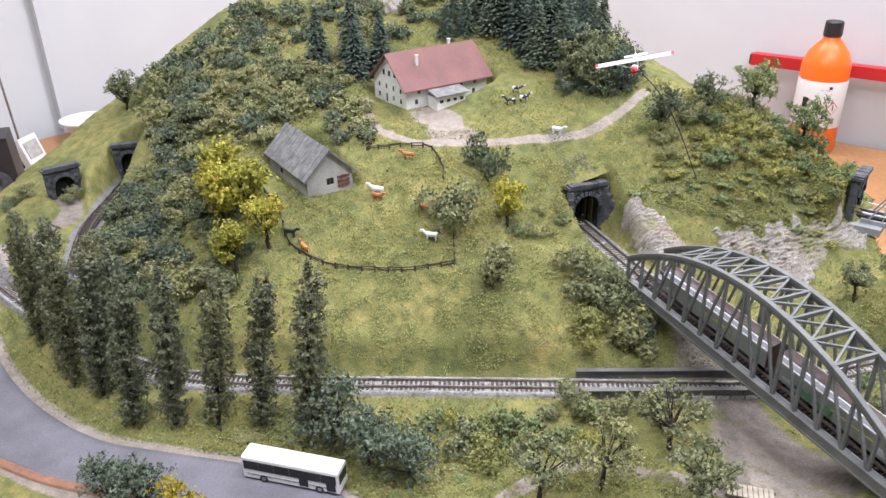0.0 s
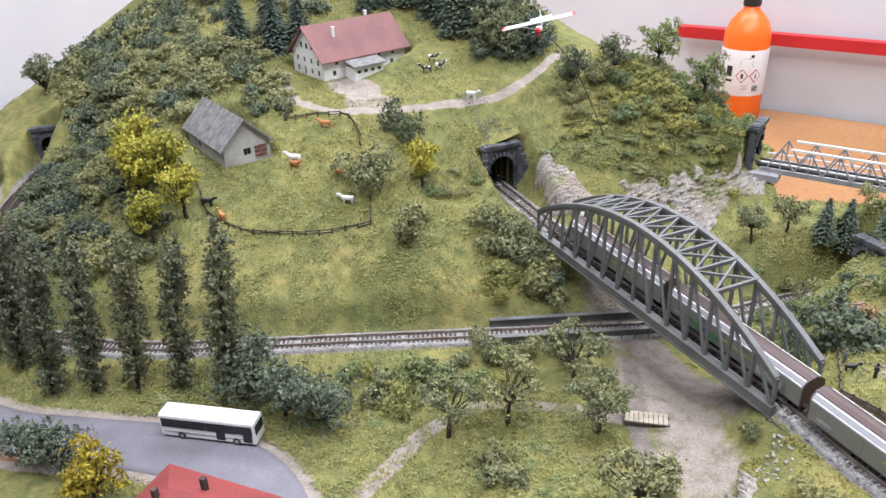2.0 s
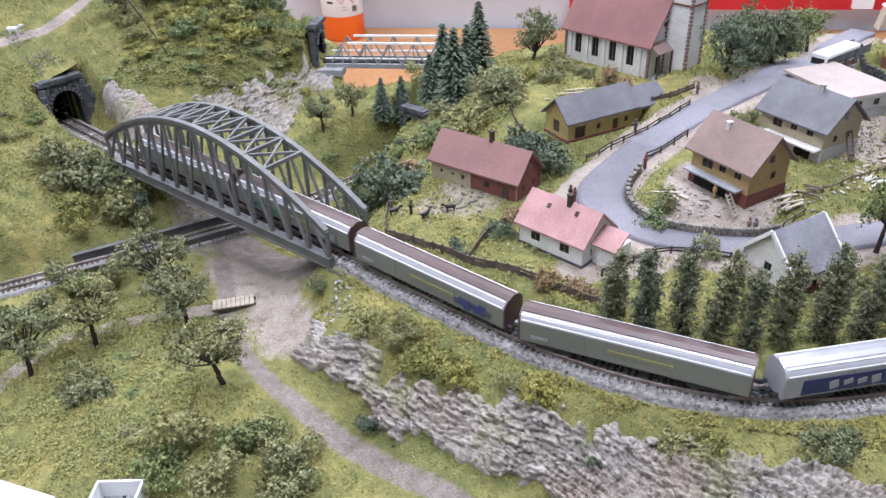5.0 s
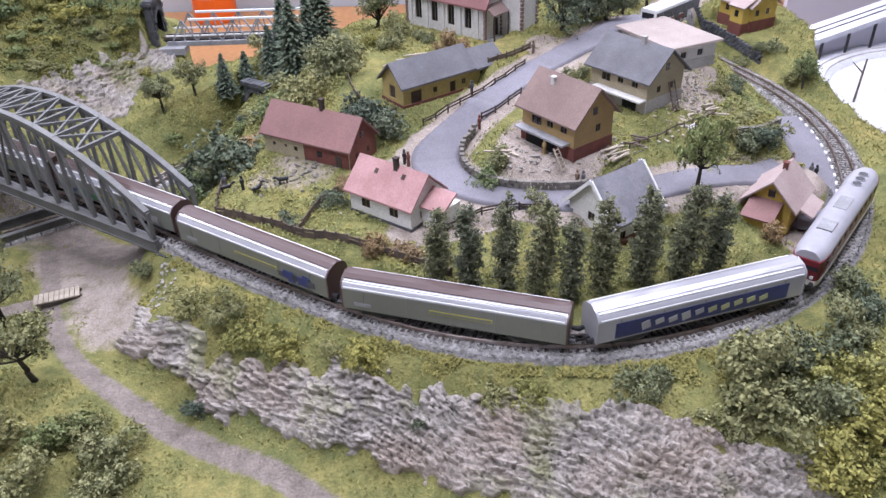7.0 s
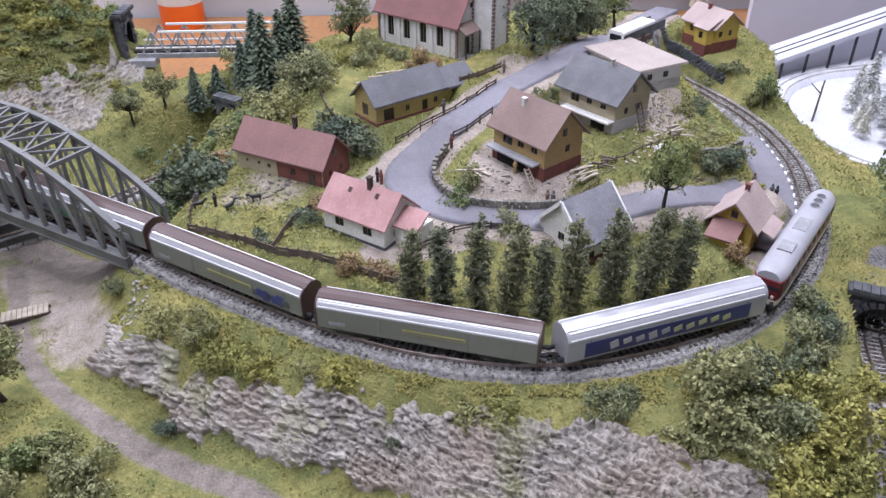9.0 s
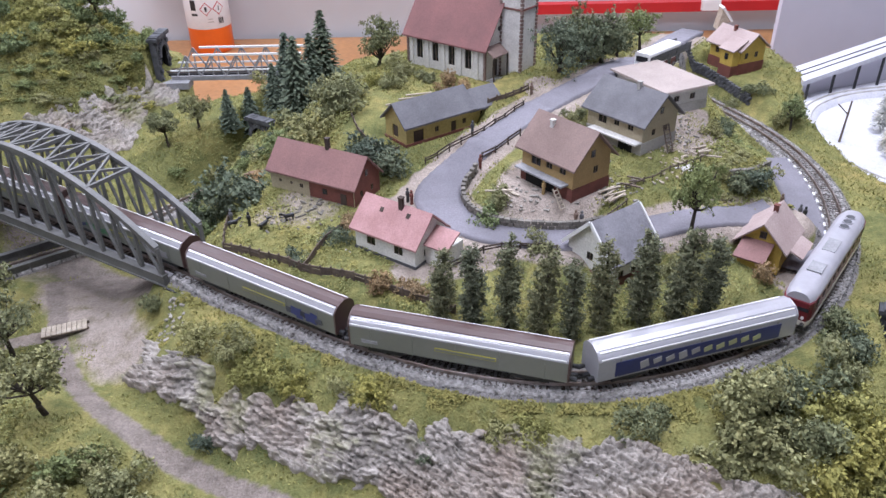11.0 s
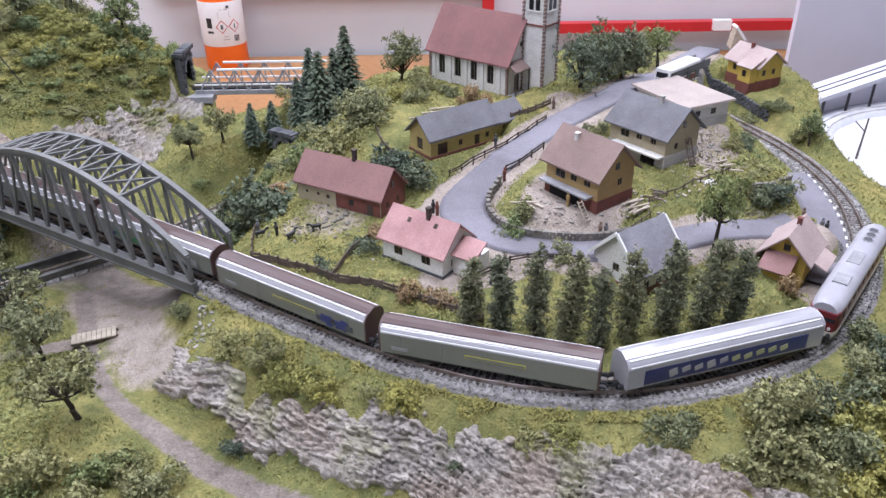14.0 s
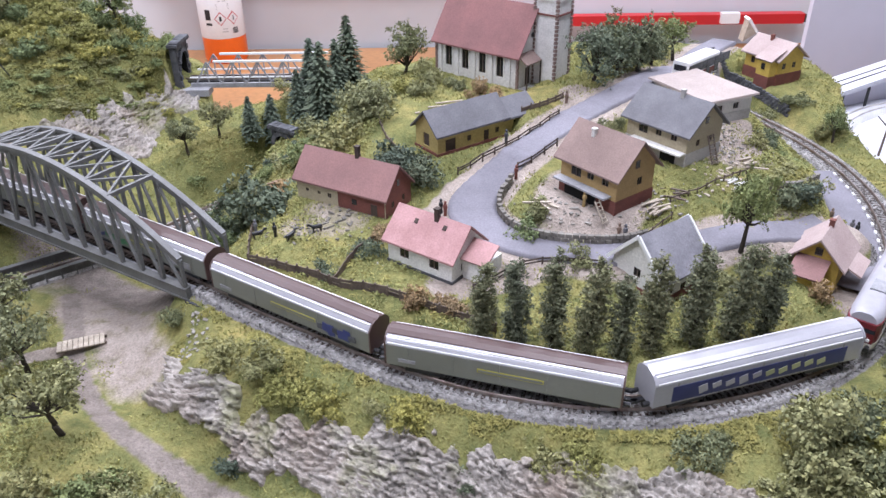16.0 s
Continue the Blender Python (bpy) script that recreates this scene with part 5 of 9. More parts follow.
def house(x, y, z, yaw, L, W, eave, ridge, walls, roof, label, front=(), back=(), left=(), right=(), over=0.003, chimneys=(), plinth=None, category="house", trim=None, chimney_mat="brick", name="house", gable_walls=None):
    """Gabled house: long walls along local x, front wall at local -y."""
    ob = thing(name, pose(x, y, z, 0, 0, yaw), label, category)
    g = gable_walls or walls
    wall_face(ob, (-L / 2, -W / 2, -0.006), 1, 0, L, eave + 0.006, [(a, b + 0.006, *r) for a, b, *r in front], walls)
    wall_face(ob, (L / 2, W / 2, -0.006), -1, 0, L, eave + 0.006, [(a, b + 0.006, *r) for a, b, *r in back], walls)
    wall_face(ob, (L / 2, -W / 2, -0.006), 0, 1, W, eave + 0.006, [(a, b + 0.006, *r) for a, b, *r in right], g, ridge - eave)
    wall_face(ob, (-L / 2, W / 2, -0.006), 0, -1, W, eave + 0.006, [(a, b + 0.006, *r) for a, b, *r in left], g, ridge - eave)
    roof_pair(ob, L, W, eave, ridge, over, roof, trim=trim)
    if plinth:
        hgt, pm = plinth
        part("plinth", Solid().block(0, 0, hgt / 2 - 0.004, L + 0.0016, W + 0.0016, hgt + 0.008), pm, ob)
    for cx, cy, ch in chimneys:
        zz = ridge - abs(cy) * (ridge - eave) / (W / 2)
        c = part("chimney", Solid().block(cx, cy, zz + ch / 2 - 0.002, 0.0030, 0.0030, ch + 0.004), chimney_mat, ob)
        part("chimney_cap", Solid().block(cx, cy, zz + ch, 0.0038, 0.0038, 0.0008), chimney_mat, c)
    part("attic_floor", Solid().block(0, 0, eave - 0.0006, L - 0.003, W - 0.003, 0.0008), "wood", ob)
    return ob


def add_gable_window(ob, x, y0, z, w, h, material="window"):
    """A small window set into a gable end that stands at local x."""
    s = 1 if x > 0 else -1
    win = part("window", Solid().block(x + s * 0.0001, y0, z, 0.0006, w, h), material, ob)
    part("window_frame", Solid().beam((x + s * 0.0005, y0 - w / 2, z - h / 2), (x + s * 0.0005, y0 + w / 2, z - h / 2), 0.0005, 0.0006).beam((x + s * 0.0005, y0 - w / 2, z + h / 2), (x + s * 0.0005, y0 + w / 2, z + h / 2), 0.0005, 0.0006), "greywood", win)


farm = house(-0.763, 0.749, 0.1475, 72.4, 0.117, 0.072, 0.0265, 0.058, "white", "redroof", "large white farmhouse with dull red roof and white chimneys",
             front=grid_windows(5, 0.117, 0.0042, 0.0058, 0.0165) + [(0.012, 0.0045, 0.0042, 0.0058), (0.075, 0.0045, 0.0042, 0.0058), (0.095, 0.0045, 0.0042, 0.0058)],
             left=[(0.010, 0.0165, 0.004, 0.0058), (0.026, 0.0165, 0.004, 0.0058), (0.042, 0.0165, 0.004, 0.0058), (0.058, 0.0165, 0.004, 0.0058), (0.010, 0.0045, 0.004, 0.0058), (0.026, 0.0005, 0.0046, 0.0105, "door"), (0.042, 0.0045, 0.004, 0.0058), (0.058, 0.0045, 0.004, 0.0058)],
             over=0.006, chimneys=[(-0.030, -0.016, 0.012), (0.030, 0.004, 0.010)], chimney_mat="white", name="farmhouse")
for yy in (-0.012, 0.0, 0.012):
    add_gable_window(farm, -0.0585, yy, 0.036, 0.004, 0.0055)
an = part("annex", Solid().block(-0.010, -0.047, 0.004, 0.040, 0.022, 0.020), "white", farm, "low white lean-to annex")
part("annex_roof", Solid().poly([(-0.033, -0.062, 0.0150), (0.013, -0.062, 0.0150), (0.013, -0.036, 0.0205), (-0.033, -0.036, 0.0205)]).poly([(-0.033, -0.062, 0.0164), (0.013, -0.062, 0.0164), (0.013, -0.036, 0.0219), (-0.033, -0.036, 0.0219)]).poly([(-0.033, -0.062, 0.0150), (0.013, -0.062, 0.0150), (0.013, -0.062, 0.0164), (-0.033, -0.062, 0.0164)]), "barnroof", an, "grey-brown lean-to roof")
for i in range(4):
    part("window", Solid().block(-0.024 + i * 0.0095, -0.0583, 0.009, 0.0044, 0.0008, 0.0030), "window", an)

barn = house(-0.760, 0.538, 0.106, 160.5, 0.100, 0.050, 0.0205, 0.045, "greywall", "barnroof", "old grey barn with weathered board roof and exposed brick",
             right=[(0.020, 0.008, 0.008, 0.0075)], left=[(0.021, 0.009, 0.008, 0.007)], front=[(0.03, 0.0, 0.012, 0.014, "door")], back=[(0.03, 0.006, 0.006, 0.006)], over=0.004, name="barn", category="barn")
for side in (-1, 1):
    for i in range(26):
        x = -0.052 + i * 0.00416
        part("roof_board", Solid().beam((x, side * 0.0292, 0.0182 + rng.random() * 0.0006), (x + rng.normal() * 0.0005, 0, 0.0466 + rng.random() * 0.0005), 0.0036, 0.0008 + 0.0006 * rng.random()), "barnroof", barn)
for i in range(9):
    part("brick_patch", Solid().block(-0.0505, -0.010 - (i % 3) * 0.0045, 0.006 + (i // 3) * 0.0046, 0.0010, 0.0040, 0.0021 + 0.001 * (i % 2)), "brick", barn)

red = house(-0.077, 0.551, 0.0795, -29.7, 0.079, 0.034, 0.0155, 0.0330, "palebrick", "brownredroof", "long low plaster and brick house with dull red roof",
            front=[(0.008, 0.0055, 0.0026, 0.0026), (0.019, 0.0055, 0.0026, 0.0026), (0.028, 0.0045, 0.0034, 0.0036), (0.050, 0.0045, 0.0042, 0.0042), (0.066, 0.0, 0.0052, 0.0085, "door")],
            right=[(0.008, 0.004, 0.0032, 0.0050), (0.022, 0.004, 0.0032, 0.0050)], over=0.0025, chimneys=[(0.006, 0.0, 0.009)], chimney_mat="wood", gable_walls="brick")
part("brick_front", Solid().block(0.0185, -0.0172, 0.0072, 0.0405, 0.0004, 0.0150), "brick", red, "red brick front half")
part("door_leaf", Solid().block(0.030, -0.0176, 0.0042, 0.0052, 0.0006, 0.0085), "wood", red)
part("window", Solid().block(0.013, -0.0176, 0.0068, 0.0042, 0.0006, 0.0042), "window", red)
add_gable_window(red, 0.0395, 0.0, 0.021, 0.0030, 0.0045)
part("dormer_roof", Solid().beam((0.012, 0.018, 0.020), (0.012, 0.002, 0.030), 0.014, 0.0012), "brownredroof", red)

pink = house(-0.016, 0.4725, 0.0705, -36.5, 0.052, 0.034, 0.0180, 0.0340, "white", "pinkroof", "small white house with a faded pink roof and a side porch",
             front=[(0.010, 0.0065, 0.0075, 0.0068), (0.034, 0.0065, 0.0075, 0.0068)], right=[(0.010, 0.005, 0.004, 0.005)], left=[(0.015, 0.005, 0.004, 0.005)], over=0.003, chimneys=[(0.004, -0.002, 0.009)], chimney_mat="wood", plinth=(0.0018, "portal"))
for x, y in ((-0.010, -0.006), (0.012, -0.005)):
    part("roof_hatch", Solid().block(0, 0, 0, 0.0026, 0.0034, 0.0010, pose(x, y, 0.0340 - abs(y) * 0.941 + 0.0014, 43)), "wood", pink)
part("porch", Solid().block(0.0345, 0.004, 0.004, 0.017, 0.020, 0.020), "white", pink, "low white porch")
part("porch_roof", Solid().beam((0.0345, -0.008, 0.0145), (0.0345, 0.008, 0.0225), 0.021, 0.0013), "pinkroof", pink)
part("terrace", Solid().block(-0.006, -0.0215, -0.0014, 0.050, 0.007, 0.0026), "greywall", pink, "grey stone terrace")

brown = house(0.1060, 0.5335, 0.0885, -52.5, 0.054, 0.040, 0.0305, 0.0505, "tan", "brownroof", "unfinished mustard house with taupe roof and brick base",
              front=[(0.010, 0.0165, 0.010, 0.0105), (0.026, 0.0185, 0.0062, 0.0070), (0.040, 0.0185, 0.0062, 0.0070)], right=[(0.022, 0.0165, 0.0050, 0.0058), (0.010, 0.0025, 0.0048, 0.0048)], over=0.0045, chimneys=[(-0.010, -0.006, 0.006)], chimney_mat="cream")
part("brick_base", Solid().block(0, 0, 0.0035, 0.0552, 0.0412, 0.0125), "brick", brown, "red brick basement")
part("balcony", Solid().block(-0.002, -0.0240, 0.0125, 0.050, 0.0085, 0.0014), "walkway", brown, "bare concrete balcony slab")
# black panel painted as the dark of the open storey under the balcony
part("cellar_door", Solid().block(-0.006, -0.0209, 0.0045, 0.030, 0.0012, 0.0085), "hole", brown)
add_gable_window(brown, 0.027, 0.0, 0.0335, 0.0042, 0.0052)

grey = house(0.1670, 0.5905, 0.0985, -52.4, 0.060, 0.044, 0.0290, 0.0480, "palebrick", "greyroof", "pale yellow house with slate grey roof on concrete base",
             front=[(0.012, 0.0165, 0.0090, 0.0100), (0.029, 0.0185, 0.0058, 0.0066), (0.044, 0.0185, 0.0058, 0.0066)], right=[(0.012, 0.0145, 0.0044, 0.0054), (0.028, 0.0145, 0.0044, 0.0054)], over=0.0045, chimneys=[(0.006, -0.002, 0.007)], chimney_mat="greywall")
part("concrete_base", Solid().block(0, 0, 0.0035, 0.0612, 0.0452, 0.0145), "greywall", grey, "grey concrete base")
part("canopy", Solid().block(0.004, -0.0260, 0.0112, 0.052, 0.0090, 0.0014), "cream", grey, "flat entrance canopy")
part("garage_door", Solid().block(0.014, -0.0230, 0.0045, 0.014, 0.0010, 0.0095), "hole", grey)
add_gable_window(grey, 0.030, 0.0, 0.0345, 0.0040, 0.0050)
for dx in (-0.0035, 0.0035):
    part("ladder_rail", Solid().beam((0.0395, 0.006 + dx, -0.001), (0.0312, 0.006 + dx, 0.021), 0.0008, 0.0008), "greywood", grey)
for i in range(7):
    k = i / 7
    part("ladder_rung", Solid().beam((0.0395 - 0.0083 * k, 0.0025, 0.001 + 0.022 * k), (0.0395 - 0.0083 * k, 0.0095, 0.001 + 0.022 * k), 0.0006, 0.0006), "greywood", grey)

for ob, k in ((brown, 0.96), (grey, 0.93)):
    ob.matrix_basis = ob.matrix_basis @ Matrix.Diagonal((k, k, k, 1))

fl = thing("flat_roof_house", pose(0.205, 0.6515, 0.108, 0, 0, -64.5), "white house with a nearly flat pale pink roof", "house")
wall_face(fl, (-0.033, -0.023, -0.006), 1, 0, 0.066, 0.0265, [(0.010, 0.0155, 0.006, 0.005), (0.028, 0.0155, 0.006, 0.005), (0.046, 0.0155, 0.006, 0.005)], "cream")
wall_face(fl, (0.033, 0.023, -0.006), -1, 0, 0.066, 0.0265, [], "cream")
wall_face(fl, (0.033, -0.023, -0.006), 0, 1, 0.046, 0.0265, [(0.010, 0.0165, 0.0055, 0.005), (0.027, 0.0165, 0.0055, 0.005), (0.025, 0.0085, 0.004, 0.004)], "cream")
wall_face(fl, (-0.033, 0.023, -0.006), 0, -1, 0.046, 0.0265, [], "cream")
part("base", Solid().block(0, 0, 0.0015, 0.0668, 0.0468, 0.013), "greywall", fl, "grey plastered base")
part("roof", Solid().block(0, 0, 0.0210, 0.074, 0.053, 0.0016, taper=0.99), "paleroof", fl)

yb = house(0.001, 0.618, 0.0955, 36, 0.056, 0.027, 0.0165, 0.0290, "yellow", "greyroof", "long ochre yellow barn with grey roof and brown doors",
           front=[(0.006, 0.0, 0.0085, 0.0105, "door"), (0.024, 0.005, 0.0032, 0.0042), (0.038, 0.0, 0.0046, 0.0095, "door"), (0.048, 0.005, 0.0032, 0.0042)], left=[(0.009, 0.0035, 0.0075, 0.0095, "door")], over=0.0028, name="yellow_barn", category="barn", plinth=(0.0015, "brick"))
part("end_bay", Solid().block(0.0420, 0.001, 0.0030, 0.028, 0.023, 0.021), "yellow", yb, "lower end bay")
for side in (-1, 1):
    part("end_roof", Solid().poly([(0.026, side * 0.0150, 0.0125), (0.0585, side * 0.0150, 0.0125), (0.0585, 0.001, 0.0235), (0.026, 0.001, 0.0235)]).poly([(0.026, side * 0.0150, 0.0138), (0.0585, side * 0.0150, 0.0138), (0.0585, 0.001, 0.0248), (0.026, 0.001, 0.0248)]), "greyroof", yb)
part("window", Solid().block(0.040, -0.0107, 0.0075, 0.0032, 0.0008, 0.0042), "window", yb)
part("end_door", Solid().block(0.051, -0.0107, 0.0045, 0.0046, 0.0008, 0.0095), "wood", yb)
part("skylight", Solid().block(0.0, 0, 0, 0.0034, 0.0034, 0.0022, pose(0.026, 0, 0.0272)), "wood", yb)

yb.matrix_basis = yb.matrix_basis @ pose(0.004, 0, 0) @ Matrix.Diagonal((1.20, 1.12, 1.10, 1))

white = house(0.1260, 0.451, 0.0650, 35.5, 0.040, 0.040, 0.0200, 0.0410, "white", "wornroof", "white gabled house with a worn pale grey roof edged in white",
              left=[(0.017, 0.0125, 0.0056, 0.0060), (0.008, 0.004, 0.005, 0.005)], front=[(0.006, 0.005, 0.005, 0.006), (0.018, 0.005, 0.005, 0.006), (0.029, 0.0, 0.006, 0.012, "door")], over=0.003, trim="plastic_white", plinth=(0.006, "brick"))

sh = house(0.243, 0.476, 0.0590, 52, 0.034, 0.028, 0.0165, 0.0305, "brightyellow", "saltroof", "small yellow station hut with a pinkish tiled roof",
           left=[(0.011, 0.0010, 0.0060, 0.0110, "door")], front=[(0.008, 0.006, 0.005, 0.006), (0.021, 0.006, 0.005, 0.006)], over=0.0045, chimneys=[(0.004, 0.0, 0.005)], name="station_hut", category="hut")
part("lean_to", Solid().block(-0.0255, 0.002, 0.0040, 0.015, 0.016, 0.016), "brightyellow", sh, "yellow lean-to")
part("lean_to_roof", Solid().beam((-0.037, 0.002, 0.0105), (-0.016, 0.002, 0.0165), 0.021, 0.0013), "brownredroof", sh)
part("awning", Solid().beam((0.0, -0.0270, 0.0090), (0.0, -0.0135, 0.0150), 0.026, 0.0012), "saltroof", sh)
add_gable_window(sh, -0.017, 0.0, 0.0215, 0.0046, 0.0050)

yh = house(0.338, 0.830, 0.0780, -64, 0.044, 0.034, 0.0270, 0.0400, "brightyellow", "saltroof", "two-storey yellow house with pinkish roof on brick base",
           front=[(0.008, 0.0150, 0.0048, 0.0062), (0.026, 0.0150, 0.0048, 0.0062), (0.010, 0.0035, 0.0048, 0.0062)], right=[(0.006, 0.0150, 0.0046, 0.0062), (0.020, 0.0150, 0.0046, 0.0062), (0.006, 0.003, 0.0046, 0.0070), (0.020, 0.003, 0.0046, 0.0070)], over=0.0042, chimneys=[(-0.004, -0.003, 0.006)], name="yellow_house")
part("brick_base", Solid().block(0, 0, 0.0030, 0.0452, 0.0352, 0.0150), "brick", yh, "red-brown brick base")
part("side_wing", Solid().block(0.012, -0.021, 0.0175, 0.017, 0.012, 0.017), "brightyellow", yh, "projecting yellow wing")
part("wing_base", Solid().block(0.012, -0.021, 0.0020, 0.0176, 0.0126, 0.0140), "brick", yh, "red-brown brick base")
part("wing_roof", Solid().beam((0.012, -0.029, 0.0250), (0.012, -0.010, 0.0350), 0.022, 0.0013), "saltroof", yh)
part("window", Solid().block(0.012, -0.0272, 0.0185, 0.0046, 0.0008, 0.0062), "window", yh)

rh = thing("red_roof_house", pose(-0.466, 0.222, -0.003, 0, 0, 12) @ Matrix.Diagonal((1.14, 1.14, 1.16, 1)), "white house with a bright red hipped roof by the main road", "house")
wall_face(rh, (-0.036, -0.024, -0.004), 1, 0, 0.072, 0.022, [(0.012, 0.009, 0.006, 0.006), (0.030, 0.009, 0.006, 0.006), (0.052, 0.004, 0.007, 0.012, "door")], "cream")
wall_face(rh, (0.036, 0.024, -0.004), -1, 0, 0.072, 0.022, [(0.012, 0.009, 0.006, 0.006), (0.040, 0.009, 0.006, 0.006)], "cream")
wall_face(rh, (0.036, -0.024, -0.004), 0, 1, 0.048, 0.022, [(0.020, 0.009, 0.006, 0.006)], "cream")
wall_face(rh, (-0.036, 0.024, -0.004), 0, -1, 0.048, 0.022, [], "cream")
e, r = 0.0175, 0.0330
c4 = [(-0.040, -0.028, e), (0.040, -0.028, e), (0.040, 0.028, e), (-0.040, 0.028, e)]
ra, rb = (-0.014, 0, r), (0.014, 0, r)
part("roof", Solid().poly([c4[0], c4[1], rb, ra]).poly([c4[1], c4[2], rb]).poly([c4[2], c4[3], ra, rb]).poly([c4[3], c4[0], ra]).poly(c4), "hiproof", rh, "worn red hipped roof")
for x, y, k in ((-0.018, -0.006, 0.030), (0.002, 0.010, 0.030)):
    part("chimney", Solid().block(x, y, k, 0.0030, 0.0030, 0.012), "wood", rh)


def church():
    L, W, eave, ridge = 0.092, 0.050, 0.0320, 0.0665
    ob = thing("church", pose(0.036, 0.737, 0.1155, 0, 0, -40.3), "white village church with dull red roof and square tower", "church")
    arch = [(0.0110 + i * 0.0195, 0.0075, 0.0078, 0.0165) for i in range(4)]
    wall_face(ob, (-L / 2, -W / 2, -0.008), 1, 0, L, eave + 0.008, [(a, b + 0.008, c, d) for a, b, c, d in arch], "cream")
    wall_face(ob, (L / 2, W / 2, -0.008), -1, 0, L, eave + 0.008, [(a, b + 0.008, c, d) for a, b, c, d in arch], "cream")
    wall_face(ob, (L / 2, -W / 2, -0.008), 0, 1, W, eave + 0.008, [(0.0120, 0.008, 0.0080, 0.0160, "door")], "cream", ridge - eave)
    wall_face(ob, (-L / 2, W / 2, -0.008), 0, -1, W, eave + 0.008, [], "cream", ridge - eave)
    for a, b, c, d in arch:
        cx = -L / 2 + a + c / 2
        top = Solid()
        for i in range(8):
            t0, t1 = math.pi * i / 8, math.pi * (i + 1) / 8
            top.poly([(cx, -W / 2 - 0.0002, b + d), (cx + c / 2 * math.cos(t0), -W / 2 - 0.0002, b + d + c / 2 * math.sin(t0)), (cx + c / 2 * math.cos(t1), -W / 2 - 0.0002, b + d + c / 2 * math.sin(t1))])
        part("window_arch", top, "window", ob)
        trim = Solid()
        for i in range(8):
            t0, t1 = math.pi * i / 8, math.pi * (i + 1) / 8
            q = c / 2 + 0.0006
            trim.beam((cx + q * math.cos(t0), -W / 2 - 0.0005, b + d + q * math.sin(t0)), (cx + q * math.cos(t1), -W / 2 - 0.0005, b + d + q * math.sin(t1)), 0.0008, 0.0010)
        for sx in (-1, 1):
            trim.beam((cx + sx * (c / 2 + 0.0006), -W / 2 - 0.0005, b), (cx + sx * (c / 2 + 0.0006), -W / 2 - 0.0005, b + d), 0.0010, 0.0008)
        part("window_surround", trim, "white", ob)
    for i in range(5):
        x = -L / 2 + 0.0055 + i * 0.0195
        part("pilaster", Solid().block(x, -W / 2 - 0.0008, eave / 2 - 0.004, 0.0034, 0.0018, eave + 0.004), "cream", ob)
    roof_pair(ob, L, W, eave, ridge, 0.004, "redroof")
    for x, y in ((L / 2, -W / 2), (-L / 2, -W / 2)):
        for i in range(12):
            part("quoin", Solid().block(x, y, 0.0012 + i * 0.0026, 0.0026 if i % 2 else 0.0018, 0.0018 if i % 2 else 0.0026, 0.0022), "brownroof", ob)
    part("rose_window", Solid().lathe([(0.0022, 0), (0.0022, 0.0006)], 14, pose(L / 2 + 0.0001, -0.004, 0.0430, 0, 90, 0)), "window", ob)
    tx, ty, tw = L / 2 + 0.0115, 0.0095, 0.0225
    tower = part("tower", Solid().block(tx, ty, 0.049, tw, tw, 0.118), "cream", ob, "square white church tower with brick quoins")
    for sx in (-1, 1):
        for sy in (-1, 1):
            for i in range(30):
                part("quoin", Solid().block(tx + sx * tw / 2, ty + sy * tw / 2, 0.0015 + i * 0.0034, 0.0030 if i % 2 else 0.0020, 0.0020 if i % 2 else 0.0030, 0.0024), "brownroof", tower)
    part("cornice", Solid().block(tx, ty, 0.0615, tw + 0.0022, tw + 0.0022, 0.0014), "brick", tower)
    for face in range(4):
        m = pose(tx, ty, 0.081) @ pose(0, 0, 0, 0, 0, 90 * face)
        for dx in (-0.0034, 0.0034):
            part("belfry_window", Solid().block(dx, -tw / 2 - 0.0001, 0, 0.0044, 0.0008, 0.0130, m).tube(m @ Vector((dx, -tw / 2 - 0.0005, 0.0065)), m @ Vector((dx, -tw / 2 + 0.0003, 0.0065)), 0.0022, 0.0022, 12), "window", tower)
        part("window_sill", Solid().block(0, -tw / 2 - 0.0006, -0.0072, 0.0135, 0.0014, 0.0010, m), "white", tower)
    part("tower_cap", Solid().block(tx, ty, 0.1095, tw + 0.003, tw + 0.003, 0.003), "brick", tower)
    part("porch_roof", Solid().beam((L / 2 + 0.0105, -0.0145, 0.0225), (L / 2 - 0.001, -0.0145, 0.0300), 0.022, 0.0012), "brownroof", ob)
    for y in (-0.0245, -0.0040):
        part("porch_post", Solid().beam((L / 2 + 0.0100, y, -0.006), (L / 2 + 0.0100, y, 0.0225), 0.0010, 0.0010), "wood", ob)
    for i in range(3):
        part("step", Solid().block(L / 2 + 0.008 + i * 0.0030, -0.0145, -0.0010 - i * 0.0018, 0.014, 0.020, 0.0022), "walkway", ob)


church()


# ---- vehicles and the train ----
def box_profile(w, h, r, n=4):
    """Rounded upright rectangle section, (y, z) points."""
    pts = [(-w / 2, 0.0), (w / 2, 0.0)]
    for i in range(n + 1):
        a = math.pi / 2 * i / n
        pts.append((w / 2 - r + r * math.cos(a), h - r + r * math.sin(a)))
    for i in range(n + 1):
        a = math.pi / 2 * i / n
        pts.append((-w / 2 + r - r * math.sin(a), h - r + r * math.cos(a)))
    return pts


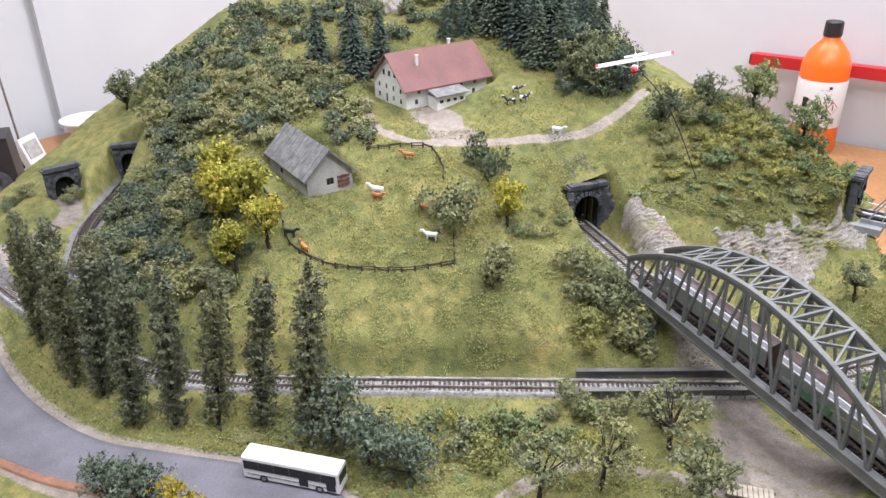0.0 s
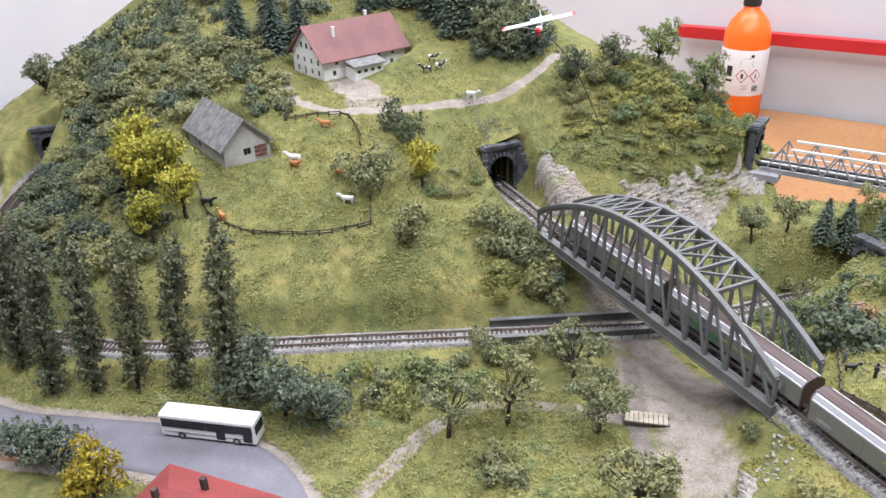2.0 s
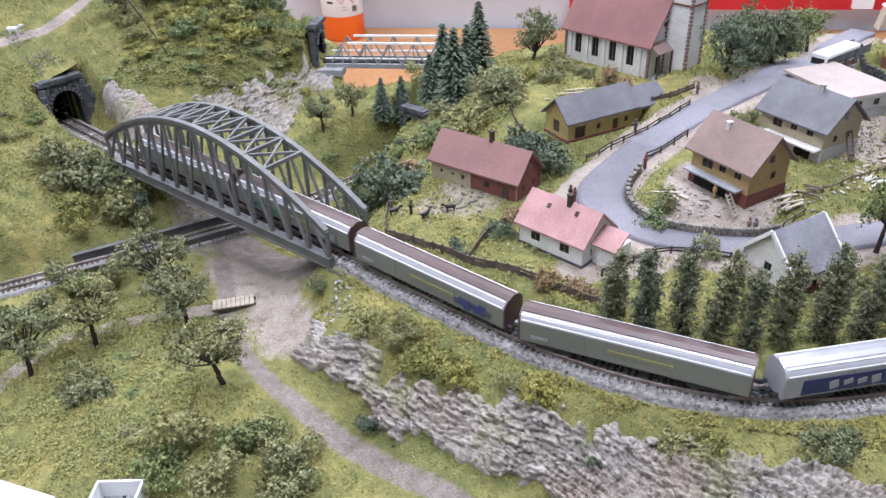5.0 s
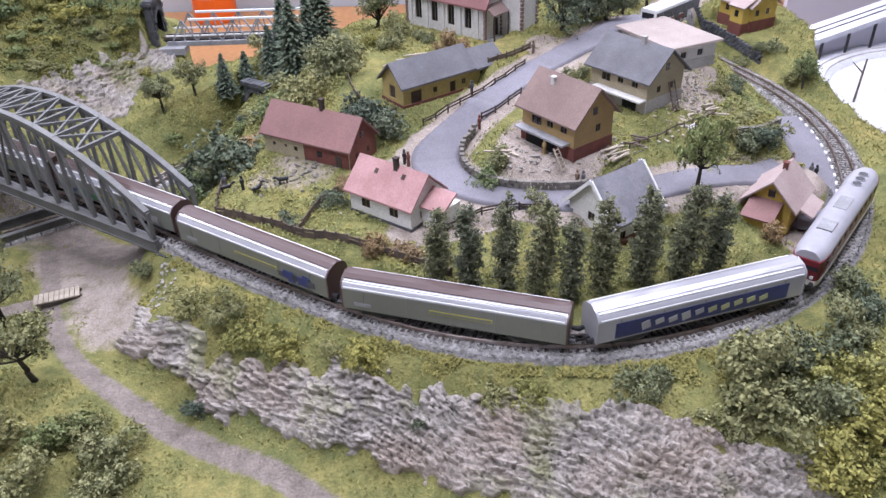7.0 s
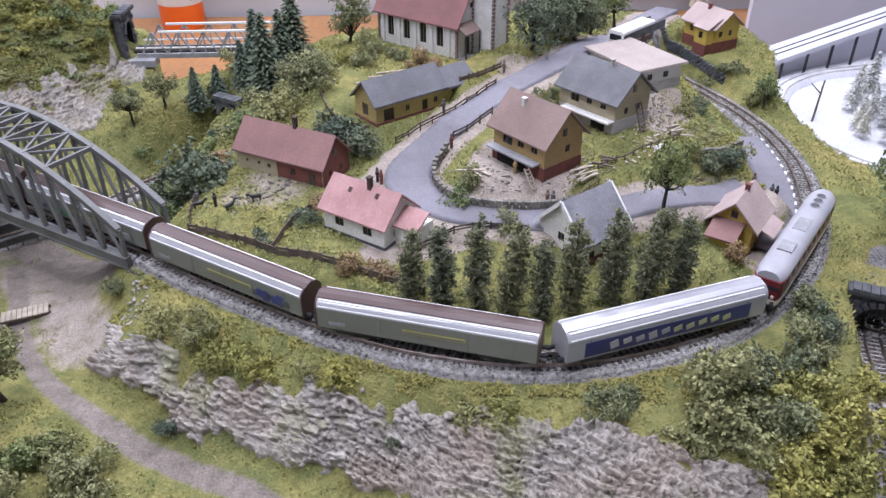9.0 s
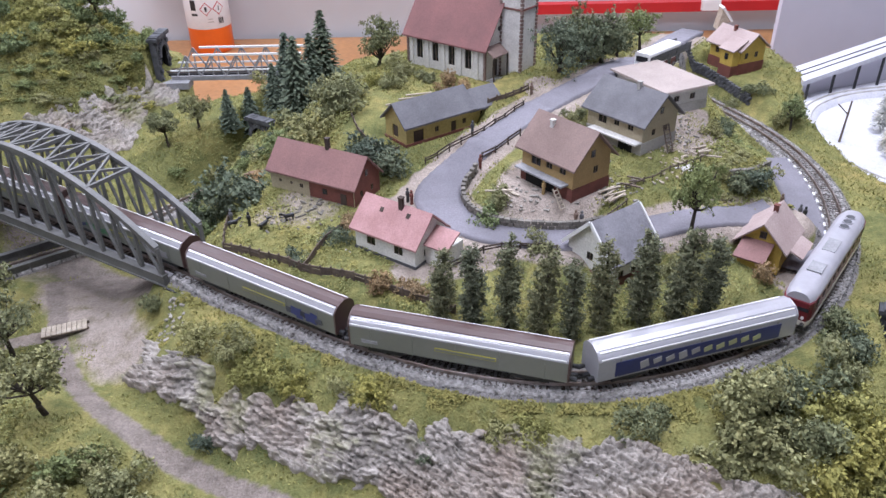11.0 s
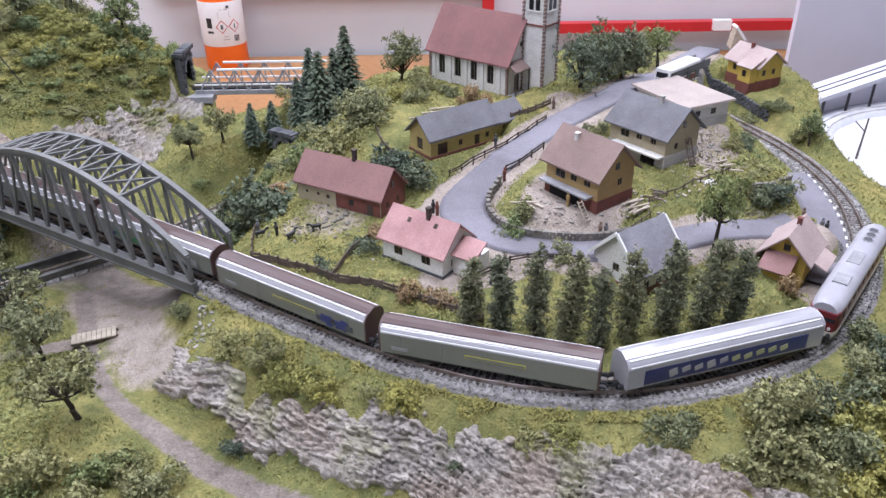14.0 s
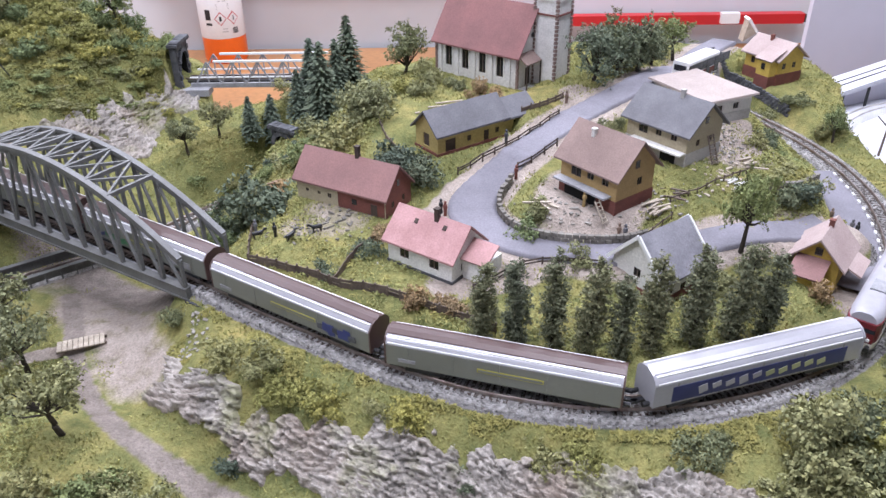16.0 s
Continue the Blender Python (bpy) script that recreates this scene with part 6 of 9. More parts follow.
def bus(x, y, z, yaw, L=0.075, label="white city bus with a dark window band, parked on the road", lower=None):
    ob = thing("bus", pose(x, y, z, 0, 0, yaw), label, "bus", "model buses")
    w, h = 0.0158, 0.0185
    part("body", Solid().sweep(box_profile(w, h, 0.0016), [(-L / 2, 0.96, 0.0022), (-L / 2 + 0.0012, 1, 0.0022), (L / 2 - 0.0012, 1, 0.0022), (L / 2, 0.96, 0.0022)]), "plastic_white", ob)
    for side in (-1, 1):
        for i in range(6):
            part("window", Solid().block(-L / 2 + 0.0072 + i * 0.0120, side * (w / 2 + 0.0001), 0.0138, 0.0117, 0.0005, 0.0074), "window", ob)
        part("stripe", Solid().block(0, side * (w / 2 + 0.0001), 0.0060, L - 0.006, 0.0004, 0.0010), "walkway", ob)
        for xx in (-L * 0.28, L * 0.30):
            wh = part("wheel", Solid().tube((xx, side * (w / 2 - 0.0022), 0.0032), (xx, side * (w / 2 + 0.0004), 0.0032), 0.0032, 0.0032, 16), "black", ob)
            part("rim", Solid().tube((xx, side * (w / 2 + 0.0003), 0.0032), (xx, side * (w / 2 + 0.0007), 0.0032), 0.0016, 0.0014, 12), "walkway", wh)
    for xx in (L * 0.14, L * 0.42):
        part("door", Solid().block(xx, -w / 2 - 0.0002, 0.0105, 0.0068, 0.0006, 0.0140), "window", ob)
    if lower:
        for side in (-1, 1):
            part("side_panel", Solid().block(0, side * (w / 2 + 0.0001), 0.0062, L - 0.003, 0.0006, 0.0056), lower, ob, "dull red lower side panel")
    part("windscreen", Solid().block(L / 2 + 0.0001, 0, 0.0135, 0.0006, w - 0.003, 0.0080), "window", ob)
    part("rear_window", Solid().block(-L / 2 - 0.0001, 0, 0.0150, 0.0006, w - 0.004, 0.0050), "window", ob)
    for y0 in (-0.0055, 0.0055):
        part("headlight", Solid().block(L / 2 + 0.0001, y0, 0.0050, 0.0006, 0.0022, 0.0014), "label", ob)
    part("chassis", Solid().block(0, 0, 0.0019, L - 0.004, w - 0.002, 0.0016), "black", ob)


def truck(x, y, z, yaw):
    ob = thing("lorry", pose(x, y, z, 0, 0, yaw), "lorry with a blue cab and a long white box trailer", "lorry")
    part("trailer_box", Solid().sweep(box_profile(0.0165, 0.0190, 0.0006, 2), [(-0.030, 1, 0.0065), (0.047, 1, 0.0065)]), "plastic_white", ob, "white box trailer")
    part("chassis", Solid().block(0.004, 0, 0.0052, 0.090, 0.010, 0.0024), "black", ob)
    cab = part("cab", Solid().sweep(box_profile(0.0155, 0.0165, 0.0022), [(-0.0465, 0.94, 0.0045), (-0.0450, 1, 0.0045), (-0.0340, 1, 0.0045)]), "truckblue", ob, "glossy blue cab")
    part("windscreen", Solid().block(-0.0467, 0, 0.0150, 0.0006, 0.0120, 0.0052), "window", cab)
    for side in (-1, 1):
        part("side_window", Solid().block(-0.0405, side * 0.0078, 0.0150, 0.0060, 0.0005, 0.0048), "window", cab)
        for xx in (-0.0405, -0.0270, 0.030, 0.038):
            part("wheel", Solid().tube((xx, side * 0.0048, 0.0032), (xx, side * 0.0080, 0.0032), 0.0032, 0.0032, 14), "black", ob)


bus(-0.5305, 0.2915, ground_z(-0.53, 0.29) + 0.0012, 22.5)
bus(0.218, 0.714, ground_z(0.214, 0.720) - 0.0015, 44, 0.054, "white bus with red lower panels on the village road", "brick")
truck(-0.332, 0.265, ground_z(-0.332, 0.265) + 0.0008, -12)
cr = thing("skip_trailer", pose(-0.256, 0.272, ground_z(-0.256, 0.272), 0, 0, 8), "small open white box trailer on the grass", "trailer")
for x, y, a, b in ((0, -0.0085, 0.026, 0.0012), (0, 0.0085, 0.026, 0.0012), (-0.0125, 0, 0.0012, 0.0158), (0.0125, 0, 0.0012, 0.0158)):
    part("side_wall", Solid().block(x, y, 0.010, a, b, 0.013), "plastic_white", cr)
part("bed", Solid().block(0, 0, 0.0042, 0.025, 0.017, 0.0014), "walkway", cr)
for side in (-1, 1):
    part("wheel", Solid().tube((0, side * 0.006, 0.0026), (0, side * 0.009, 0.0026), 0.0026, 0.0026, 12), "black", cr)

run = np.r_[0, np.cumsum(np.linalg.norm(np.diff(full_upper, axis=0), axis=1))]


def on_track(s):
    return np.array([np.interp(s, run, full_upper[:, 0]), np.interp(s, run, full_upper[:, 1])])


def seat(s, half):
    """Pose of a vehicle whose bogies stand half metres before and behind s on the upper track."""
    a, b = on_track(s - half), on_track(s + half)
    m = (a + b) / 2
    d = b - a
    return pose(m[0], m[1], UPPER_Z + 0.0021, 0, 0, math.degrees(math.atan2(d[1], d[0])))


def bogie(ob, x):
    bg = part("bogie", Solid().block(x, 0, 0.0042, 0.020, 0.0105, 0.0030).block(x, 0.0062, 0.0040, 0.022, 0.0012, 0.0034).block(x, -0.0062, 0.0040, 0.022, 0.0012, 0.0034), "black", ob)
    for dx in (-0.0068, 0.0068):
        for side in (-1, 1):
            part("wheel", Solid().tube((x + dx, side * 0.0040, 0.0031), (x + dx, side * 0.0056, 0.0031), 0.0031, 0.0031, 14), "rail", bg)


def locomotive(m):
    L, w, h = 0.130, 0.0185, 0.0215
    ob = thing("diesel_locomotive", m, "wine-red diesel locomotive with an ivory stripe and light grey roof", "locomotive")
    z0 = 0.0062
    side = [(-w / 2, 0), (w / 2, 0), (w / 2, 0.0155), (-w / 2, 0.0155)]
    part("body", Solid().sweep(side, [(-L / 2, 0.80, z0), (-L / 2 + 0.004, 0.95, z0), (-L / 2 + 0.010, 1, z0), (L / 2 - 0.010, 1, z0), (L / 2 - 0.004, 0.95, z0), (L / 2, 0.80, z0)]), "loco_red", ob)
    roof = [(-w / 2, 0.0), (w / 2, 0.0), (w / 2 - 0.0006, 0.0026), (w / 2 - 0.0032, 0.0046), (0.003, 0.0056), (-0.003, 0.0056), (-w / 2 + 0.0032, 0.0046), (-w / 2 + 0.0006, 0.0026)]
    part("roof", Solid().sweep(roof, [(-L / 2 + 0.0015, 0.74, z0 + 0.0150), (-L / 2 + 0.006, 0.93, z0 + 0.0153), (-L / 2 + 0.014, 1, z0 + 0.0155), (L / 2 - 0.014, 1, z0 + 0.0155), (L / 2 - 0.006, 0.93, z0 + 0.0153), (L / 2 - 0.0015, 0.74, z0 + 0.0150)]), "loco_roof", ob, "light grey roof", True)
    part("stripe", Solid().sweep([(-w / 2 - 0.0002, 0), (w / 2 + 0.0002, 0), (w / 2 + 0.0002, 0.0034), (-w / 2 - 0.0002, 0.0034)], [(-L / 2 - 0.0002, 0.80, z0 - 0.0006), (-L / 2 + 0.004, 0.95, z0 - 0.0006), (-L / 2 + 0.010, 1, z0 - 0.0006), (L / 2 - 0.010, 1, z0 - 0.0006), (L / 2 - 0.004, 0.95, z0 - 0.0006), (L / 2 + 0.0002, 0.80, z0 - 0.0006)]), "beige", ob, "ivory lower band")
    for x in (0.034, 0.042, 0.050):
        f = part("roof_fan", Solid().tube((x, 0, z0 + 0.0208), (x, 0, z0 + 0.0217), 0.0036, 0.0034, 20), "loco_roof", ob)
        part("fan_grille", Solid().tube((x, 0, z0 + 0.0216), (x, 0, z0 + 0.0219), 0.0028, 0.0028, 16), "portal", f)
    part("exhaust_hatch", Solid().block(-0.030, 0, z0 + 0.0213, 0.013, 0.0088, 0.0012), "walkway", ob)
    part("roof_hatch", Solid().block(0.004, 0, z0 + 0.0210, 0.018, 0.0080, 0.0007), "walkway", ob)
    for sgn in (-1, 1):
        for y in (-0.0042, 0.0042):
            part("windscreen", Solid().block(0, 0, 0, 0.0008, 0.0066, 0.0050, pose(sgn * (L / 2 - 0.0004), y, z0 + 0.0120, 0, sgn * -8, 0)), "window", ob)
            part("headlight", Solid().tube((sgn * L / 2, y * 1.2, z0 + 0.0050), (sgn * (L / 2 + 0.0008), y * 1.2, z0 + 0.0050), 0.0010, 0.0010, 10), "label", ob)
            part("buffer", Solid().tube((sgn * L / 2, y * 1.4, z0 + 0.0006), (sgn * (L / 2 + 0.0042), y * 1.4, z0 + 0.0006), 0.0013, 0.0016, 10), "black", ob)
        for side_y in (-1, 1):
            part("cab_window", Solid().block(sgn * (L / 2 - 0.0125), side_y * (w / 2 + 0.0001), z0 + 0.0115, 0.0045, 0.0005, 0.0042), "window", ob)
            for i in range(4):
                part("engine_window", Solid().block(sgn * (0.006 + i * 0.0115), side_y * (w / 2 + 0.0001), z0 + 0.0115, 0.0042, 0.0005, 0.0034), "window", ob)
        bogie(ob, sgn * 0.038)
    part("fuel_tank", Solid().block(0, 0, 0.0045, 0.036, 0.0145, 0.0042), "black", ob)


def wagon(m, kind):
    L, w = 0.128, 0.0178
    label = {"blue": "silver sliding-wall wagon with a deep blue panel", "grey": "grey-green sliding-wall wagon with a brown roof and yellow mark", "spray": "grey-green sliding-wall wagon with green and blue graffiti bars", "tag": "grey-green sliding-wall wagon with dark blue graffiti bars"}[kind]
    ob = thing("goods_wagon", m, label, "goods wagon", "sliding-wall wagons of the train")
    z0 = 0.0068
    lower = [(-w / 2, 0), (w / 2, 0), (w / 2, 0.0135), (-w / 2, 0.0135)]
    part("side_wall", Solid().sweep(lower, [(-L / 2, 1, z0), (L / 2, 1, z0)]), "wagon_silver" if kind == "blue" else "wagon_grey", ob)
    shoulder = [(-w / 2 - 0.0002, 0.0), (w / 2 + 0.0002, 0.0), (w / 2 - 0.0003, 0.0014), (w / 2 - 0.0015, 0.0032), (w / 2 - 0.0036, 0.0048), (-w / 2 + 0.0036, 0.0048), (-w / 2 + 0.0015, 0.0032), (-w / 2 + 0.0003, 0.0014)]
    part("shoulder", Solid().sweep(shoulder, [(-L / 2, 1, z0 + 0.0135), (L / 2, 1, z0 + 0.0135)]), "wagon_silver", ob, "shiny silver sliding wall", True)
    top = [(-w / 2 + 0.0036, -0.0003), (w / 2 - 0.0036, -0.0003), (w / 2 - 0.0038, 0.0003), (0.0020, 0.0015), (-0.0020, 0.0015), (-w / 2 + 0.0038, 0.0003)]
    part("roof", Solid().sweep(top, [(-L / 2, 1, z0 + 0.0186), (L / 2, 1, z0 + 0.0186)]), "wagon_silver" if kind == "blue" else "wagon_brown", ob)
    for sgn in (-1, 1):
        end = [(y * 1.03, z) for y, z in [(-w / 2, 0), (w / 2, 0), (w / 2, 0.0137), (w / 2 - 0.0003, 0.0151), (w / 2 - 0.0015, 0.0169), (w / 2 - 0.0036, 0.0188), (0, 0.0204), (-w / 2 + 0.0036, 0.0188), (-w / 2 + 0.0015, 0.0169), (-w / 2 + 0.0003, 0.0151), (-w / 2, 0.0137)]]
        part("end_wall", Solid().sweep(end, [(sgn * L / 2, 1, z0), (sgn * (L / 2 + 0.0010), 1, z0)]), "wagon_silver" if kind == "blue" else "wagon_brown", ob)
        for y in (-0.0056, 0.0056):
            part("buffer", Solid().tube((sgn * L / 2, y, z0 + 0.0008), (sgn * (L / 2 + 0.0048), y, z0 + 0.0008), 0.0012, 0.0015, 10), "black", ob)
        part("coupling", Solid().block(sgn * (L / 2 + 0.0040), 0, 0.0058, 0.0080, 0.0024, 0.0016), "black", ob)
        bogie(ob, sgn * 0.043)
    # ribs painted white, so the shoulder's highlights lie in their colour
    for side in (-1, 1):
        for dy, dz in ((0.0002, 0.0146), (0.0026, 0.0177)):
            part("shoulder_rib", Solid().block(0, side * (w / 2 - dy), z0 + dz, L - 0.002, 0.0007, 0.0007), "plastic_white", ob, "thin rib along the wall, painted white as its highlight")
    part("underframe", Solid().block(0, 0, 0.0060, L - 0.002, w - 0.003, 0.0022), "black", ob)
    for side in (-1, 1):
        y = side * (w / 2 + 0.0001)
        for i in range(5):
            part("wall_joint", Solid().block(-L / 2 + 0.0128 + i * 0.0256, y, z0 + 0.0067, 0.0005, 0.0004, 0.0134), "wagon_grey", ob)
        if kind == "blue":
            part("panel", Solid().block(0.0, y, z0 + 0.0062, 0.108, 0.0005, 0.0098), "blue", ob, "deep blue lettering panel")
            for i in range(10):
                k = i if side < 0 else 9 - i
                part("letter_bar", Solid().block(0, 0, 0, 0.0052, 0.0004, 0.0034 + 0.0018 * (k == 0 or k == 3), pose(-0.036 + i * 0.0082, y + side * 0.0003, z0 + 0.0060 + 0.0005 * math.sin(k * 1.9), 0, 14 * side, 0)), "wagon_silver" if k < 5 else "palemark", ob)
        else:
            part("mark", Solid().block(0.006, y, z0 + 0.0072, 0.036, 0.0005, 0.0024), "yellowmark", ob, "yellow mark")
            part("mark_field", Solid().block(0.006, y + side * 0.0002, z0 + 0.0072, 0.0348, 0.0005, 0.0014), "wagon_grey", ob)
            part("text_bar", Solid().block(-0.052, y, z0 + 0.0040, 0.010, 0.0005, 0.0022), "walkway", ob)
            if kind == "tag":
                for i in range(7):
                    part("spray_bar", Solid().block(0, 0, 0, 0.0052, 0.0004, 0.0036 + 0.0018 * (i % 3), pose(0.028 + i * 0.0040, y + side * 0.0003 + side * 0.0001 * i, z0 + 0.0052 + 0.0008 * (i % 2), 0, 9 if i % 2 else -7, 0)), ("portal", "blue", "blue")[i % 3], ob)
            if kind == "spray":
                for i in range(6):
                    part("spray_bar", Solid().block(0, 0, 0, 0.0060, 0.0004, 0.0024 + 0.0014 * (i % 3), pose(-0.042 + i * 0.0056, y + side * 0.0003 + side * 0.0001 * i, z0 + 0.0046 + 0.0008 * (i % 2), 0, 24 if i % 2 else -18, 0)), "greenmark" if i % 3 else "blue", ob)
                part("spray_bar", Solid().block(0.038, y + side * 0.0003, z0 + 0.0050, 0.022, 0.0004, 0.0048), "wagon_silver", ob)


FRONT = 1.058
locomotive(seat(FRONT - 0.067, 0.038))
for i, kind in enumerate(("blue", "grey", "tag", "spray", "grey")):
    wagon(seat(FRONT - 0.067 - 0.1375 - i * 0.1385, 0.043), kind)


# ---- rock faces ----
def cell(a, b, seed):
    """A fixed random number for each pair of whole numbers."""
    s = np.sin(a * 127.1 + b * 311.7 + seed * 74.7) * 43758.5453
    return s - np.floor(s)


def chunks(u, v, seed):
    """Broken pieces on a plane: the way to the nearest crack, the piece's own number, and where a spot lies within its piece."""
    iu, iv = np.floor(u), np.floor(v)
    f1, f2, own, over, along = (np.full(u.shape, s) for s in (9.0, 9.0, 0.0, 0.0, 0.0))
    for du in (-1, 0, 1):
        for dv in (-1, 0, 1):
            a, b = iu + du, iv + dv
            pu, pv = a + cell(a, b, seed), b + cell(a, b, seed + 0.37)
            d = np.hypot(u - pu, v - pv)
            closer = d < f1
            f2 = np.where(closer, f1, np.minimum(f2, d))
            own, over, along = np.where(closer, cell(a, b, seed + 0.71), own), np.where(closer, v - pv, over), np.where(closer, u - pu, along)
            f1 = np.where(closer, d, f1)
    return f2 - f1, own, over, along


def edge_distance(x, y, poly):
    """How far spots lie inside an outline (negative: outside)."""
    best = np.full(x.shape, 9.0)
    for (x1, y1), (x2, y2) in zip(poly, poly[1:] + poly[:1]):
        dx, dy = x2 - x1, y2 - y1
        t = np.clip(((x - x1) * dx + (y - y1) * dy) / (dx * dx + dy * dy), 0, 1)
        best = np.minimum(best, np.hypot(x - x1 - t * dx, y - y1 - t * dy))
    return np.where(inside(x, y, poly), best, -best)


def rock_face(outline, turn, depth, seed, label, dip=0.22, step=0.0009, bare=0.33, lift=0.0012):
    """Slabby rock: a stretch of hillside broken into thin tilted ledges with dark cracks."""
    c, s = math.cos(radians(turn)), math.sin(radians(turn))
    us, ws = [x * c + y * s for x, y in outline], [-x * s + y * c for x, y in outline]
    u, w = np.meshgrid(np.arange(min(us) - 0.01, max(us) + 0.01, step), np.arange(min(ws) - 0.01, max(ws) + 0.01, step * 0.75), indexing="ij")
    x, y = u * c - w * s, u * s + w * c
    sd = edge_distance(x, y, outline)
    show = step01(0.0, 0.0045, sd + (smooth_noise(x, y, 70, seed + 12) - 0.45) * 0.011 + (smooth_noise(x, y, 210, seed + 15) - 0.5) * 0.008)
    show *= step01(bare - 0.10, bare, smooth_noise(x, y, 40, seed + 13) * 0.62 + smooth_noise(x, y, 130, seed + 14) * 0.38 + 0.08)
    z = height(x, y)
    gx, gy = np.gradient(z, step, axis=0), np.gradient(z, step * 0.75, axis=1)
    n = np.stack([-(gx * c - gy * s), -(gx * s + gy * c), np.ones_like(gx)], -1)
    n /= np.linalg.norm(n, axis=-1)[..., None]
    sw = w * 1.35
    q = sw + u * dip + (smooth_noise(x, y, 26, seed) - 0.5) * 0.010
    out = np.zeros_like(z)
    for size, slim, amount, k in ((0.0125, 0.36, 0.46, 2), (0.0062, 0.40, 0.40, 5), (0.0027, 0.50, 0.14, 8)):
        wob = (smooth_noise(x, y, 1.3 / size, seed + k) - 0.5) * 0.75
        crack, own, over, along = chunks(u / size + wob, q / (size * slim) + wob, seed + k)
        tilt = (cell(np.floor(own * 997), np.floor(own * 331), seed + 0.3) - 0.5) * 1.3
        out += amount * (0.10 + 0.50 * own + 0.60 * np.clip(0.5 - over, 0, 1) + tilt * along * 0.8) * np.clip(crack / 0.17, -0.2, 1) ** 0.5 - amount * 0.16 * (crack < 0.06)
    out = depth * (out - 0.22) + depth * 0.06 * (smooth_noise(x, y, 620, seed + 11) - 0.5) + lift
    out = out * show - (1 - show) * 0.0035
    v = (np.stack([x, y, z], -1) + n * out[..., None]).reshape(-1, 3)
    idx = np.arange(u.size).reshape(u.shape)
    seen = (show[:-1, :-1] + show[1:, 1:] + show[1:, :-1] + show[:-1, 1:]) > 0.02
    quads = np.stack([idx[:-1, :-1], idx[1:, :-1], idx[1:, 1:], idx[:-1, 1:]], -1)[seen]
    ob = new("rock_face", raw_mesh("rock_face", v, quads, "rock"))
    return tagged(ob, label, "rock", kind="structure")


CURVE_ROCK = [(-0.178, 0.416), (-0.156, 0.397), (-0.128, 0.380), (-0.110, 0.362), (-0.092, 0.360), (-0.070, 0.356), (-0.048, 0.347), (-0.028, 0.338), (0.000, 0.331), (0.022, 0.323), (0.050, 0.320), (0.086, 0.312),
              (0.123, 0.304), (0.150, 0.295), (0.180, 0.288), (0.208, 0.272), (0.200, 0.258), (0.120, 0.250), (0.070, 0.262), (0.036, 0.276), (-0.005, 0.292), (-0.048, 0.308), (-0.086, 0.327), (-0.116, 0.342), (-0.146, 0.358), (-0.182, 0.386), (-0.198, 0.402)]
rock_face(CURVE_ROCK, -20, 0.0108, 3, "long broken slope of layered grey rock below the curve", 0.26, 0.00078, lift=0.0010)
rock_face([(-0.388, 0.716), (-0.356, 0.752), (-0.332, 0.784), (-0.290, 0.822), (-0.266, 0.822), (-0.268, 0.804), (-0.292, 0.786), (-0.296, 0.764), (-0.296, 0.726), (-0.322, 0.720), (-0.358, 0.712)], 48, 0.0078, 61, "layered grey rock cliff behind the bridge", -0.20, bare=0.30, lift=0.0)
rock_face([(-0.478, 0.692), (-0.432, 0.664), (-0.408, 0.662), (-0.404, 0.694), (-0.440, 0.706), (-0.470, 0.708)], 40, 0.005, 77, "grey rock beside the tunnel portal", 0.10, bare=0.30)
rock_face([(-0.96, 0.815), (-0.88, 0.835), (-0.88, 0.88), (-0.96, 0.87)], 15, 0.012, 91, "dark grey crag on the hilltop", step=0.0016)


# ---- plants ----
def bush_kinds(material, n, r, count, leaf=0.0017, flat=0.8):
    out = []
    for i in range(n):
        k = int(rng.integers(5, 9))
        c = np.c_[rng.normal(size=(k, 2)) * r * 0.48, np.abs(rng.normal(size=k)) * r * 0.35 + r * 0.30]
        out.append(leaf_mesh("bush", c, r * (0.38 + 0.25 * rng.random(k)), count, leaf, material, flat, 0.45, 0.45))
    return out


BUSH = {k: bush_kinds("leaf_" + k, 3, 0.015, 2500, 0.00108) for k in ("dark", "olive", "yellow", "blue", "brown", "fresh")}
WORDS = {"dark": "dense dark green", "olive": "olive green", "yellow": "yellowish green", "blue": "grey-green", "brown": "dry light brown", "fresh": "fresh green"}
FAR_BUSH = {k: bush_kinds("leaf_" + k, 2, 0.015, 1200, 0.00150) for k in ("dark", "olive", "yellow", "blue", "fresh")}
FAR = []


def far_bush(x, y, r, kind, tall):
    """Keep a far bush's leaves for the one joined thicket."""
    me = FAR_BUSH[kind][int(rng.integers(0, 2))]
    v = np.empty(len(me.vertices) * 3, np.float32)
    me.vertices.foreach_get("co", v)
    a, k = rng.random() * 6.283, r / 0.015
    v = v.reshape(-1, 3) * np.array([k, k * (0.85 + 0.3 * rng.random()), k * tall])
    c, s = math.cos(a), math.sin(a)
    FAR.append((kind, np.c_[v[:, 0] * c - v[:, 1] * s + x, v[:, 0] * s + v[:, 1] * c + y, v[:, 2] + ground_z(x, y) - 0.002]))


def far_thicket():
    v = np.concatenate([p for _, p in FAR])
    me = raw_mesh("thicket", v, np.arange(len(v)).reshape(-1, 4), "leaf_dark")
    kinds = list(FAR_BUSH)
    for k in kinds[1:]:
        me.materials.append(M["leaf_" + k])
    me.polygons.foreach_set("material_index", np.concatenate([np.full(len(p) // 4, kinds.index(k), np.int32) for k, p in FAR]))
    tagged(new("thicket", me), "dense dark green and olive thicket covering the hillsides", "thicket", kind="stuff")


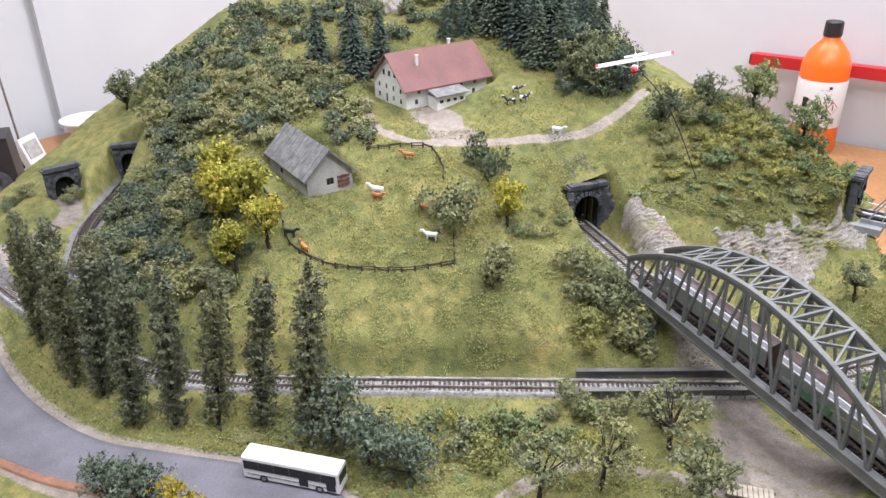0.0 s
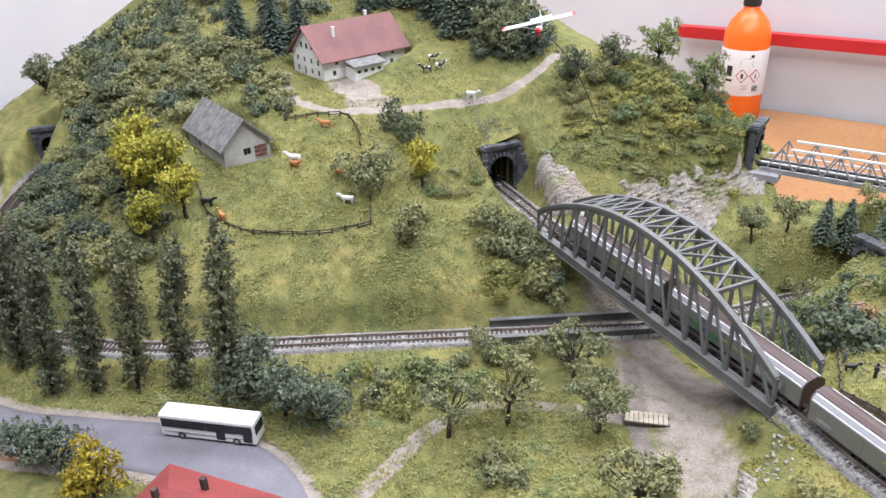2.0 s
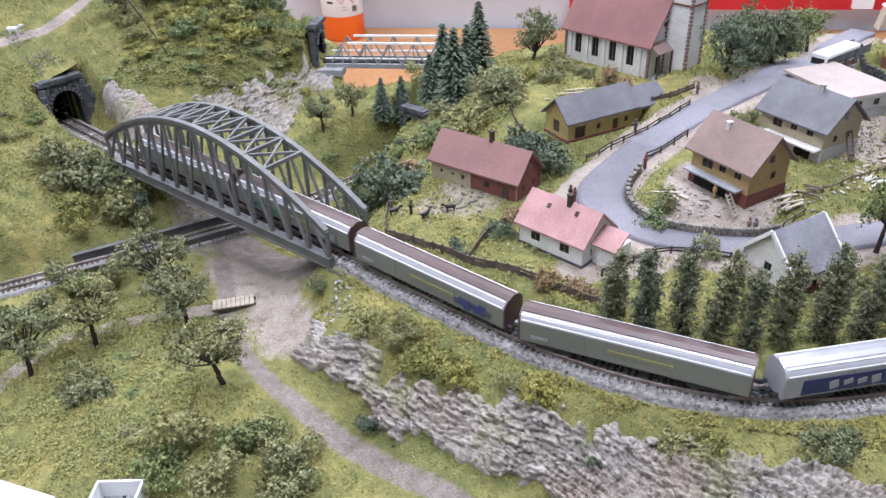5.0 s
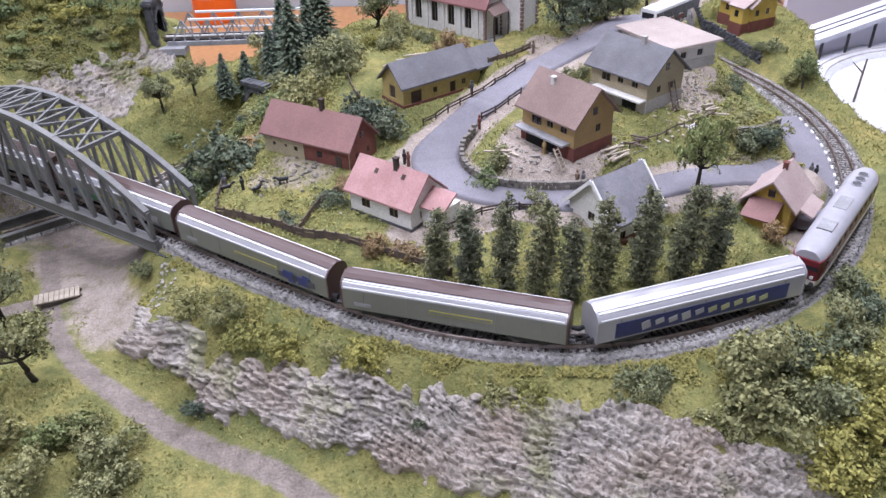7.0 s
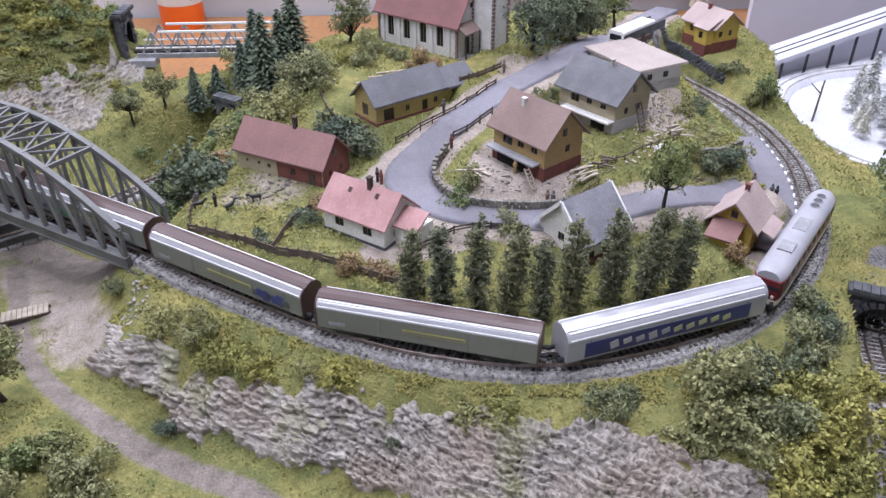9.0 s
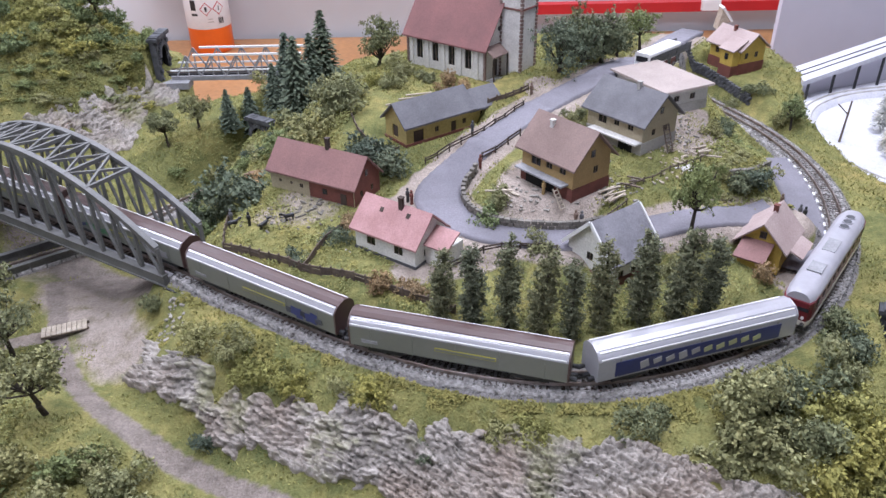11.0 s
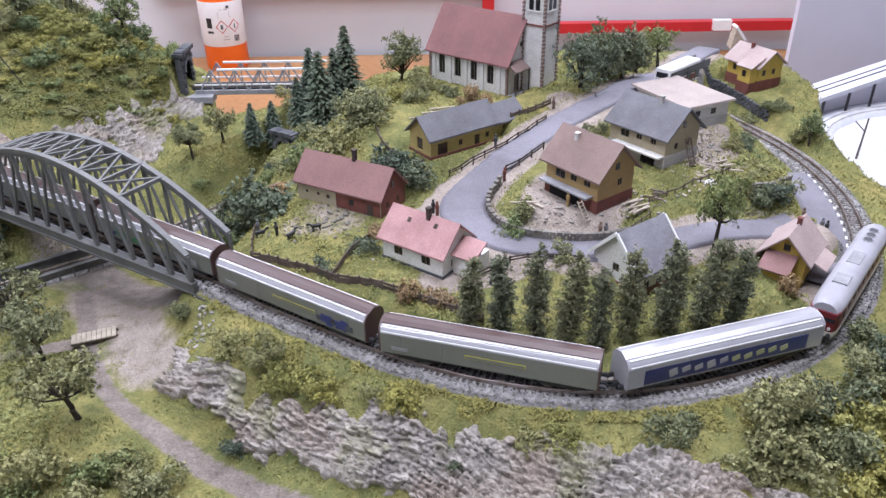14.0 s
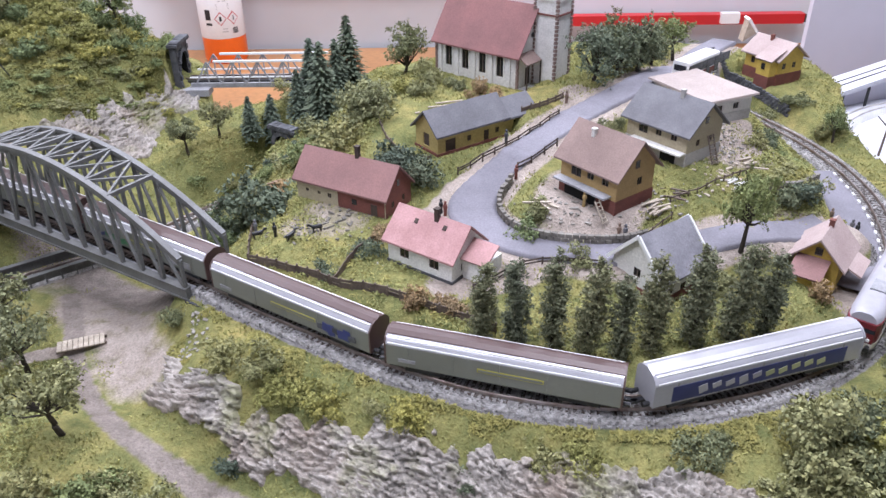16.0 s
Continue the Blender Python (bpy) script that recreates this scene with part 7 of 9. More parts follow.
def bush(x, y, r, kind, tall=1.0, z=None):
    me = BUSH[kind][int(rng.integers(0, 3))]
    ob = new("bush", me)
    k = r / 0.015
    zz = ground_z(x, y) - 0.002 if z is None else z
    ob.matrix_world = pose(x, y, zz, 0, 0, float(rng.random() * 360)) @ Matrix.Diagonal((k, k * (0.85 + 0.3 * rng.random()), k * tall, 1))
    tagged(ob, WORDS[kind] + " flocked bush growing on the grassy slope", "bush", "bushes of the landscape")
    return ob


def tree_kind(name, label, h, trunk_r, crown_r, material, clumps, count, leaf=0.0018, lift=0.45, spread=0.7, group="trees", puff=0.24):
    """Trunk with forking limbs and a crown of many leaf clumps round the limb ends."""
    ob = thing(name, pose(0, 0, 0), label, "tree", group)
    s = Solid()
    lean = rng.normal(size=2) * h * 0.04
    fork = Vector((lean[0], lean[1], h * lift))
    s.tube((0, 0, -0.003), fork * 0.5 + Vector((rng.normal() * 0.0008, 0, 0)), trunk_r * 1.25, trunk_r * 0.95, 8)
    s.tube(fork * 0.5, fork, trunk_r * 0.95, trunk_r * 0.75, 8)
    cs, rs = [], []
    for i in range(clumps):
        a = 2 * math.pi * (i / clumps * 2.4) + rng.random()
        rr = crown_r * spread * (0.25 + 0.75 * rng.random())
        p = Vector((lean[0] + rr * math.cos(a), lean[1] + rr * math.sin(a), h * (lift + 0.10 + (0.88 - lift) * rng.random() * (1 - 0.35 * rr / crown_r))))
        knee = fork.lerp(p, 0.5) + Vector((rng.normal(), rng.normal(), rng.normal())) * 0.0012
        s.tube(fork, knee, trunk_r * 0.5, trunk_r * 0.34, 6, False)
        s.tube(knee, p, trunk_r * 0.34, trunk_r * 0.16, 5, False)
        cs.append(p)
        rs.append(crown_r * puff * (1 + 0.8 * rng.random()))
    part("trunk", s, "trunk", ob, "dark brown trunk with limbs", True)
    part("crown", leaf_mesh("crown", cs, rs, count, leaf, material, 0.8, 0.3, 0.7), None, ob)
    return ob


def tall_poplar_kind(h, r, count, label):
    """A full, blunt column of foliage down to a short bare foot."""
    ob = thing("poplar", pose(0, 0, 0), label, "tree", "poplars")
    part("trunk", Solid().tube((0, 0, -0.003), (0, 0, h * 0.9), 0.0022, 0.0006, 7), "trunk", ob)
    n = 26
    cs, rs = [], []
    for i in range(n):
        k = i / (n - 1)
        env = r * (0.72 + 0.36 * math.sin(math.pi * min(1, k * 0.85 + 0.12))) * (1 - 0.40 * max(0, k - 0.9) / 0.1)
        for j in range(3):
            a = rng.random() * 6.28
            cs.append((math.cos(a) * env * 0.42, math.sin(a) * env * 0.42, h * (0.05 + 0.91 * k) + rng.normal() * 0.0015))
            rs.append(env * (0.46 + 0.20 * rng.random()))
    part("crown", leaf_mesh("crown", cs, rs, count, 0.00125, "leaf_poplar", 1.1, 0.35, 0.5), None, ob)
    return ob


def fir_kind(h, r, tiers, label):
    ob = thing("fir_tree", pose(0, 0, 0), label, "tree", "dark fir trees")
    part("trunk", Solid().tube((0, 0, -0.003), (0, 0, h * 0.97), 0.0016, 0.0003, 7), "trunk", ob)
    v = []
    for t in range(tiers):
        k = t / (tiers - 1)
        z, reach = h * (0.10 + 0.87 * k), r * (1 - k) ** 0.85 + 0.0012
        n = max(6, int(17 * (1 - k) + 6))
        for i in range(n):
            a = 6.283 * (i + rng.random() * 0.7) / n
            ln = reach * (0.75 + 0.4 * rng.random())
            for sub in range(5):
                f = 0.25 + 0.75 * sub / 4
                da = (rng.random() - 0.5) * 0.5
                px, py = math.cos(a + da * 0.4) * ln * f, math.sin(a + da * 0.4) * ln * f
                pz = z - ln * f * (0.30 + 0.2 * rng.random()) + rng.normal() * 0.0006
                wd, lg = 0.0017 * (1.25 - 0.5 * f), 0.0044
                d = np.array([math.cos(a + da), math.sin(a + da), -0.25])
                sd = np.array([-math.sin(a + da), math.cos(a + da), (rng.random() - 0.5) * 0.9])
                c = np.array([px, py, pz])
                v += [c - d * lg * 0.5, c - sd * wd, c + d * lg * 0.6, c + sd * wd]
    part("needles", raw_mesh("needles", np.array(v), np.arange(len(v)).reshape(-1, 4), "leaf_fir"), None, ob)
    return ob


TALL = [tall_poplar_kind(0.145, 0.0128, 8600, "tall dark green flocked poplar in a row beside the track") for _ in range(3)]
FIRS = [fir_kind(0.055, 0.0150, 19, "dark green needle fir in a small wood") for _ in range(2)] + [fir_kind(0.040, 0.0125, 15, "dark green needle fir in a small wood")]
FRUIT = [tree_kind("fruit_tree", "small gnarled fruit tree with olive leaves", 0.055, 0.0017, 0.0235, "leaf_olive", 24, 2900, 0.0012, 0.35, 0.92, puff=0.17) for _ in range(2)]
ROUND = [tree_kind("broadleaf_tree", "round dark green broadleaf tree", 0.048, 0.0017, 0.023, "leaf_dark", 20, 3200, 0.0012, 0.14, puff=0.23) for _ in range(2)]
FRESH = [tree_kind("broadleaf_tree", "fresh green broadleaf tree with a bare dark trunk", 0.052, 0.0018, 0.024, "leaf_fresh", 20, 2600, 0.0012, 0.36, puff=0.21)]
GOLD = [tree_kind("golden_tree", "tree with golden yellow leaves on the meadow", 0.050, 0.0017, 0.021, "leaf_gold", 20, 2300, 0.0014, 0.34, puff=0.21) for _ in range(2)]
GLOW = [tree_kind("golden_tree", "low tree with orange-yellow leaves beside the main road", 0.040, 0.0016, 0.022, "leaf_glow", 18, 2200, 0.0014, 0.18, puff=0.22)]
BLUE = [tree_kind("broadleaf_tree", "grey-green spreading broadleaf tree", 0.046, 0.0018, 0.027, "leaf_blue", 22, 3000, 0.0012, 0.12, 0.80, puff=0.25) for _ in range(2)]
USED = set()


def plant(kinds, x, y, k=1.0, i=None, z=None, tilt=0.0, wide=1.0):
    src = kinds[int(rng.integers(0, len(kinds)))] if i is None else kinds[i % len(kinds)]
    zz = ground_z(x, y) if z is None else z
    m = pose(x, y, zz, tilt * float(rng.normal()), tilt * float(rng.normal()), float(rng.random() * 360)) @ Matrix.Diagonal((k * wide, k * wide, k, 1))
    if src.name not in USED:
        USED.add(src.name)
        src.matrix_world = m
        return src
    ob = copy_thing(src, Matrix())
    ob.matrix_basis = m
    return ob


# poplars by the village curve and beside the lower track
for i, (x, y) in enumerate([(0.011, 0.396), (0.031, 0.391), (0.051, 0.388), (0.069, 0.384), (0.089, 0.383), (0.108, 0.389), (0.133, 0.393), (0.155, 0.395), (0.176, 0.399)]):
    plant(TALL, x, y, (0.90, 0.98, 1.02, 1.05, 0.90, 1.02, 1.08, 1.10, 0.95)[i] * 0.44, i, tilt=3, wide=1.48)
for i, (x, y, k) in enumerate([(-0.562, 0.332, 2.36), (-0.594, 0.314, 2.10), (-0.621, 0.293, 2.18), (-0.651, 0.274, 2.18), (-0.683, 0.256, 2.15), (-0.715, 0.275, 1.95), (-0.737, 0.262, 1.95), (-0.758, 0.272, 2.0),
                               (-0.775, 0.258, 1.9), (-0.80, 0.265, 1.95), (-0.825, 0.275, 1.9), (-0.85, 0.268, 1.9), (-0.875, 0.28, 1.8)]):
    ob = plant(TALL, x, y, k * (0.455 if i < 5 else 0.49), i, tilt=1.5)
    foot = Matrix.Translation((x, y, ground_z(x, y)))
    ob.matrix_basis = foot @ Matrix.Rotation(radians(6.5 if i < 5 else 4.5), 4, Vector((-0.61, 0.79, 0))) @ foot.inverted() @ ob.matrix_basis

# firs
for i, (x, y, k) in enumerate([(-0.134, 0.743, 1.15), (-0.111, 0.747, 1.0), (-0.101, 0.765, 1.25), (-0.118, 0.700, 1.25), (-0.145, 0.724, 0.85), (-0.182, 0.765, 0.85), (-0.199, 0.745, 0.75)]):
    plant(FIRS, x, y, k, i % 2)
for i in range(26):
    a = i * 2.399
    x, y = -0.700 + 0.0150 * math.sqrt(i) * math.cos(a) * 1.2, 0.905 + 0.0150 * math.sqrt(i) * math.sin(a) * 0.7
    plant(FIRS, x, y, 1.15 + 0.35 * float(rng.random()), i % 2)
for x, y, k in ((-0.905, 0.70, 1.25), (-0.865, 0.725, 1.35), (-0.845, 0.705, 1.2), (-0.88, 0.735, 1.4), (-0.835, 0.74, 1.25), (-0.80, 0.83, 1.0), (-0.785, 0.85, 1.1), (-0.81, 0.86, 1.1)):
    plant(FIRS, x, y, k)
for x, y, k in ((-0.668, 0.842, 1.3), (-0.640, 0.850, 1.35), (-0.625, 0.868, 1.25), (-0.655, 0.866, 1.35), (-0.612, 0.845, 0.85)):
    plant(FIRS, x, y, k)

# single trees
for x, y, k in ((-0.715, 0.398, 1.05), (-0.705, 0.430, 1.05), (-0.745, 0.445, 1.25), (-0.76, 0.425, 1.3), (-0.795, 0.455, 1.35), (-0.775, 0.44, 1.2)):
    plant(GOLD, x, y, k)
plant(GOLD, -0.547, 0.594, 1.0, 0)
plant(GLOW, -0.551, 0.205, 1.12)
for x, y, k, kinds in ((-0.227, 0.359, 1.0, FRUIT), (-0.322, 0.473, 1.0, FRUIT), (-0.345, 0.407, 1.0, FRUIT), (-0.284, 0.430, 1.0, FRUIT), (-0.375, 0.374, 0.95, FRUIT), (-0.255, 0.718, 0.72, FRUIT), (-0.230, 0.740, 0.72, FRUIT),
                       (-0.047, 0.768, 1.05, ROUND), (0.124, 0.690, 1.05, BLUE), (0.166, 0.712, 1.12, ROUND), (0.148, 0.738, 1.1, ROUND), (0.146, 0.708, 0.95, BLUE), (0.192, 0.765, 0.9, ROUND), (0.235, 0.840, 0.95, FRESH), (-0.605, 0.832, 1.35, ROUND), (-0.578, 0.815, 1.25, ROUND), (-0.577, 0.852, 1.4, ROUND), (-0.553, 0.838, 1.15, BLUE), (-0.622, 0.850, 1.3, BLUE), (-1.158, 0.570, 1.15, ROUND),
                       (-0.415, 0.872, 1.15, FRESH), (-0.353, 0.845, 1.05, FRESH), (-0.483, 0.790, 1.05, ROUND), (-0.450, 0.835, 0.95, ROUND), (0.346, 0.452, 1.65, FRESH),
                       (-0.536, 0.340, 1.25, BLUE), (-0.500, 0.336, 1.2, BLUE), (-0.468, 0.346, 1.05, BLUE), (-0.598, 0.209, 0.95, BLUE), (-0.624, 0.200, 0.85, BLUE), (0.352, 0.700, 0.62, FRESH), (-0.96, 0.53, 0.75, ROUND), (-1.02, 0.57, 0.7, ROUND)):
    plant(kinds, x, y, k)

plant(FRESH, 0.184, 0.468, 1.22, 0, wide=0.66)

# village and lineside bushes
for x, y, r, kind in ((-0.086, 0.683, 0.019, "olive"), (-0.075, 0.648, 0.020, "olive"), (-0.030, 0.567, 0.018, "blue"), (-0.048, 0.580, 0.017, "blue"), (-0.150, 0.578, 0.026, "blue"), (-0.176, 0.566, 0.018, "blue"), (-0.180, 0.550, 0.013, "fresh"),
                      (-0.146, 0.603, 0.011, "brown"), (-0.064, 0.664, 0.014, "olive"), (-0.02, 0.712, 0.013, "olive"), (0.052, 0.513, 0.011, "olive"), (0.051, 0.494, 0.010, "fresh"),
                      (0.255, 0.545, 0.013, "blue"), (0.24, 0.535, 0.013, "dark"), (0.225, 0.545, 0.010, "olive"), (0.27, 0.555, 0.010, "olive"), (0.252, 0.612, 0.009, "blue"), (0.262, 0.63, 0.009, "dark"), (0.235, 0.60, 0.008, "olive"),
                      (-0.088, 0.466, 0.008, "blue"), (-0.064, 0.480, 0.009, "blue"), (-0.024, 0.424, 0.010, "brown"), (-0.006, 0.421, 0.009, "brown"), (0.012, 0.416, 0.008, "olive"), (-0.050, 0.500, 0.009, "brown"), (0.226, 0.440, 0.009, "brown"),
                      (0.0, 0.690, 0.010, "olive"), (0.02, 0.675, 0.010, "brown"), (0.035, 0.664, 0.009, "brown"), (-0.03, 0.69, 0.011, "olive"), (-0.045, 0.70, 0.010, "yellow"), (0.118, 0.598, 0.008, "olive"), (0.125, 0.612, 0.008, "dark"),
                      (-0.143, 0.398, 0.012, "olive"), (-0.120, 0.385, 0.010, "olive"), (-0.107, 0.374, 0.011, "yellow"), (-0.090, 0.369, 0.011, "yellow"), (-0.075, 0.362, 0.010, "yellow"), (-0.030, 0.345, 0.011, "yellow"), (-0.045, 0.348, 0.008, "olive"),
                      (0.037, 0.322, 0.012, "olive"), (0.060, 0.318, 0.010, "yellow"), (0.117, 0.316, 0.013, "dark"), (-0.130, 0.346, 0.009, "blue"), (-0.186, 0.452, 0.010, "dark"), (0.0, 0.318, 0.007, "blue"),
                      (0.165, 0.312, 0.0195, "olive"), (0.185, 0.325, 0.0183, "olive"), (0.20, 0.308, 0.0195, "dark"), (0.180, 0.295, 0.0195, "olive"), (0.21, 0.335, 0.0171, "dark"), (0.225, 0.318, 0.0171, "yellow"), (0.215, 0.29, 0.0183, "yellow"),
                      (0.24, 0.30, 0.0183, "yellow"), (0.235, 0.345, 0.013, "olive"), (0.255, 0.365, 0.013, "blue"), (0.258, 0.392, 0.013, "dark"), (0.155, 0.29, 0.012, "olive"), (0.24, 0.275, 0.0183, "yellow"), (0.20, 0.27, 0.0171, "yellow"), (0.265, 0.33, 0.012, "yellow"),
                      (-0.229, 0.315, 0.016, "olive"), (-0.205, 0.318, 0.014, "fresh"), (-0.190, 0.322, 0.012, "olive"), (-0.169, 0.318, 0.014, "olive"), (-0.24, 0.298, 0.015, "fresh"), (-0.205, 0.295, 0.016, "olive"), (-0.165, 0.295, 0.014, "olive"),
                      (-0.410, 0.570, 0.024, "olive"), (-0.425, 0.592, 0.023, "dark"), (-0.437, 0.555, 0.018, "yellow"), (-0.456, 0.575, 0.020, "olive"), (-0.445, 0.612, 0.019, "dark"), (-0.398, 0.588, 0.018, "blue"), (-0.468, 0.602, 0.017, "olive"), (-0.388, 0.560, 0.015, "olive"), (-0.430, 0.538, 0.014, "yellow"),
                      (-0.475, 0.775, 0.013, "olive"), (-0.46, 0.76, 0.010, "olive"), (-0.40, 0.47, 0.015, "olive"), (-0.37, 0.485, 0.016, "olive"), (-0.345, 0.495, 0.013, "olive"),
                      (-0.43, 0.43, 0.016, "fresh"), (-0.45, 0.40, 0.016, "olive"), (-0.43, 0.39, 0.015, "yellow"), (-0.39, 0.47, 0.014, "fresh"), (-0.33, 0.36, 0.013, "olive"), (-0.31, 0.345, 0.012, "olive"), (-0.535, 0.335, 0.012, "olive"), (-0.545, 0.345, 0.011, "fresh"),
                      (-0.17, 0.62, 0.014, "olive"), (-0.19, 0.60, 0.013, "fresh"), (-0.205, 0.63, 0.011, "olive"), (-0.125, 0.632, 0.017, "fresh"), (-0.10, 0.628, 0.018, "olive"), (0.348, 0.715, 0.013, "olive"), (0.34, 0.76, 0.010, "dark"),
                      (-0.125, 0.665, 0.016, "olive"), (-0.21, 0.705, 0.010, "olive"), (-0.195, 0.725, 0.012, "olive"), (-0.15, 0.775, 0.012, "dark"), (-0.17, 0.785, 0.012, "olive"), (0.32, 0.77, 0.010, "olive"), (0.075, 0.455, 0.008, "olive"), (0.17, 0.44, 0.010, "olive")):
    bush(x, y, r, kind)
for x, y, r, kind, tall in ((-0.597, 0.562, 0.024, "olive", 1.15), (-0.521, 0.524, 0.021, "olive", 1.15), (-0.607, 0.643, 0.021, "dark", 1.5)):
    bush(x, y, r, kind, tall)


def thicket(poly, count, kinds, rmin, rmax, gap=0.75, tall=0.9, far=False):
    """Bushes scattered over a stretch of hillside, none on top of another."""
    xs, ys = [p[0] for p in poly], [p[1] for p in poly]
    made, tries = [], 0
    while len(made) < count and tries < count * 30:
        tries += 1
        x, y = float(rng.uniform(min(xs), max(xs))), float(rng.uniform(min(ys), max(ys)))
        r = float(rng.uniform(rmin, rmax))
        if not inside(np.array([x]), np.array([y]), poly)[0] or np.hypot(cut_line[:, 0] - x, cut_line[:, 1] - y).min() < 0.024 or any((x - a) ** 2 + (y - b) ** 2 < (gap * (r + c)) ** 2 for a, b, c in made):
            continue
        made.append((x, y, r))
        (far_bush if far else bush)(x, y, r, kinds[int(rng.integers(0, len(kinds)))], tall)


thicket([(-0.74, 0.36), (-0.72, 0.40), (-0.80, 0.47), (-0.86, 0.50), (-0.98, 0.46), (-0.93, 0.40), (-0.90, 0.37), (-0.80, 0.34)], 46, ("dark", "olive", "dark", "blue"), 0.013, 0.019, 0.62)
thicket([(-0.83, 0.53), (-0.84, 0.62), (-0.80, 0.65), (-0.86, 0.70), (-0.98, 0.66), (-1.06, 0.56), (-1.02, 0.50), (-0.92, 0.48)], 62, ("dark", "olive", "dark", "blue", "olive"), 0.013, 0.020, 0.60, far=True)
thicket([(-0.80, 0.60), (-0.79, 0.65), (-0.74, 0.60), (-0.76, 0.58)], 10, ("olive", "dark", "blue"), 0.012, 0.016, 0.6, far=True)
thicket([(-1.06, 0.60), (-0.98, 0.70), (-0.98, 0.84), (-1.08, 0.80)], 22, ("dark", "olive", "dark", "blue"), 0.014, 0.020, 0.62, far=True)
thicket([(-0.84, 0.78), (-0.80, 0.90), (-0.92, 0.95), (-0.98, 0.84), (-0.92, 0.78)], 24, ("olive", "dark", "blue"), 0.014, 0.019, 0.62, far=True)
thicket([(-0.96, 0.86), (-0.80, 0.92), (-0.82, 1.02), (-1.0, 1.0)], 20, ("olive", "dark", "blue", "fresh"), 0.015, 0.021, 0.66, far=True)
thicket([(-0.62, 0.80), (-0.56, 0.82), (-0.56, 0.90), (-0.62, 0.90)], 16, ("olive", "dark", "blue"), 0.013, 0.020, 0.6)
thicket([(-0.48, 0.82), (-0.40, 0.77), (-0.33, 0.82), (-0.34, 0.90), (-0.46, 0.92)], 34, ("olive", "yellow", "fresh", "yellow"), 0.011, 0.017, 0.65)
thicket([(-0.40, 0.79), (-0.33, 0.80), (-0.31, 0.83), (-0.35, 0.86), (-0.41, 0.85)], 16, ("olive", "yellow", "yellow", "fresh"), 0.009, 0.014, 0.7, 0.8)
thicket([(-0.58, 0.60), (-0.53, 0.66), (-0.50, 0.64), (-0.53, 0.59)], 8, ("fresh", "olive"), 0.007, 0.010, 0.7)
thicket([(-0.50, 0.36), (-0.42, 0.40), (-0.36, 0.46), (-0.44, 0.44), (-0.52, 0.385)], 12, ("olive", "yellow", "fresh"), 0.010, 0.014, 0.65)
thicket([(-0.36, 0.80), (-0.300, 0.800), (-0.296, 0.885), (-0.36, 0.88)], 14, ("yellow", "olive", "yellow", "fresh"), 0.009, 0.013, 0.62)
thicket([(-0.24, 0.62), (-0.17, 0.60), (-0.15, 0.66), (-0.20, 0.70), (-0.26, 0.69)], 14, ("fresh", "olive", "blue"), 0.006, 0.011, 0.8)
thicket([(-1.16, 0.59), (-1.16, 0.66), (-1.13, 0.80), (-1.07, 0.80), (-1.06, 0.66), (-1.09, 0.58)], 30, ("dark", "olive", "dark", "blue"), 0.016, 0.023, 0.62, 1.15, far=True)
thicket([(-1.14, 0.40), (-1.08, 0.46), (-1.05, 0.42), (-1.10, 0.36)], 5, ("olive", "dark"), 0.010, 0.014, 0.7)
for poly, count, kinds, big in (([(-0.470, 0.710), (-0.40, 0.722), (-0.30, 0.785), (-0.300, 0.83), (-0.35, 0.86), (-0.46, 0.78)], 80, ("fresh", "olive", "yellow", "fresh"), 0.011), ([(-0.22, 0.60), (-0.09, 0.61), (-0.05, 0.69), (-0.06, 0.77), (-0.16, 0.79), (-0.25, 0.72)], 40, ("fresh", "olive", "blue"), 0.010),
                                ([(-0.64, 0.27), (-0.46, 0.31), (-0.42, 0.36), (-0.46, 0.40), (-0.56, 0.36)], 24, ("fresh", "olive"), 0.009), ([(-0.36, 0.30), (-0.25, 0.31), (-0.26, 0.40), (-0.34, 0.39)], 20, ("fresh", "olive"), 0.008), ([(0.20, 0.50), (0.27, 0.53), (0.29, 0.62), (0.25, 0.62), (0.23, 0.56)], 16, ("olive", "fresh"), 0.008)):
    thicket(poly, count, kinds, 0.005, big, 0.7, 0.5, far=True)
far_thicket()


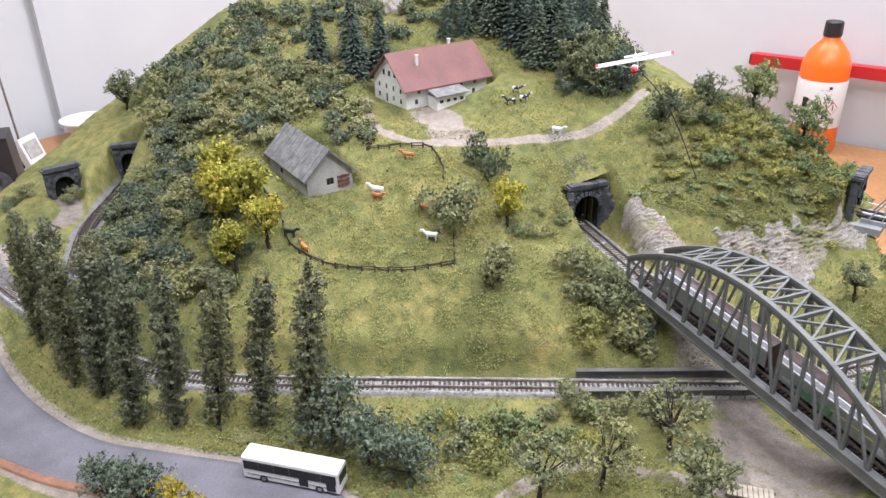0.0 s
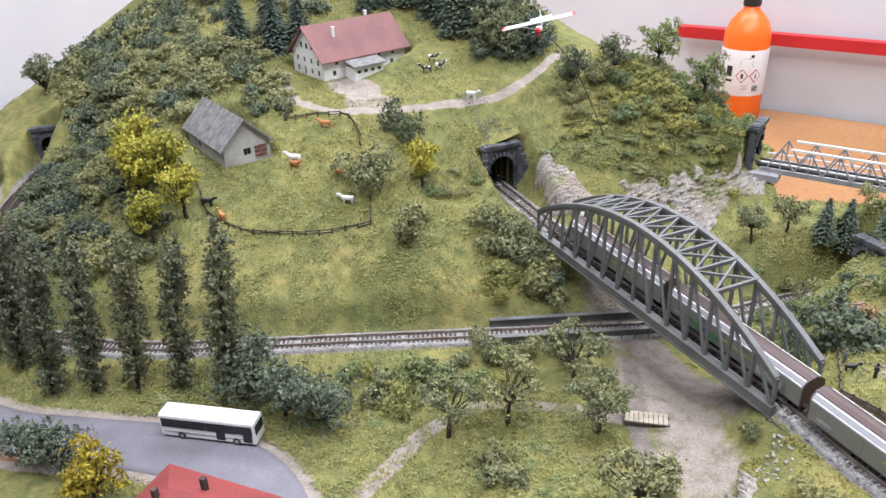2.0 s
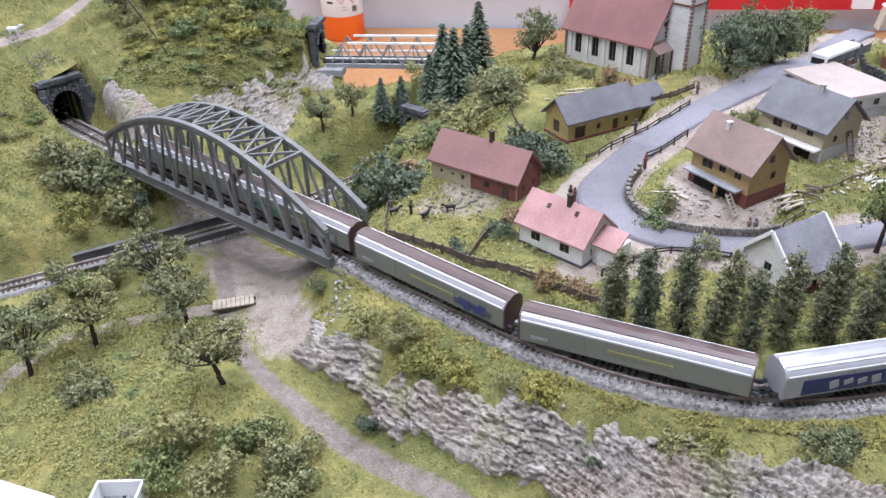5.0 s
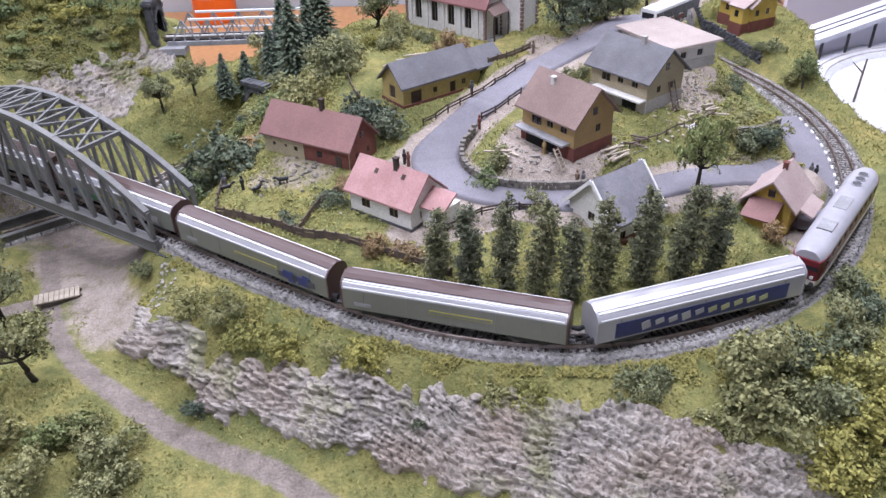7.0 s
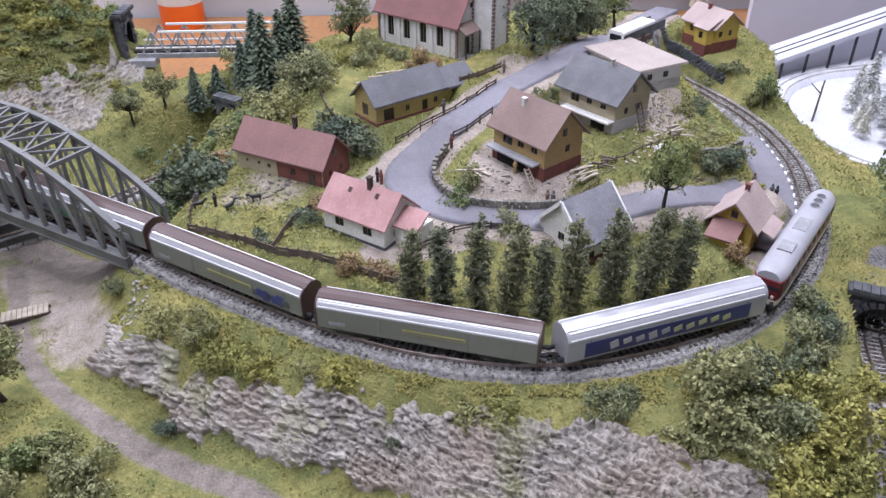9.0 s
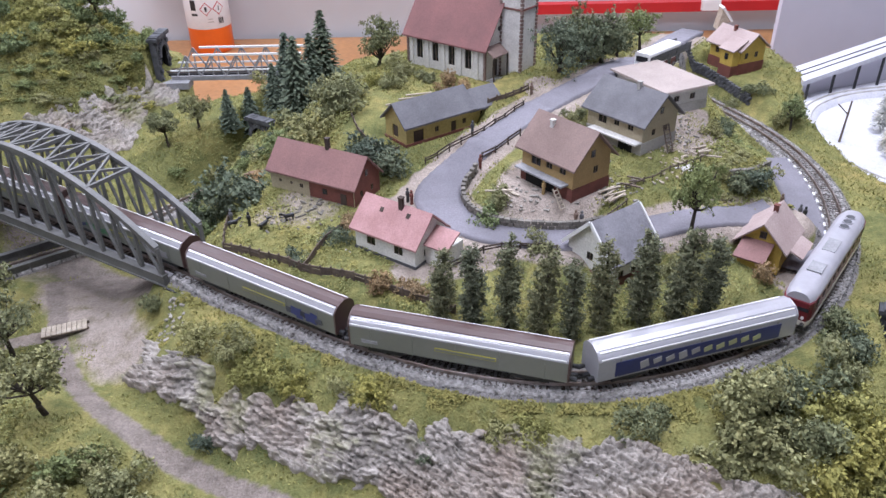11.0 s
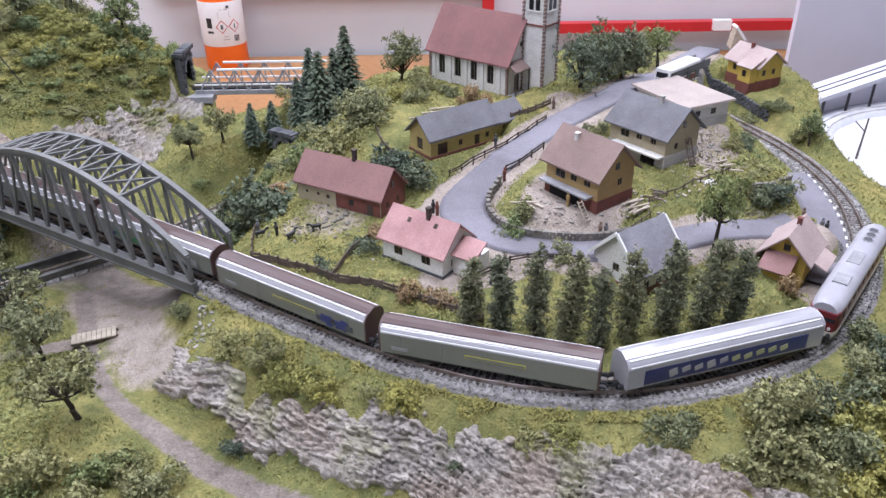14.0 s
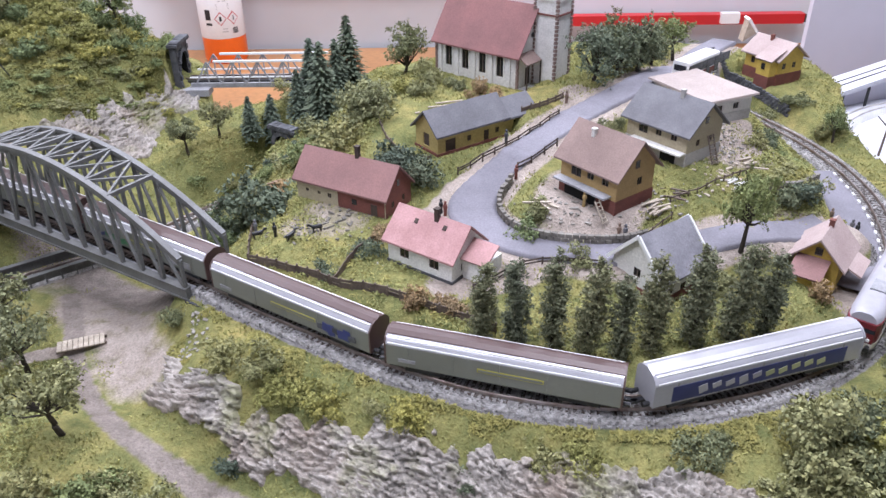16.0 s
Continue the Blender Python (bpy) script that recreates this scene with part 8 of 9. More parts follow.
def grass_tufts(n):
    """Short upright grass fibres over the open ground."""
    x, y = rng.uniform(-0.98, 0.42, n * 3), rng.uniform(0.20, 0.90, n * 3)
    ok = inside(x, y, OUTLINE) & (near(x, y, upper_line[::2]) > 0.016) & (near(x, y, lower_line[::2]) > 0.013) & (near(x, y, VILLAGE_ROAD[::2]) > 0.022) & (near(x, y, MAIN_ROAD[::2]) > 0.030)
    ok &= (near(x, y, FARM_PATH[::2]) > 0.009) & (near(x, y, STREAM[::2]) > 0.011) & (near(x, y, GOAT_PATH[::2]) > 0.007) & (np.hypot(x + 0.698, y - 0.70) > 0.035) & (np.hypot(x - 0.095, y - 0.525) > 0.036) & (near(x, y, [(-0.24, 0.50), (-0.26, 0.52), (-0.22, 0.47), (-0.19, 0.42)]) > 0.036)
    ok &= (near(x, y, PLATFORM[::2]) > 0.015) & (near(x, y, GRAVEL) > 0.017) & (near(x, y, MAIN_ROAD[::2]) > 0.031)
    ok &= (near(x, y, cut_line[::2]) > 0.014) & (near(x, y, right_line[::2]) > 0.013)
    ok &= smooth_noise(x, y, 26, 9) > 0.33
    x, y = x[ok][:n], y[ok][:n]
    z = height(x, y)
    m = len(x)
    a = rng.random(m) * 6.283
    h, w = 0.0006 + 0.0013 * rng.random(m), 0.0003 + 0.0004 * rng.random(m)
    lx, ly = rng.normal(size=m) * 0.0011, rng.normal(size=m) * 0.0011
    c, s = np.cos(a), np.sin(a)
    v = np.stack([np.c_[x - c * w, y - s * w, z - 0.0004], np.c_[x + c * w, y + s * w, z - 0.0004], np.c_[x + c * w * 0.4 + lx, y + s * w * 0.4 + ly, z + h], np.c_[x - c * w * 0.6 + lx, y - s * w * 0.6 + ly, z + h * 0.8]], 1).reshape(-1, 3)
    ob = new("grass", raw_mesh("grass", v, np.arange(m * 4).reshape(-1, 4), "leaf_grass"))
    tagged(ob, "short yellowish green grass fibres over the ground", "grass", kind="stuff")


grass_tufts(170000)


def ground_cover(name, poly_list, n, material, top, label, seed, thr=0.42):
    """Low matted undergrowth: many small fibres lying in uneven cushions."""
    got = []
    for poly, share in poly_list:
        xs, ys = [p[0] for p in poly], [p[1] for p in poly]
        x, y = rng.uniform(min(xs), max(xs), n * 4), rng.uniform(min(ys), max(ys), n * 4)
        lump = smooth_noise(x, y, 95, seed) * 0.65 + smooth_noise(x, y, 38, seed + 1) * 0.35
        ok = inside(x, y, poly) & (lump > thr) & (near(x, y, upper_line[::2]) > 0.017) & (near(x, y, lower_line[::2]) > 0.014) & (near(x, y, in_line[::2]) > 0.018) & (near(x, y, STREAM[::3]) > 0.009) & (near(x, y, GRAVEL) > 0.017) & (near(x, y, MAIN_ROAD[::2]) > 0.031)
        k = int(n * share)
        got.append(np.c_[x[ok][:k], y[ok][:k], lump[ok][:k]])
    x, y, lump = np.concatenate(got).T
    m = len(x)
    z = height(x, y) + top * ((lump - thr) / (1 - thr)) ** 0.7 * (0.35 + 0.65 * rng.random(m))
    nrm = np.c_[rng.normal(size=(m, 2)) * 0.7, np.ones(m)]
    nrm /= np.linalg.norm(nrm, axis=1)[:, None]
    a = np.cross(nrm, rng.normal(size=(m, 3)))
    a /= np.linalg.norm(a, axis=1)[:, None]
    b = np.cross(nrm, a)
    s = (0.0006 + 0.0007 * rng.random(m))[:, None]
    p = np.c_[x, y, z]
    v = np.stack([p - a * s * 1.3 - nrm * s * 0.5, p - b * s * 0.45, p + a * s * 1.3 - nrm * s * 0.3, p + b * s * 0.45 + nrm * s * 0.2], 1).reshape(-1, 3)
    ob = new(name, raw_mesh(name, v, np.arange(m * 4).reshape(-1, 4), material))
    tagged(ob, label, "undergrowth", kind="stuff")


SLOPE = [(-0.470, 0.705), (-0.40, 0.715), (-0.30, 0.775), (-0.295, 0.83), (-0.35, 0.85), (-0.45, 0.77)]
MEADOW = [(-0.70, 0.36), (-0.50, 0.45), (-0.44, 0.53), (-0.47, 0.62), (-0.56, 0.56), (-0.66, 0.45)]
FRONT_MEADOW = [(-0.66, 0.26), (-0.44, 0.29), (-0.24, 0.29), (-0.24, 0.42), (-0.36, 0.47), (-0.56, 0.36)]
VILLAGE_EDGE = [(-0.20, 0.42), (0.02, 0.33), (0.22, 0.31), (0.22, 0.34), (0.02, 0.36), (-0.16, 0.45)]
GARDENS = [(-0.20, 0.49), (0.0, 0.40), (0.20, 0.385), (0.22, 0.44), (0.0, 0.43), (-0.17, 0.60)]
BACK = [(-0.22, 0.60), (-0.08, 0.60), (-0.03, 0.69), (-0.03, 0.78), (-0.16, 0.79), (-0.25, 0.72)]
PASTURE = [(-0.74, 0.47), (-0.60, 0.48), (-0.50, 0.62), (-0.52, 0.74), (-0.66, 0.62)]
HILLSIDE = [(-0.98, 0.50), (-0.80, 0.36), (-0.70, 0.40), (-0.78, 0.48), (-0.82, 0.62), (-0.92, 0.70)]
RIGHT = [(0.20, 0.50), (0.28, 0.52), (0.30, 0.62), (0.27, 0.72), (0.24, 0.62)]
ground_cover("undergrowth", [(SLOPE, 0.30), (MEADOW, 0.12), (FRONT_MEADOW, 0.18), (BACK, 0.14), (HILLSIDE, 0.14), (RIGHT, 0.06), (GARDENS, 0.06)], 76000, "leaf_cover", 0.0062, "low matted fresh green undergrowth on the slopes", 31, 0.47)
ground_cover("undergrowth", [(SLOPE, 0.30), (VILLAGE_EDGE, 0.16), (GARDENS, 0.05), (PASTURE, 0.10), (FRONT_MEADOW, 0.14), (RIGHT, 0.06), (BACK, 0.10)], 66000, "leaf_mat", 0.0050, "low matted yellowish undergrowth on the slopes", 57, 0.47)


# ---- fences and walls ----
def fence(points, name, label, material, post_h, rails, post_w=0.0011, gap=0.012, plank=0.0):
    """Posts along a line with level rails, or boards, between them."""
    line = smooth_line(points, 0.002) if len(points) > 2 else np.array([np.array(points[0]) * (1 - k) + np.array(points[1]) * k for k in np.linspace(0, 1, 40)])
    s = np.r_[0, np.cumsum(np.linalg.norm(np.diff(line, axis=0), axis=1))]
    n = max(2, int(round(s[-1] / gap)) + 1)
    d = np.linspace(0, s[-1], n)
    p = np.c_[np.interp(d, s, line[:, 0]), np.interp(d, s, line[:, 1])]
    z = height(p[:, 0], p[:, 1])
    ob = thing(name, pose(p[0, 0], p[0, 1], z[0]), label, "fence")
    o = Vector((p[0, 0], p[0, 1], z[0]))
    q = [Vector((*p[i], z[i])) - o for i in range(n)]
    for i in range(n):
        part("post", Solid().block(q[i].x, q[i].y, q[i].z + post_h / 2 - 0.001, post_w, post_w, post_h + 0.002 + 0.0006 * float(rng.random())), material, ob)
    for i in range(n - 1):
        for h in rails:
            up = Vector((0, 0, h + 0.0003 * float(rng.normal())))
            part("rail", Solid().beam(q[i] + up, q[i + 1] + up, 0.0006, plank or 0.0010), material, ob)
    return ob


fence([(-0.723, 0.588), (-0.700, 0.606), (-0.673, 0.630), (-0.640, 0.612), (-0.630, 0.600)], "pasture_fence", "dark brown post and rail fence round the pasture", "wood", 0.0058, (0.0028, 0.0046))
fence([(-0.735, 0.470), (-0.716, 0.458), (-0.691, 0.444), (-0.655, 0.452), (-0.621, 0.472), (-0.590, 0.496), (-0.559, 0.524)], "pasture_fence", "dark brown post and rail fence round the pasture", "wood", 0.0058, (0.0028, 0.0046))
fence([(-0.559, 0.524), (-0.578, 0.548)], "pasture_fence", "dark brown post and rail fence round the pasture", "wood", 0.0058, (0.0028, 0.0046))
fence([(-0.80, 0.500), (-0.775, 0.485), (-0.735, 0.470)], "pasture_fence", "dark brown post and rail fence round the pasture", "wood", 0.0058, (0.0028, 0.0046))
fence([(-0.765, 0.605), (-0.745, 0.620), (-0.722, 0.590)], "pasture_fence", "dark brown post and rail fence beside the farm track", "wood", 0.0058, (0.0028, 0.0046))
fence([(-0.157, 0.560), (-0.152, 0.525), (-0.146, 0.492)], "board_fence", "low weathered grey board fence beside the garden", "greywood", 0.0062, (0.0016, 0.0032, 0.0048), 0.0010, 0.010, 0.0013)
fence([(-0.146, 0.492), (-0.083, 0.454), (-0.030, 0.425), (0.020, 0.403)], "board_fence", "low weathered brown board fence along the railway", "greywood", 0.0076, (0.0016, 0.0036, 0.0056), 0.0012, 0.009, 0.0020)
fence([(-0.083, 0.454), (-0.072, 0.475), (-0.058, 0.496)], "board_fence", "low weathered board fence between two gardens", "greywood", 0.0056, (0.0014, 0.0030, 0.0046), 0.0010, 0.009, 0.0016)
fence([(-0.066, 0.668), (-0.062, 0.635), (-0.048, 0.602), (-0.020, 0.583)], "board_fence", "low brown board fence round the barn yard", "greywood", 0.0050, (0.0014, 0.0032), 0.0010, 0.010, 0.0016)
fence([(0.001, 0.574), (0.030, 0.592), (0.060, 0.612), (0.085, 0.634)], "road_railing", "dark wooden railing above the road", "wood", 0.0062, (0.0030, 0.0052))
fence([(0.055, 0.640), (0.072, 0.648), (0.092, 0.662)], "board_fence", "low brown fence by the church path", "greywood", 0.0056, (0.0016, 0.0036), 0.0010, 0.009, 0.0018)
fence([(0.046, 0.566), (0.060, 0.575), (0.078, 0.588)], "road_railing", "dark wooden railing with cross braces by the bend", "wood", 0.0066, (0.0030, 0.0056))
fence([(0.008, 0.438), (0.030, 0.452), (0.060, 0.458), (0.09, 0.452)], "road_railing", "dark wooden railing below the road bend", "wood", 0.0056, (0.0024, 0.0046))
fence([(0.150, 0.520), (0.175, 0.535), (0.205, 0.553), (0.225, 0.568)], "garden_fence", "thin grey wooden fence beside the building site", "greywood", 0.0050, (0.0036,), 0.0008, 0.009)
fence([(0.085, 0.487), (0.110, 0.482), (0.130, 0.492), (0.148, 0.506)], "garden_fence", "thin grey wooden fence beside the building site", "greywood", 0.0054, (0.0036,), 0.0008, 0.010)


def stone_wall(points, h, label, courses=3, material="stonewall"):
    line = smooth_line(points, 0.0046)
    z = height(line[:, 0], line[:, 1])
    ob = thing("retaining_wall", pose(line[0, 0], line[0, 1], z[0]), label, "wall")
    t = np.gradient(line, axis=0)
    for i in range(len(line)):
        for j in range(courses):
            k = i + (0.5 if j % 2 else 0.0)
            p = line[min(int(k), len(line) - 1)] * (1 - k % 1) + line[min(int(k) + 1, len(line) - 1)] * (k % 1)
            m = pose(p[0] - line[0, 0], p[1] - line[0, 1], z[i] - z[0] + h * (j + 0.5) / courses - 0.001, 0, 0, math.degrees(math.atan2(t[i, 1], t[i, 0])))
            part("stone", Solid().block(0, 0, 0, 0.0042, 0.0026 + 0.0008 * float(rng.random()), h / courses - 0.0004, m), material, ob)
    return ob


stone_wall([(0.040, 0.552), (0.030, 0.530), (0.034, 0.506), (0.054, 0.489), (0.085, 0.480), (0.110, 0.480), (0.125, 0.485)], 0.0092, "low grey-brown stone wall round the raised building plot")
stone_wall([(0.235, 0.545), (0.255, 0.553), (0.275, 0.568)], 0.0075, "grey stone retaining wall above the platform")
stone_wall([(0.331, 0.758), (0.320, 0.790), (0.306, 0.822), (0.290, 0.850)], 0.0115, "dark stone retaining wall beside the far track", 4, "portal")


# ---- figures, animals and small things ----
def figurine(x, y, yaw, coat, z=None):
    s = Solid().lathe([(0.0012, 0), (0.0012, 0.0052), (0.0017, 0.0062), (0.0015, 0.0086), (0.0007, 0.0092), (0.0010, 0.0100), (0.0010, 0.0110), (0.0004, 0.0117)], 10)
    ob = part("figurine", s, coat, None)
    ob.matrix_world = pose(x, y, ground_z(x, y) if z is None else z, 0, 0, yaw)
    tagged(ob, "tiny plain painted standing figurine on the layout", "figurine", "tiny figurines")


for i, (x, y) in enumerate([(0.283, 0.548), (0.290, 0.530), (0.292, 0.526), (0.270, 0.482), (0.088, 0.514), (0.108, 0.488), (0.112, 0.487), (-0.012, 0.522), (-0.009, 0.518), (0.040, 0.604), (0.094, 0.655), (-0.150, 0.535), (-0.130, 0.512), (0.044, 0.556)]):
    platform = x > 0.26
    figurine(x, y, 40 * i, ("skin", "greyroof", "black", "brick", "portal")[i % 5] if i != 4 else "tan", UPPER_Z - 0.0 if platform else None)


def toy_animal(x, y, yaw, material, k=1.0, patches=None):
    s = Solid()
    s.sweep([(-0.0016, -0.0012), (0.0016, -0.0012), (0.0019, 0.0004), (0.0012, 0.0016), (-0.0012, 0.0016), (-0.0019, 0.0004)], [(-0.0048, 0.7, 0.0048), (-0.0036, 1, 0.0048), (0.0030, 1, 0.0049), (0.0046, 0.75, 0.0054)])
    for lx in (-0.0034, 0.0032):
        for ly in (-0.0010, 0.0010):
            s.tube((lx, ly, 0.0), (lx, ly, 0.0042), 0.0005, 0.0007, 6)
    s.tube((0.0042, 0, 0.0054), (0.0066, 0, 0.0074), 0.0011, 0.0009, 7)
    s.block(0.0074, 0, 0.0076, 0.0030, 0.0016, 0.0017)
    ob = part("toy_animal", s, material, None)
    ob.matrix_world = pose(x, y, ground_z(x, y) + 0.0003, 0, 0, yaw) @ Matrix.Diagonal((k, k, k, 1))
    tagged(ob, {"plastic_white": "tiny white toy animal standing on the pasture", "cow": "tiny black and white toy cow on the grass", "orange_brown": "tiny brown toy animal lying on the pasture", "black": "tiny black toy animal at the fence"}[material], "toy animal", "toy animals")


M["cow"] = paint("black_white_patches", (0.75, 0.74, 0.72), (0.02, 0.02, 0.02), 260, 900, 0.6)
for node in M["cow"].node_tree.nodes:
    if node.type == "VALTORGB" and node.color_ramp.elements[0].color[0] < 0.1:
        node.color_ramp.elements[0].position, node.color_ramp.elements[1].position = 0.485, 0.515
M["orange_brown"] = paint("orange_brown_hide", (0.50, 0.20, 0.06), (0.42, 0.16, 0.05), 120, 900, 0.6)
for x, y, yaw, mat, k in ((-0.593, 0.533, 205, "plastic_white", 1.25), (-0.672, 0.546, 200, "plastic_white", 1.35), (-0.668, 0.541, 10, "orange_brown", 1.1), (-0.620, 0.556, 190, "orange_brown", 0.9), (-0.677, 0.602, 205, "orange_brown", 1.25),
                          (-0.700, 0.452, 20, "black", 1.2), (-0.678, 0.449, 160, "orange_brown", 1.2), (-0.575, 0.733, 0, "plastic_white", 1.3), (-0.655, 0.775, 30, "cow", 1.2), (-0.637, 0.762, 60, "cow", 1.2), (-0.648, 0.752, 200, "cow", 1.2), (-0.742, 0.600, 180, "cow", 1.2),
                          (-0.145, 0.520, 30, "black", 0.8), (-0.118, 0.505, 60, "black", 0.8), (-0.100, 0.512, 200, "black", 0.8)):
    toy_animal(x, y, yaw, mat, k)


def aeroplane():
    m = pose(-0.494, 0.735, 0.2225, 13, 4, -67) @ Matrix.Diagonal((0.82, 0.82, 0.82, 1))
    ob = thing("model_aeroplane", m, "white high-wing model aeroplane with a red nose hung over the hill", "model aeroplane")
    ring = [(0.0046 * math.cos(a), 0.0046 * math.sin(a)) for a in np.linspace(0, 2 * math.pi, 12, endpoint=False)]
    part("fuselage", Solid().sweep(ring, [(-0.036, 0.25, 0.001), (-0.012, 0.85, 0), (0.006, 1.0, 0), (0.018, 0.85, -0.0004)]), "plastic_white", ob, smooth=True)
    part("nose", Solid().sweep(ring, [(0.018, 0.86, -0.0004), (0.024, 0.74, -0.0006), (0.027, 0.35, -0.0006)]), "redbar", ob, "red engine cowling", True)
    part("propeller", Solid().block(0.0275, 0, -0.0006, 0.0008, 0.022, 0.0016), "black", ob)
    part("wing", Solid().sweep([(-0.046, -0.0004), (0.046, -0.0004), (0.046, 0.0006), (-0.046, 0.0006)], [(-0.006, 0.96, 0.0062), (0.000, 1, 0.0066), (0.008, 0.97, 0.0062)]), "plastic_white", ob)
    for y in (-0.044, 0.044):
        part("wing_tip", Solid().block(0.001, y, 0.0064, 0.012, 0.0036, 0.0016), "redbar", ob)
    part("tailplane", Solid().block(-0.034, 0, 0.0016, 0.008, 0.028, 0.0008), "plastic_white", ob)
    part("fin", Solid().poly([(-0.038, 0.0004, 0.001), (-0.028, 0.0004, 0.001), (-0.035, 0.0004, 0.012), (-0.039, 0.0004, 0.012)]).poly([(-0.038, -0.0004, 0.001), (-0.028, -0.0004, 0.001), (-0.035, -0.0004, 0.012), (-0.039, -0.0004, 0.012)]).poly([(-0.038, 0.0004, 0.001), (-0.039, 0.0004, 0.012), (-0.039, -0.0004, 0.012), (-0.038, -0.0004, 0.001)]), "plastic_white", ob)
    for side in (-1, 1):
        part("strut", Solid().beam((0.002, side * 0.003, -0.003), (0.002, side * 0.024, 0.0058), 0.0012, 0.0008), "plastic_white", ob)
        part("gear_leg", Solid().beam((0.010, side * 0.003, -0.003), (0.011, side * 0.0085, -0.0095), 0.0012, 0.0010), "walkway", ob)
        part("wheel", Solid().tube((0.011, side * 0.0078, -0.0100), (0.011, side * 0.0098, -0.0100), 0.0024, 0.0024, 12), "black", ob)
    part("windscreen", Solid().block(0.010, 0, 0.0040, 0.0055, 0.0066, 0.0030), "window", ob)
    a, b = m @ Vector((0, 0, -0.004)), Vector((-0.421, 0.747, ground_z(-0.421, 0.747)))
    pts = [a.lerp(b, k) + Vector((0, 0, 0.018 * math.sin(math.pi * k))) for k in np.linspace(0, 1, 14)]
    part("support_wire", Solid().pipe([m.inverted() @ p for p in pts], 0.0007), "black", ob, "thin black support wire")


aeroplane()


def log_pile(x, y, yaw, n, material, label, length=0.012):
    ob = thing("timber_pile", pose(x, y, ground_z(x, y), 0, 0, yaw), label, "timber")
    for i in range(n):
        p = Vector((rng.normal() * 0.002, rng.normal() * 0.0045, 0.0008 + 0.0010 * (i % 3)))
        d = Vector((1, rng.normal() * 0.25, rng.normal() * 0.04)).normalized() * length / 2
        part("beam", Solid().beam(p - d, p + d, 0.0014, 0.0010), material, ob)


log_pile(0.138, 0.510, 30, 7, "palewood", "loose pile of pale sawn beams by the building site", 0.018)
log_pile(0.060, 0.520, -30, 4, "palewood", "a few pale planks lying on the plot", 0.020)
log_pile(0.205, 0.545, 35, 8, "cream", "heap of pale rubble boards beside the house", 0.012)
log_pile(0.222, 0.575, 10, 8, "palewood", "heap of pale boards and rubble", 0.011)
log_pile(-0.005, 0.655, 30, 7, "palewood", "pile of pale timber behind the barn", 0.022)
log_pile(0.018, 0.662, 36, 6, "greywood", "pile of grey logs behind the barn", 0.020)
log_pile(-0.150, 0.622, 20, 22, "firewood", "heap of cut reddish firewood beside the bushes", 0.009)
log_pile(0.155, 0.528, -20, 5, "greywood", "weathered boards leaning in the yard", 0.012)


def rubble(cx, cy, rx, ry, n, material, label):
    """Small broken boards and stones strewn over a yard."""
    s = Solid()
    for i in range(n):
        x, y = cx + float(rng.normal()) * rx, cy + float(rng.normal()) * ry
        k = 0.0007 + 0.0014 * float(rng.random())
        s.block(0, 0, 0, k * (1 + 2.2 * float(rng.random() ** 2)), k, k * 0.6, pose(x, y, ground_z(x, y) + k * 0.25, float(rng.normal()) * 14, float(rng.normal()) * 14, float(rng.random()) * 360))
    tagged(part("rubble", s, material, None), label, "rubble", kind="stuff")


rubble(0.208, 0.600, 0.010, 0.016, 90, "palestone", "pale broken stones strewn beside the house")
rubble(0.196, 0.560, 0.012, 0.010, 70, "palewood", "pale broken boards strewn in the yard")
rubble(0.140, 0.522, 0.014, 0.012, 80, "palestone", "pale rubble strewn round the building site")
rubble(0.078, 0.512, 0.014, 0.012, 50, "palestone", "pale rubble strewn on the building plot")
rubble(-0.10, 0.522, 0.026, 0.010, 90, "stonewall", "grey stones and scraps strewn over the garden")
rubble(0.010, 0.648, 0.016, 0.008, 60, "palewood", "wood scraps behind the yellow barn")
rubble(-0.172, 0.428, 0.006, 0.008, 40, "palestone", "loose stones below the bridge end")
ld = thing("ladder", pose(0.0965, 0.4995, ground_z(0.0965, 0.4995), 0, 0, 35), "pale wooden ladder leaning on the balcony", "ladder")
for dx in (-0.0020, 0.0020):
    part("ladder_rail", Solid().beam((dx, -0.006, 0), (dx, 0.004, 0.013), 0.0008, 0.0008), "palewood", ld)
for i in range(6):
    part("ladder_rung", Solid().beam((-0.002, -0.006 + 0.0017 * i, 0.0022 * i + 0.001), (0.002, -0.006 + 0.0017 * i, 0.0022 * i + 0.001), 0.0006, 0.0006), "palewood", ld)
sb = thing("plank_bridge", pose(-0.259, 0.457, ground_z(-0.259, 0.457) + 0.0035, 0, 0, 21), "short pale plank bridge over the dry stream", "footbridge")
for i in range(9):
    part("plank", Solid().block(-0.014 + i * 0.0034, 0, 0.0012, 0.0029, 0.012, 0.0010), "palewood", sb)
for side in (-1, 1):
    part("bearer", Solid().block(0, side * 0.004, 0, 0.032, 0.0014, 0.0016), "greywood", sb)
kb = ribbon(smooth_line([(-0.80, 0.155), (-0.74, 0.166), (-0.68, 0.180), (-0.63, 0.200), (-0.60, 0.215)]), 0.006, 0.003, "terracotta", "kerb", "raised terracotta kerb beside the main road", "kerb")
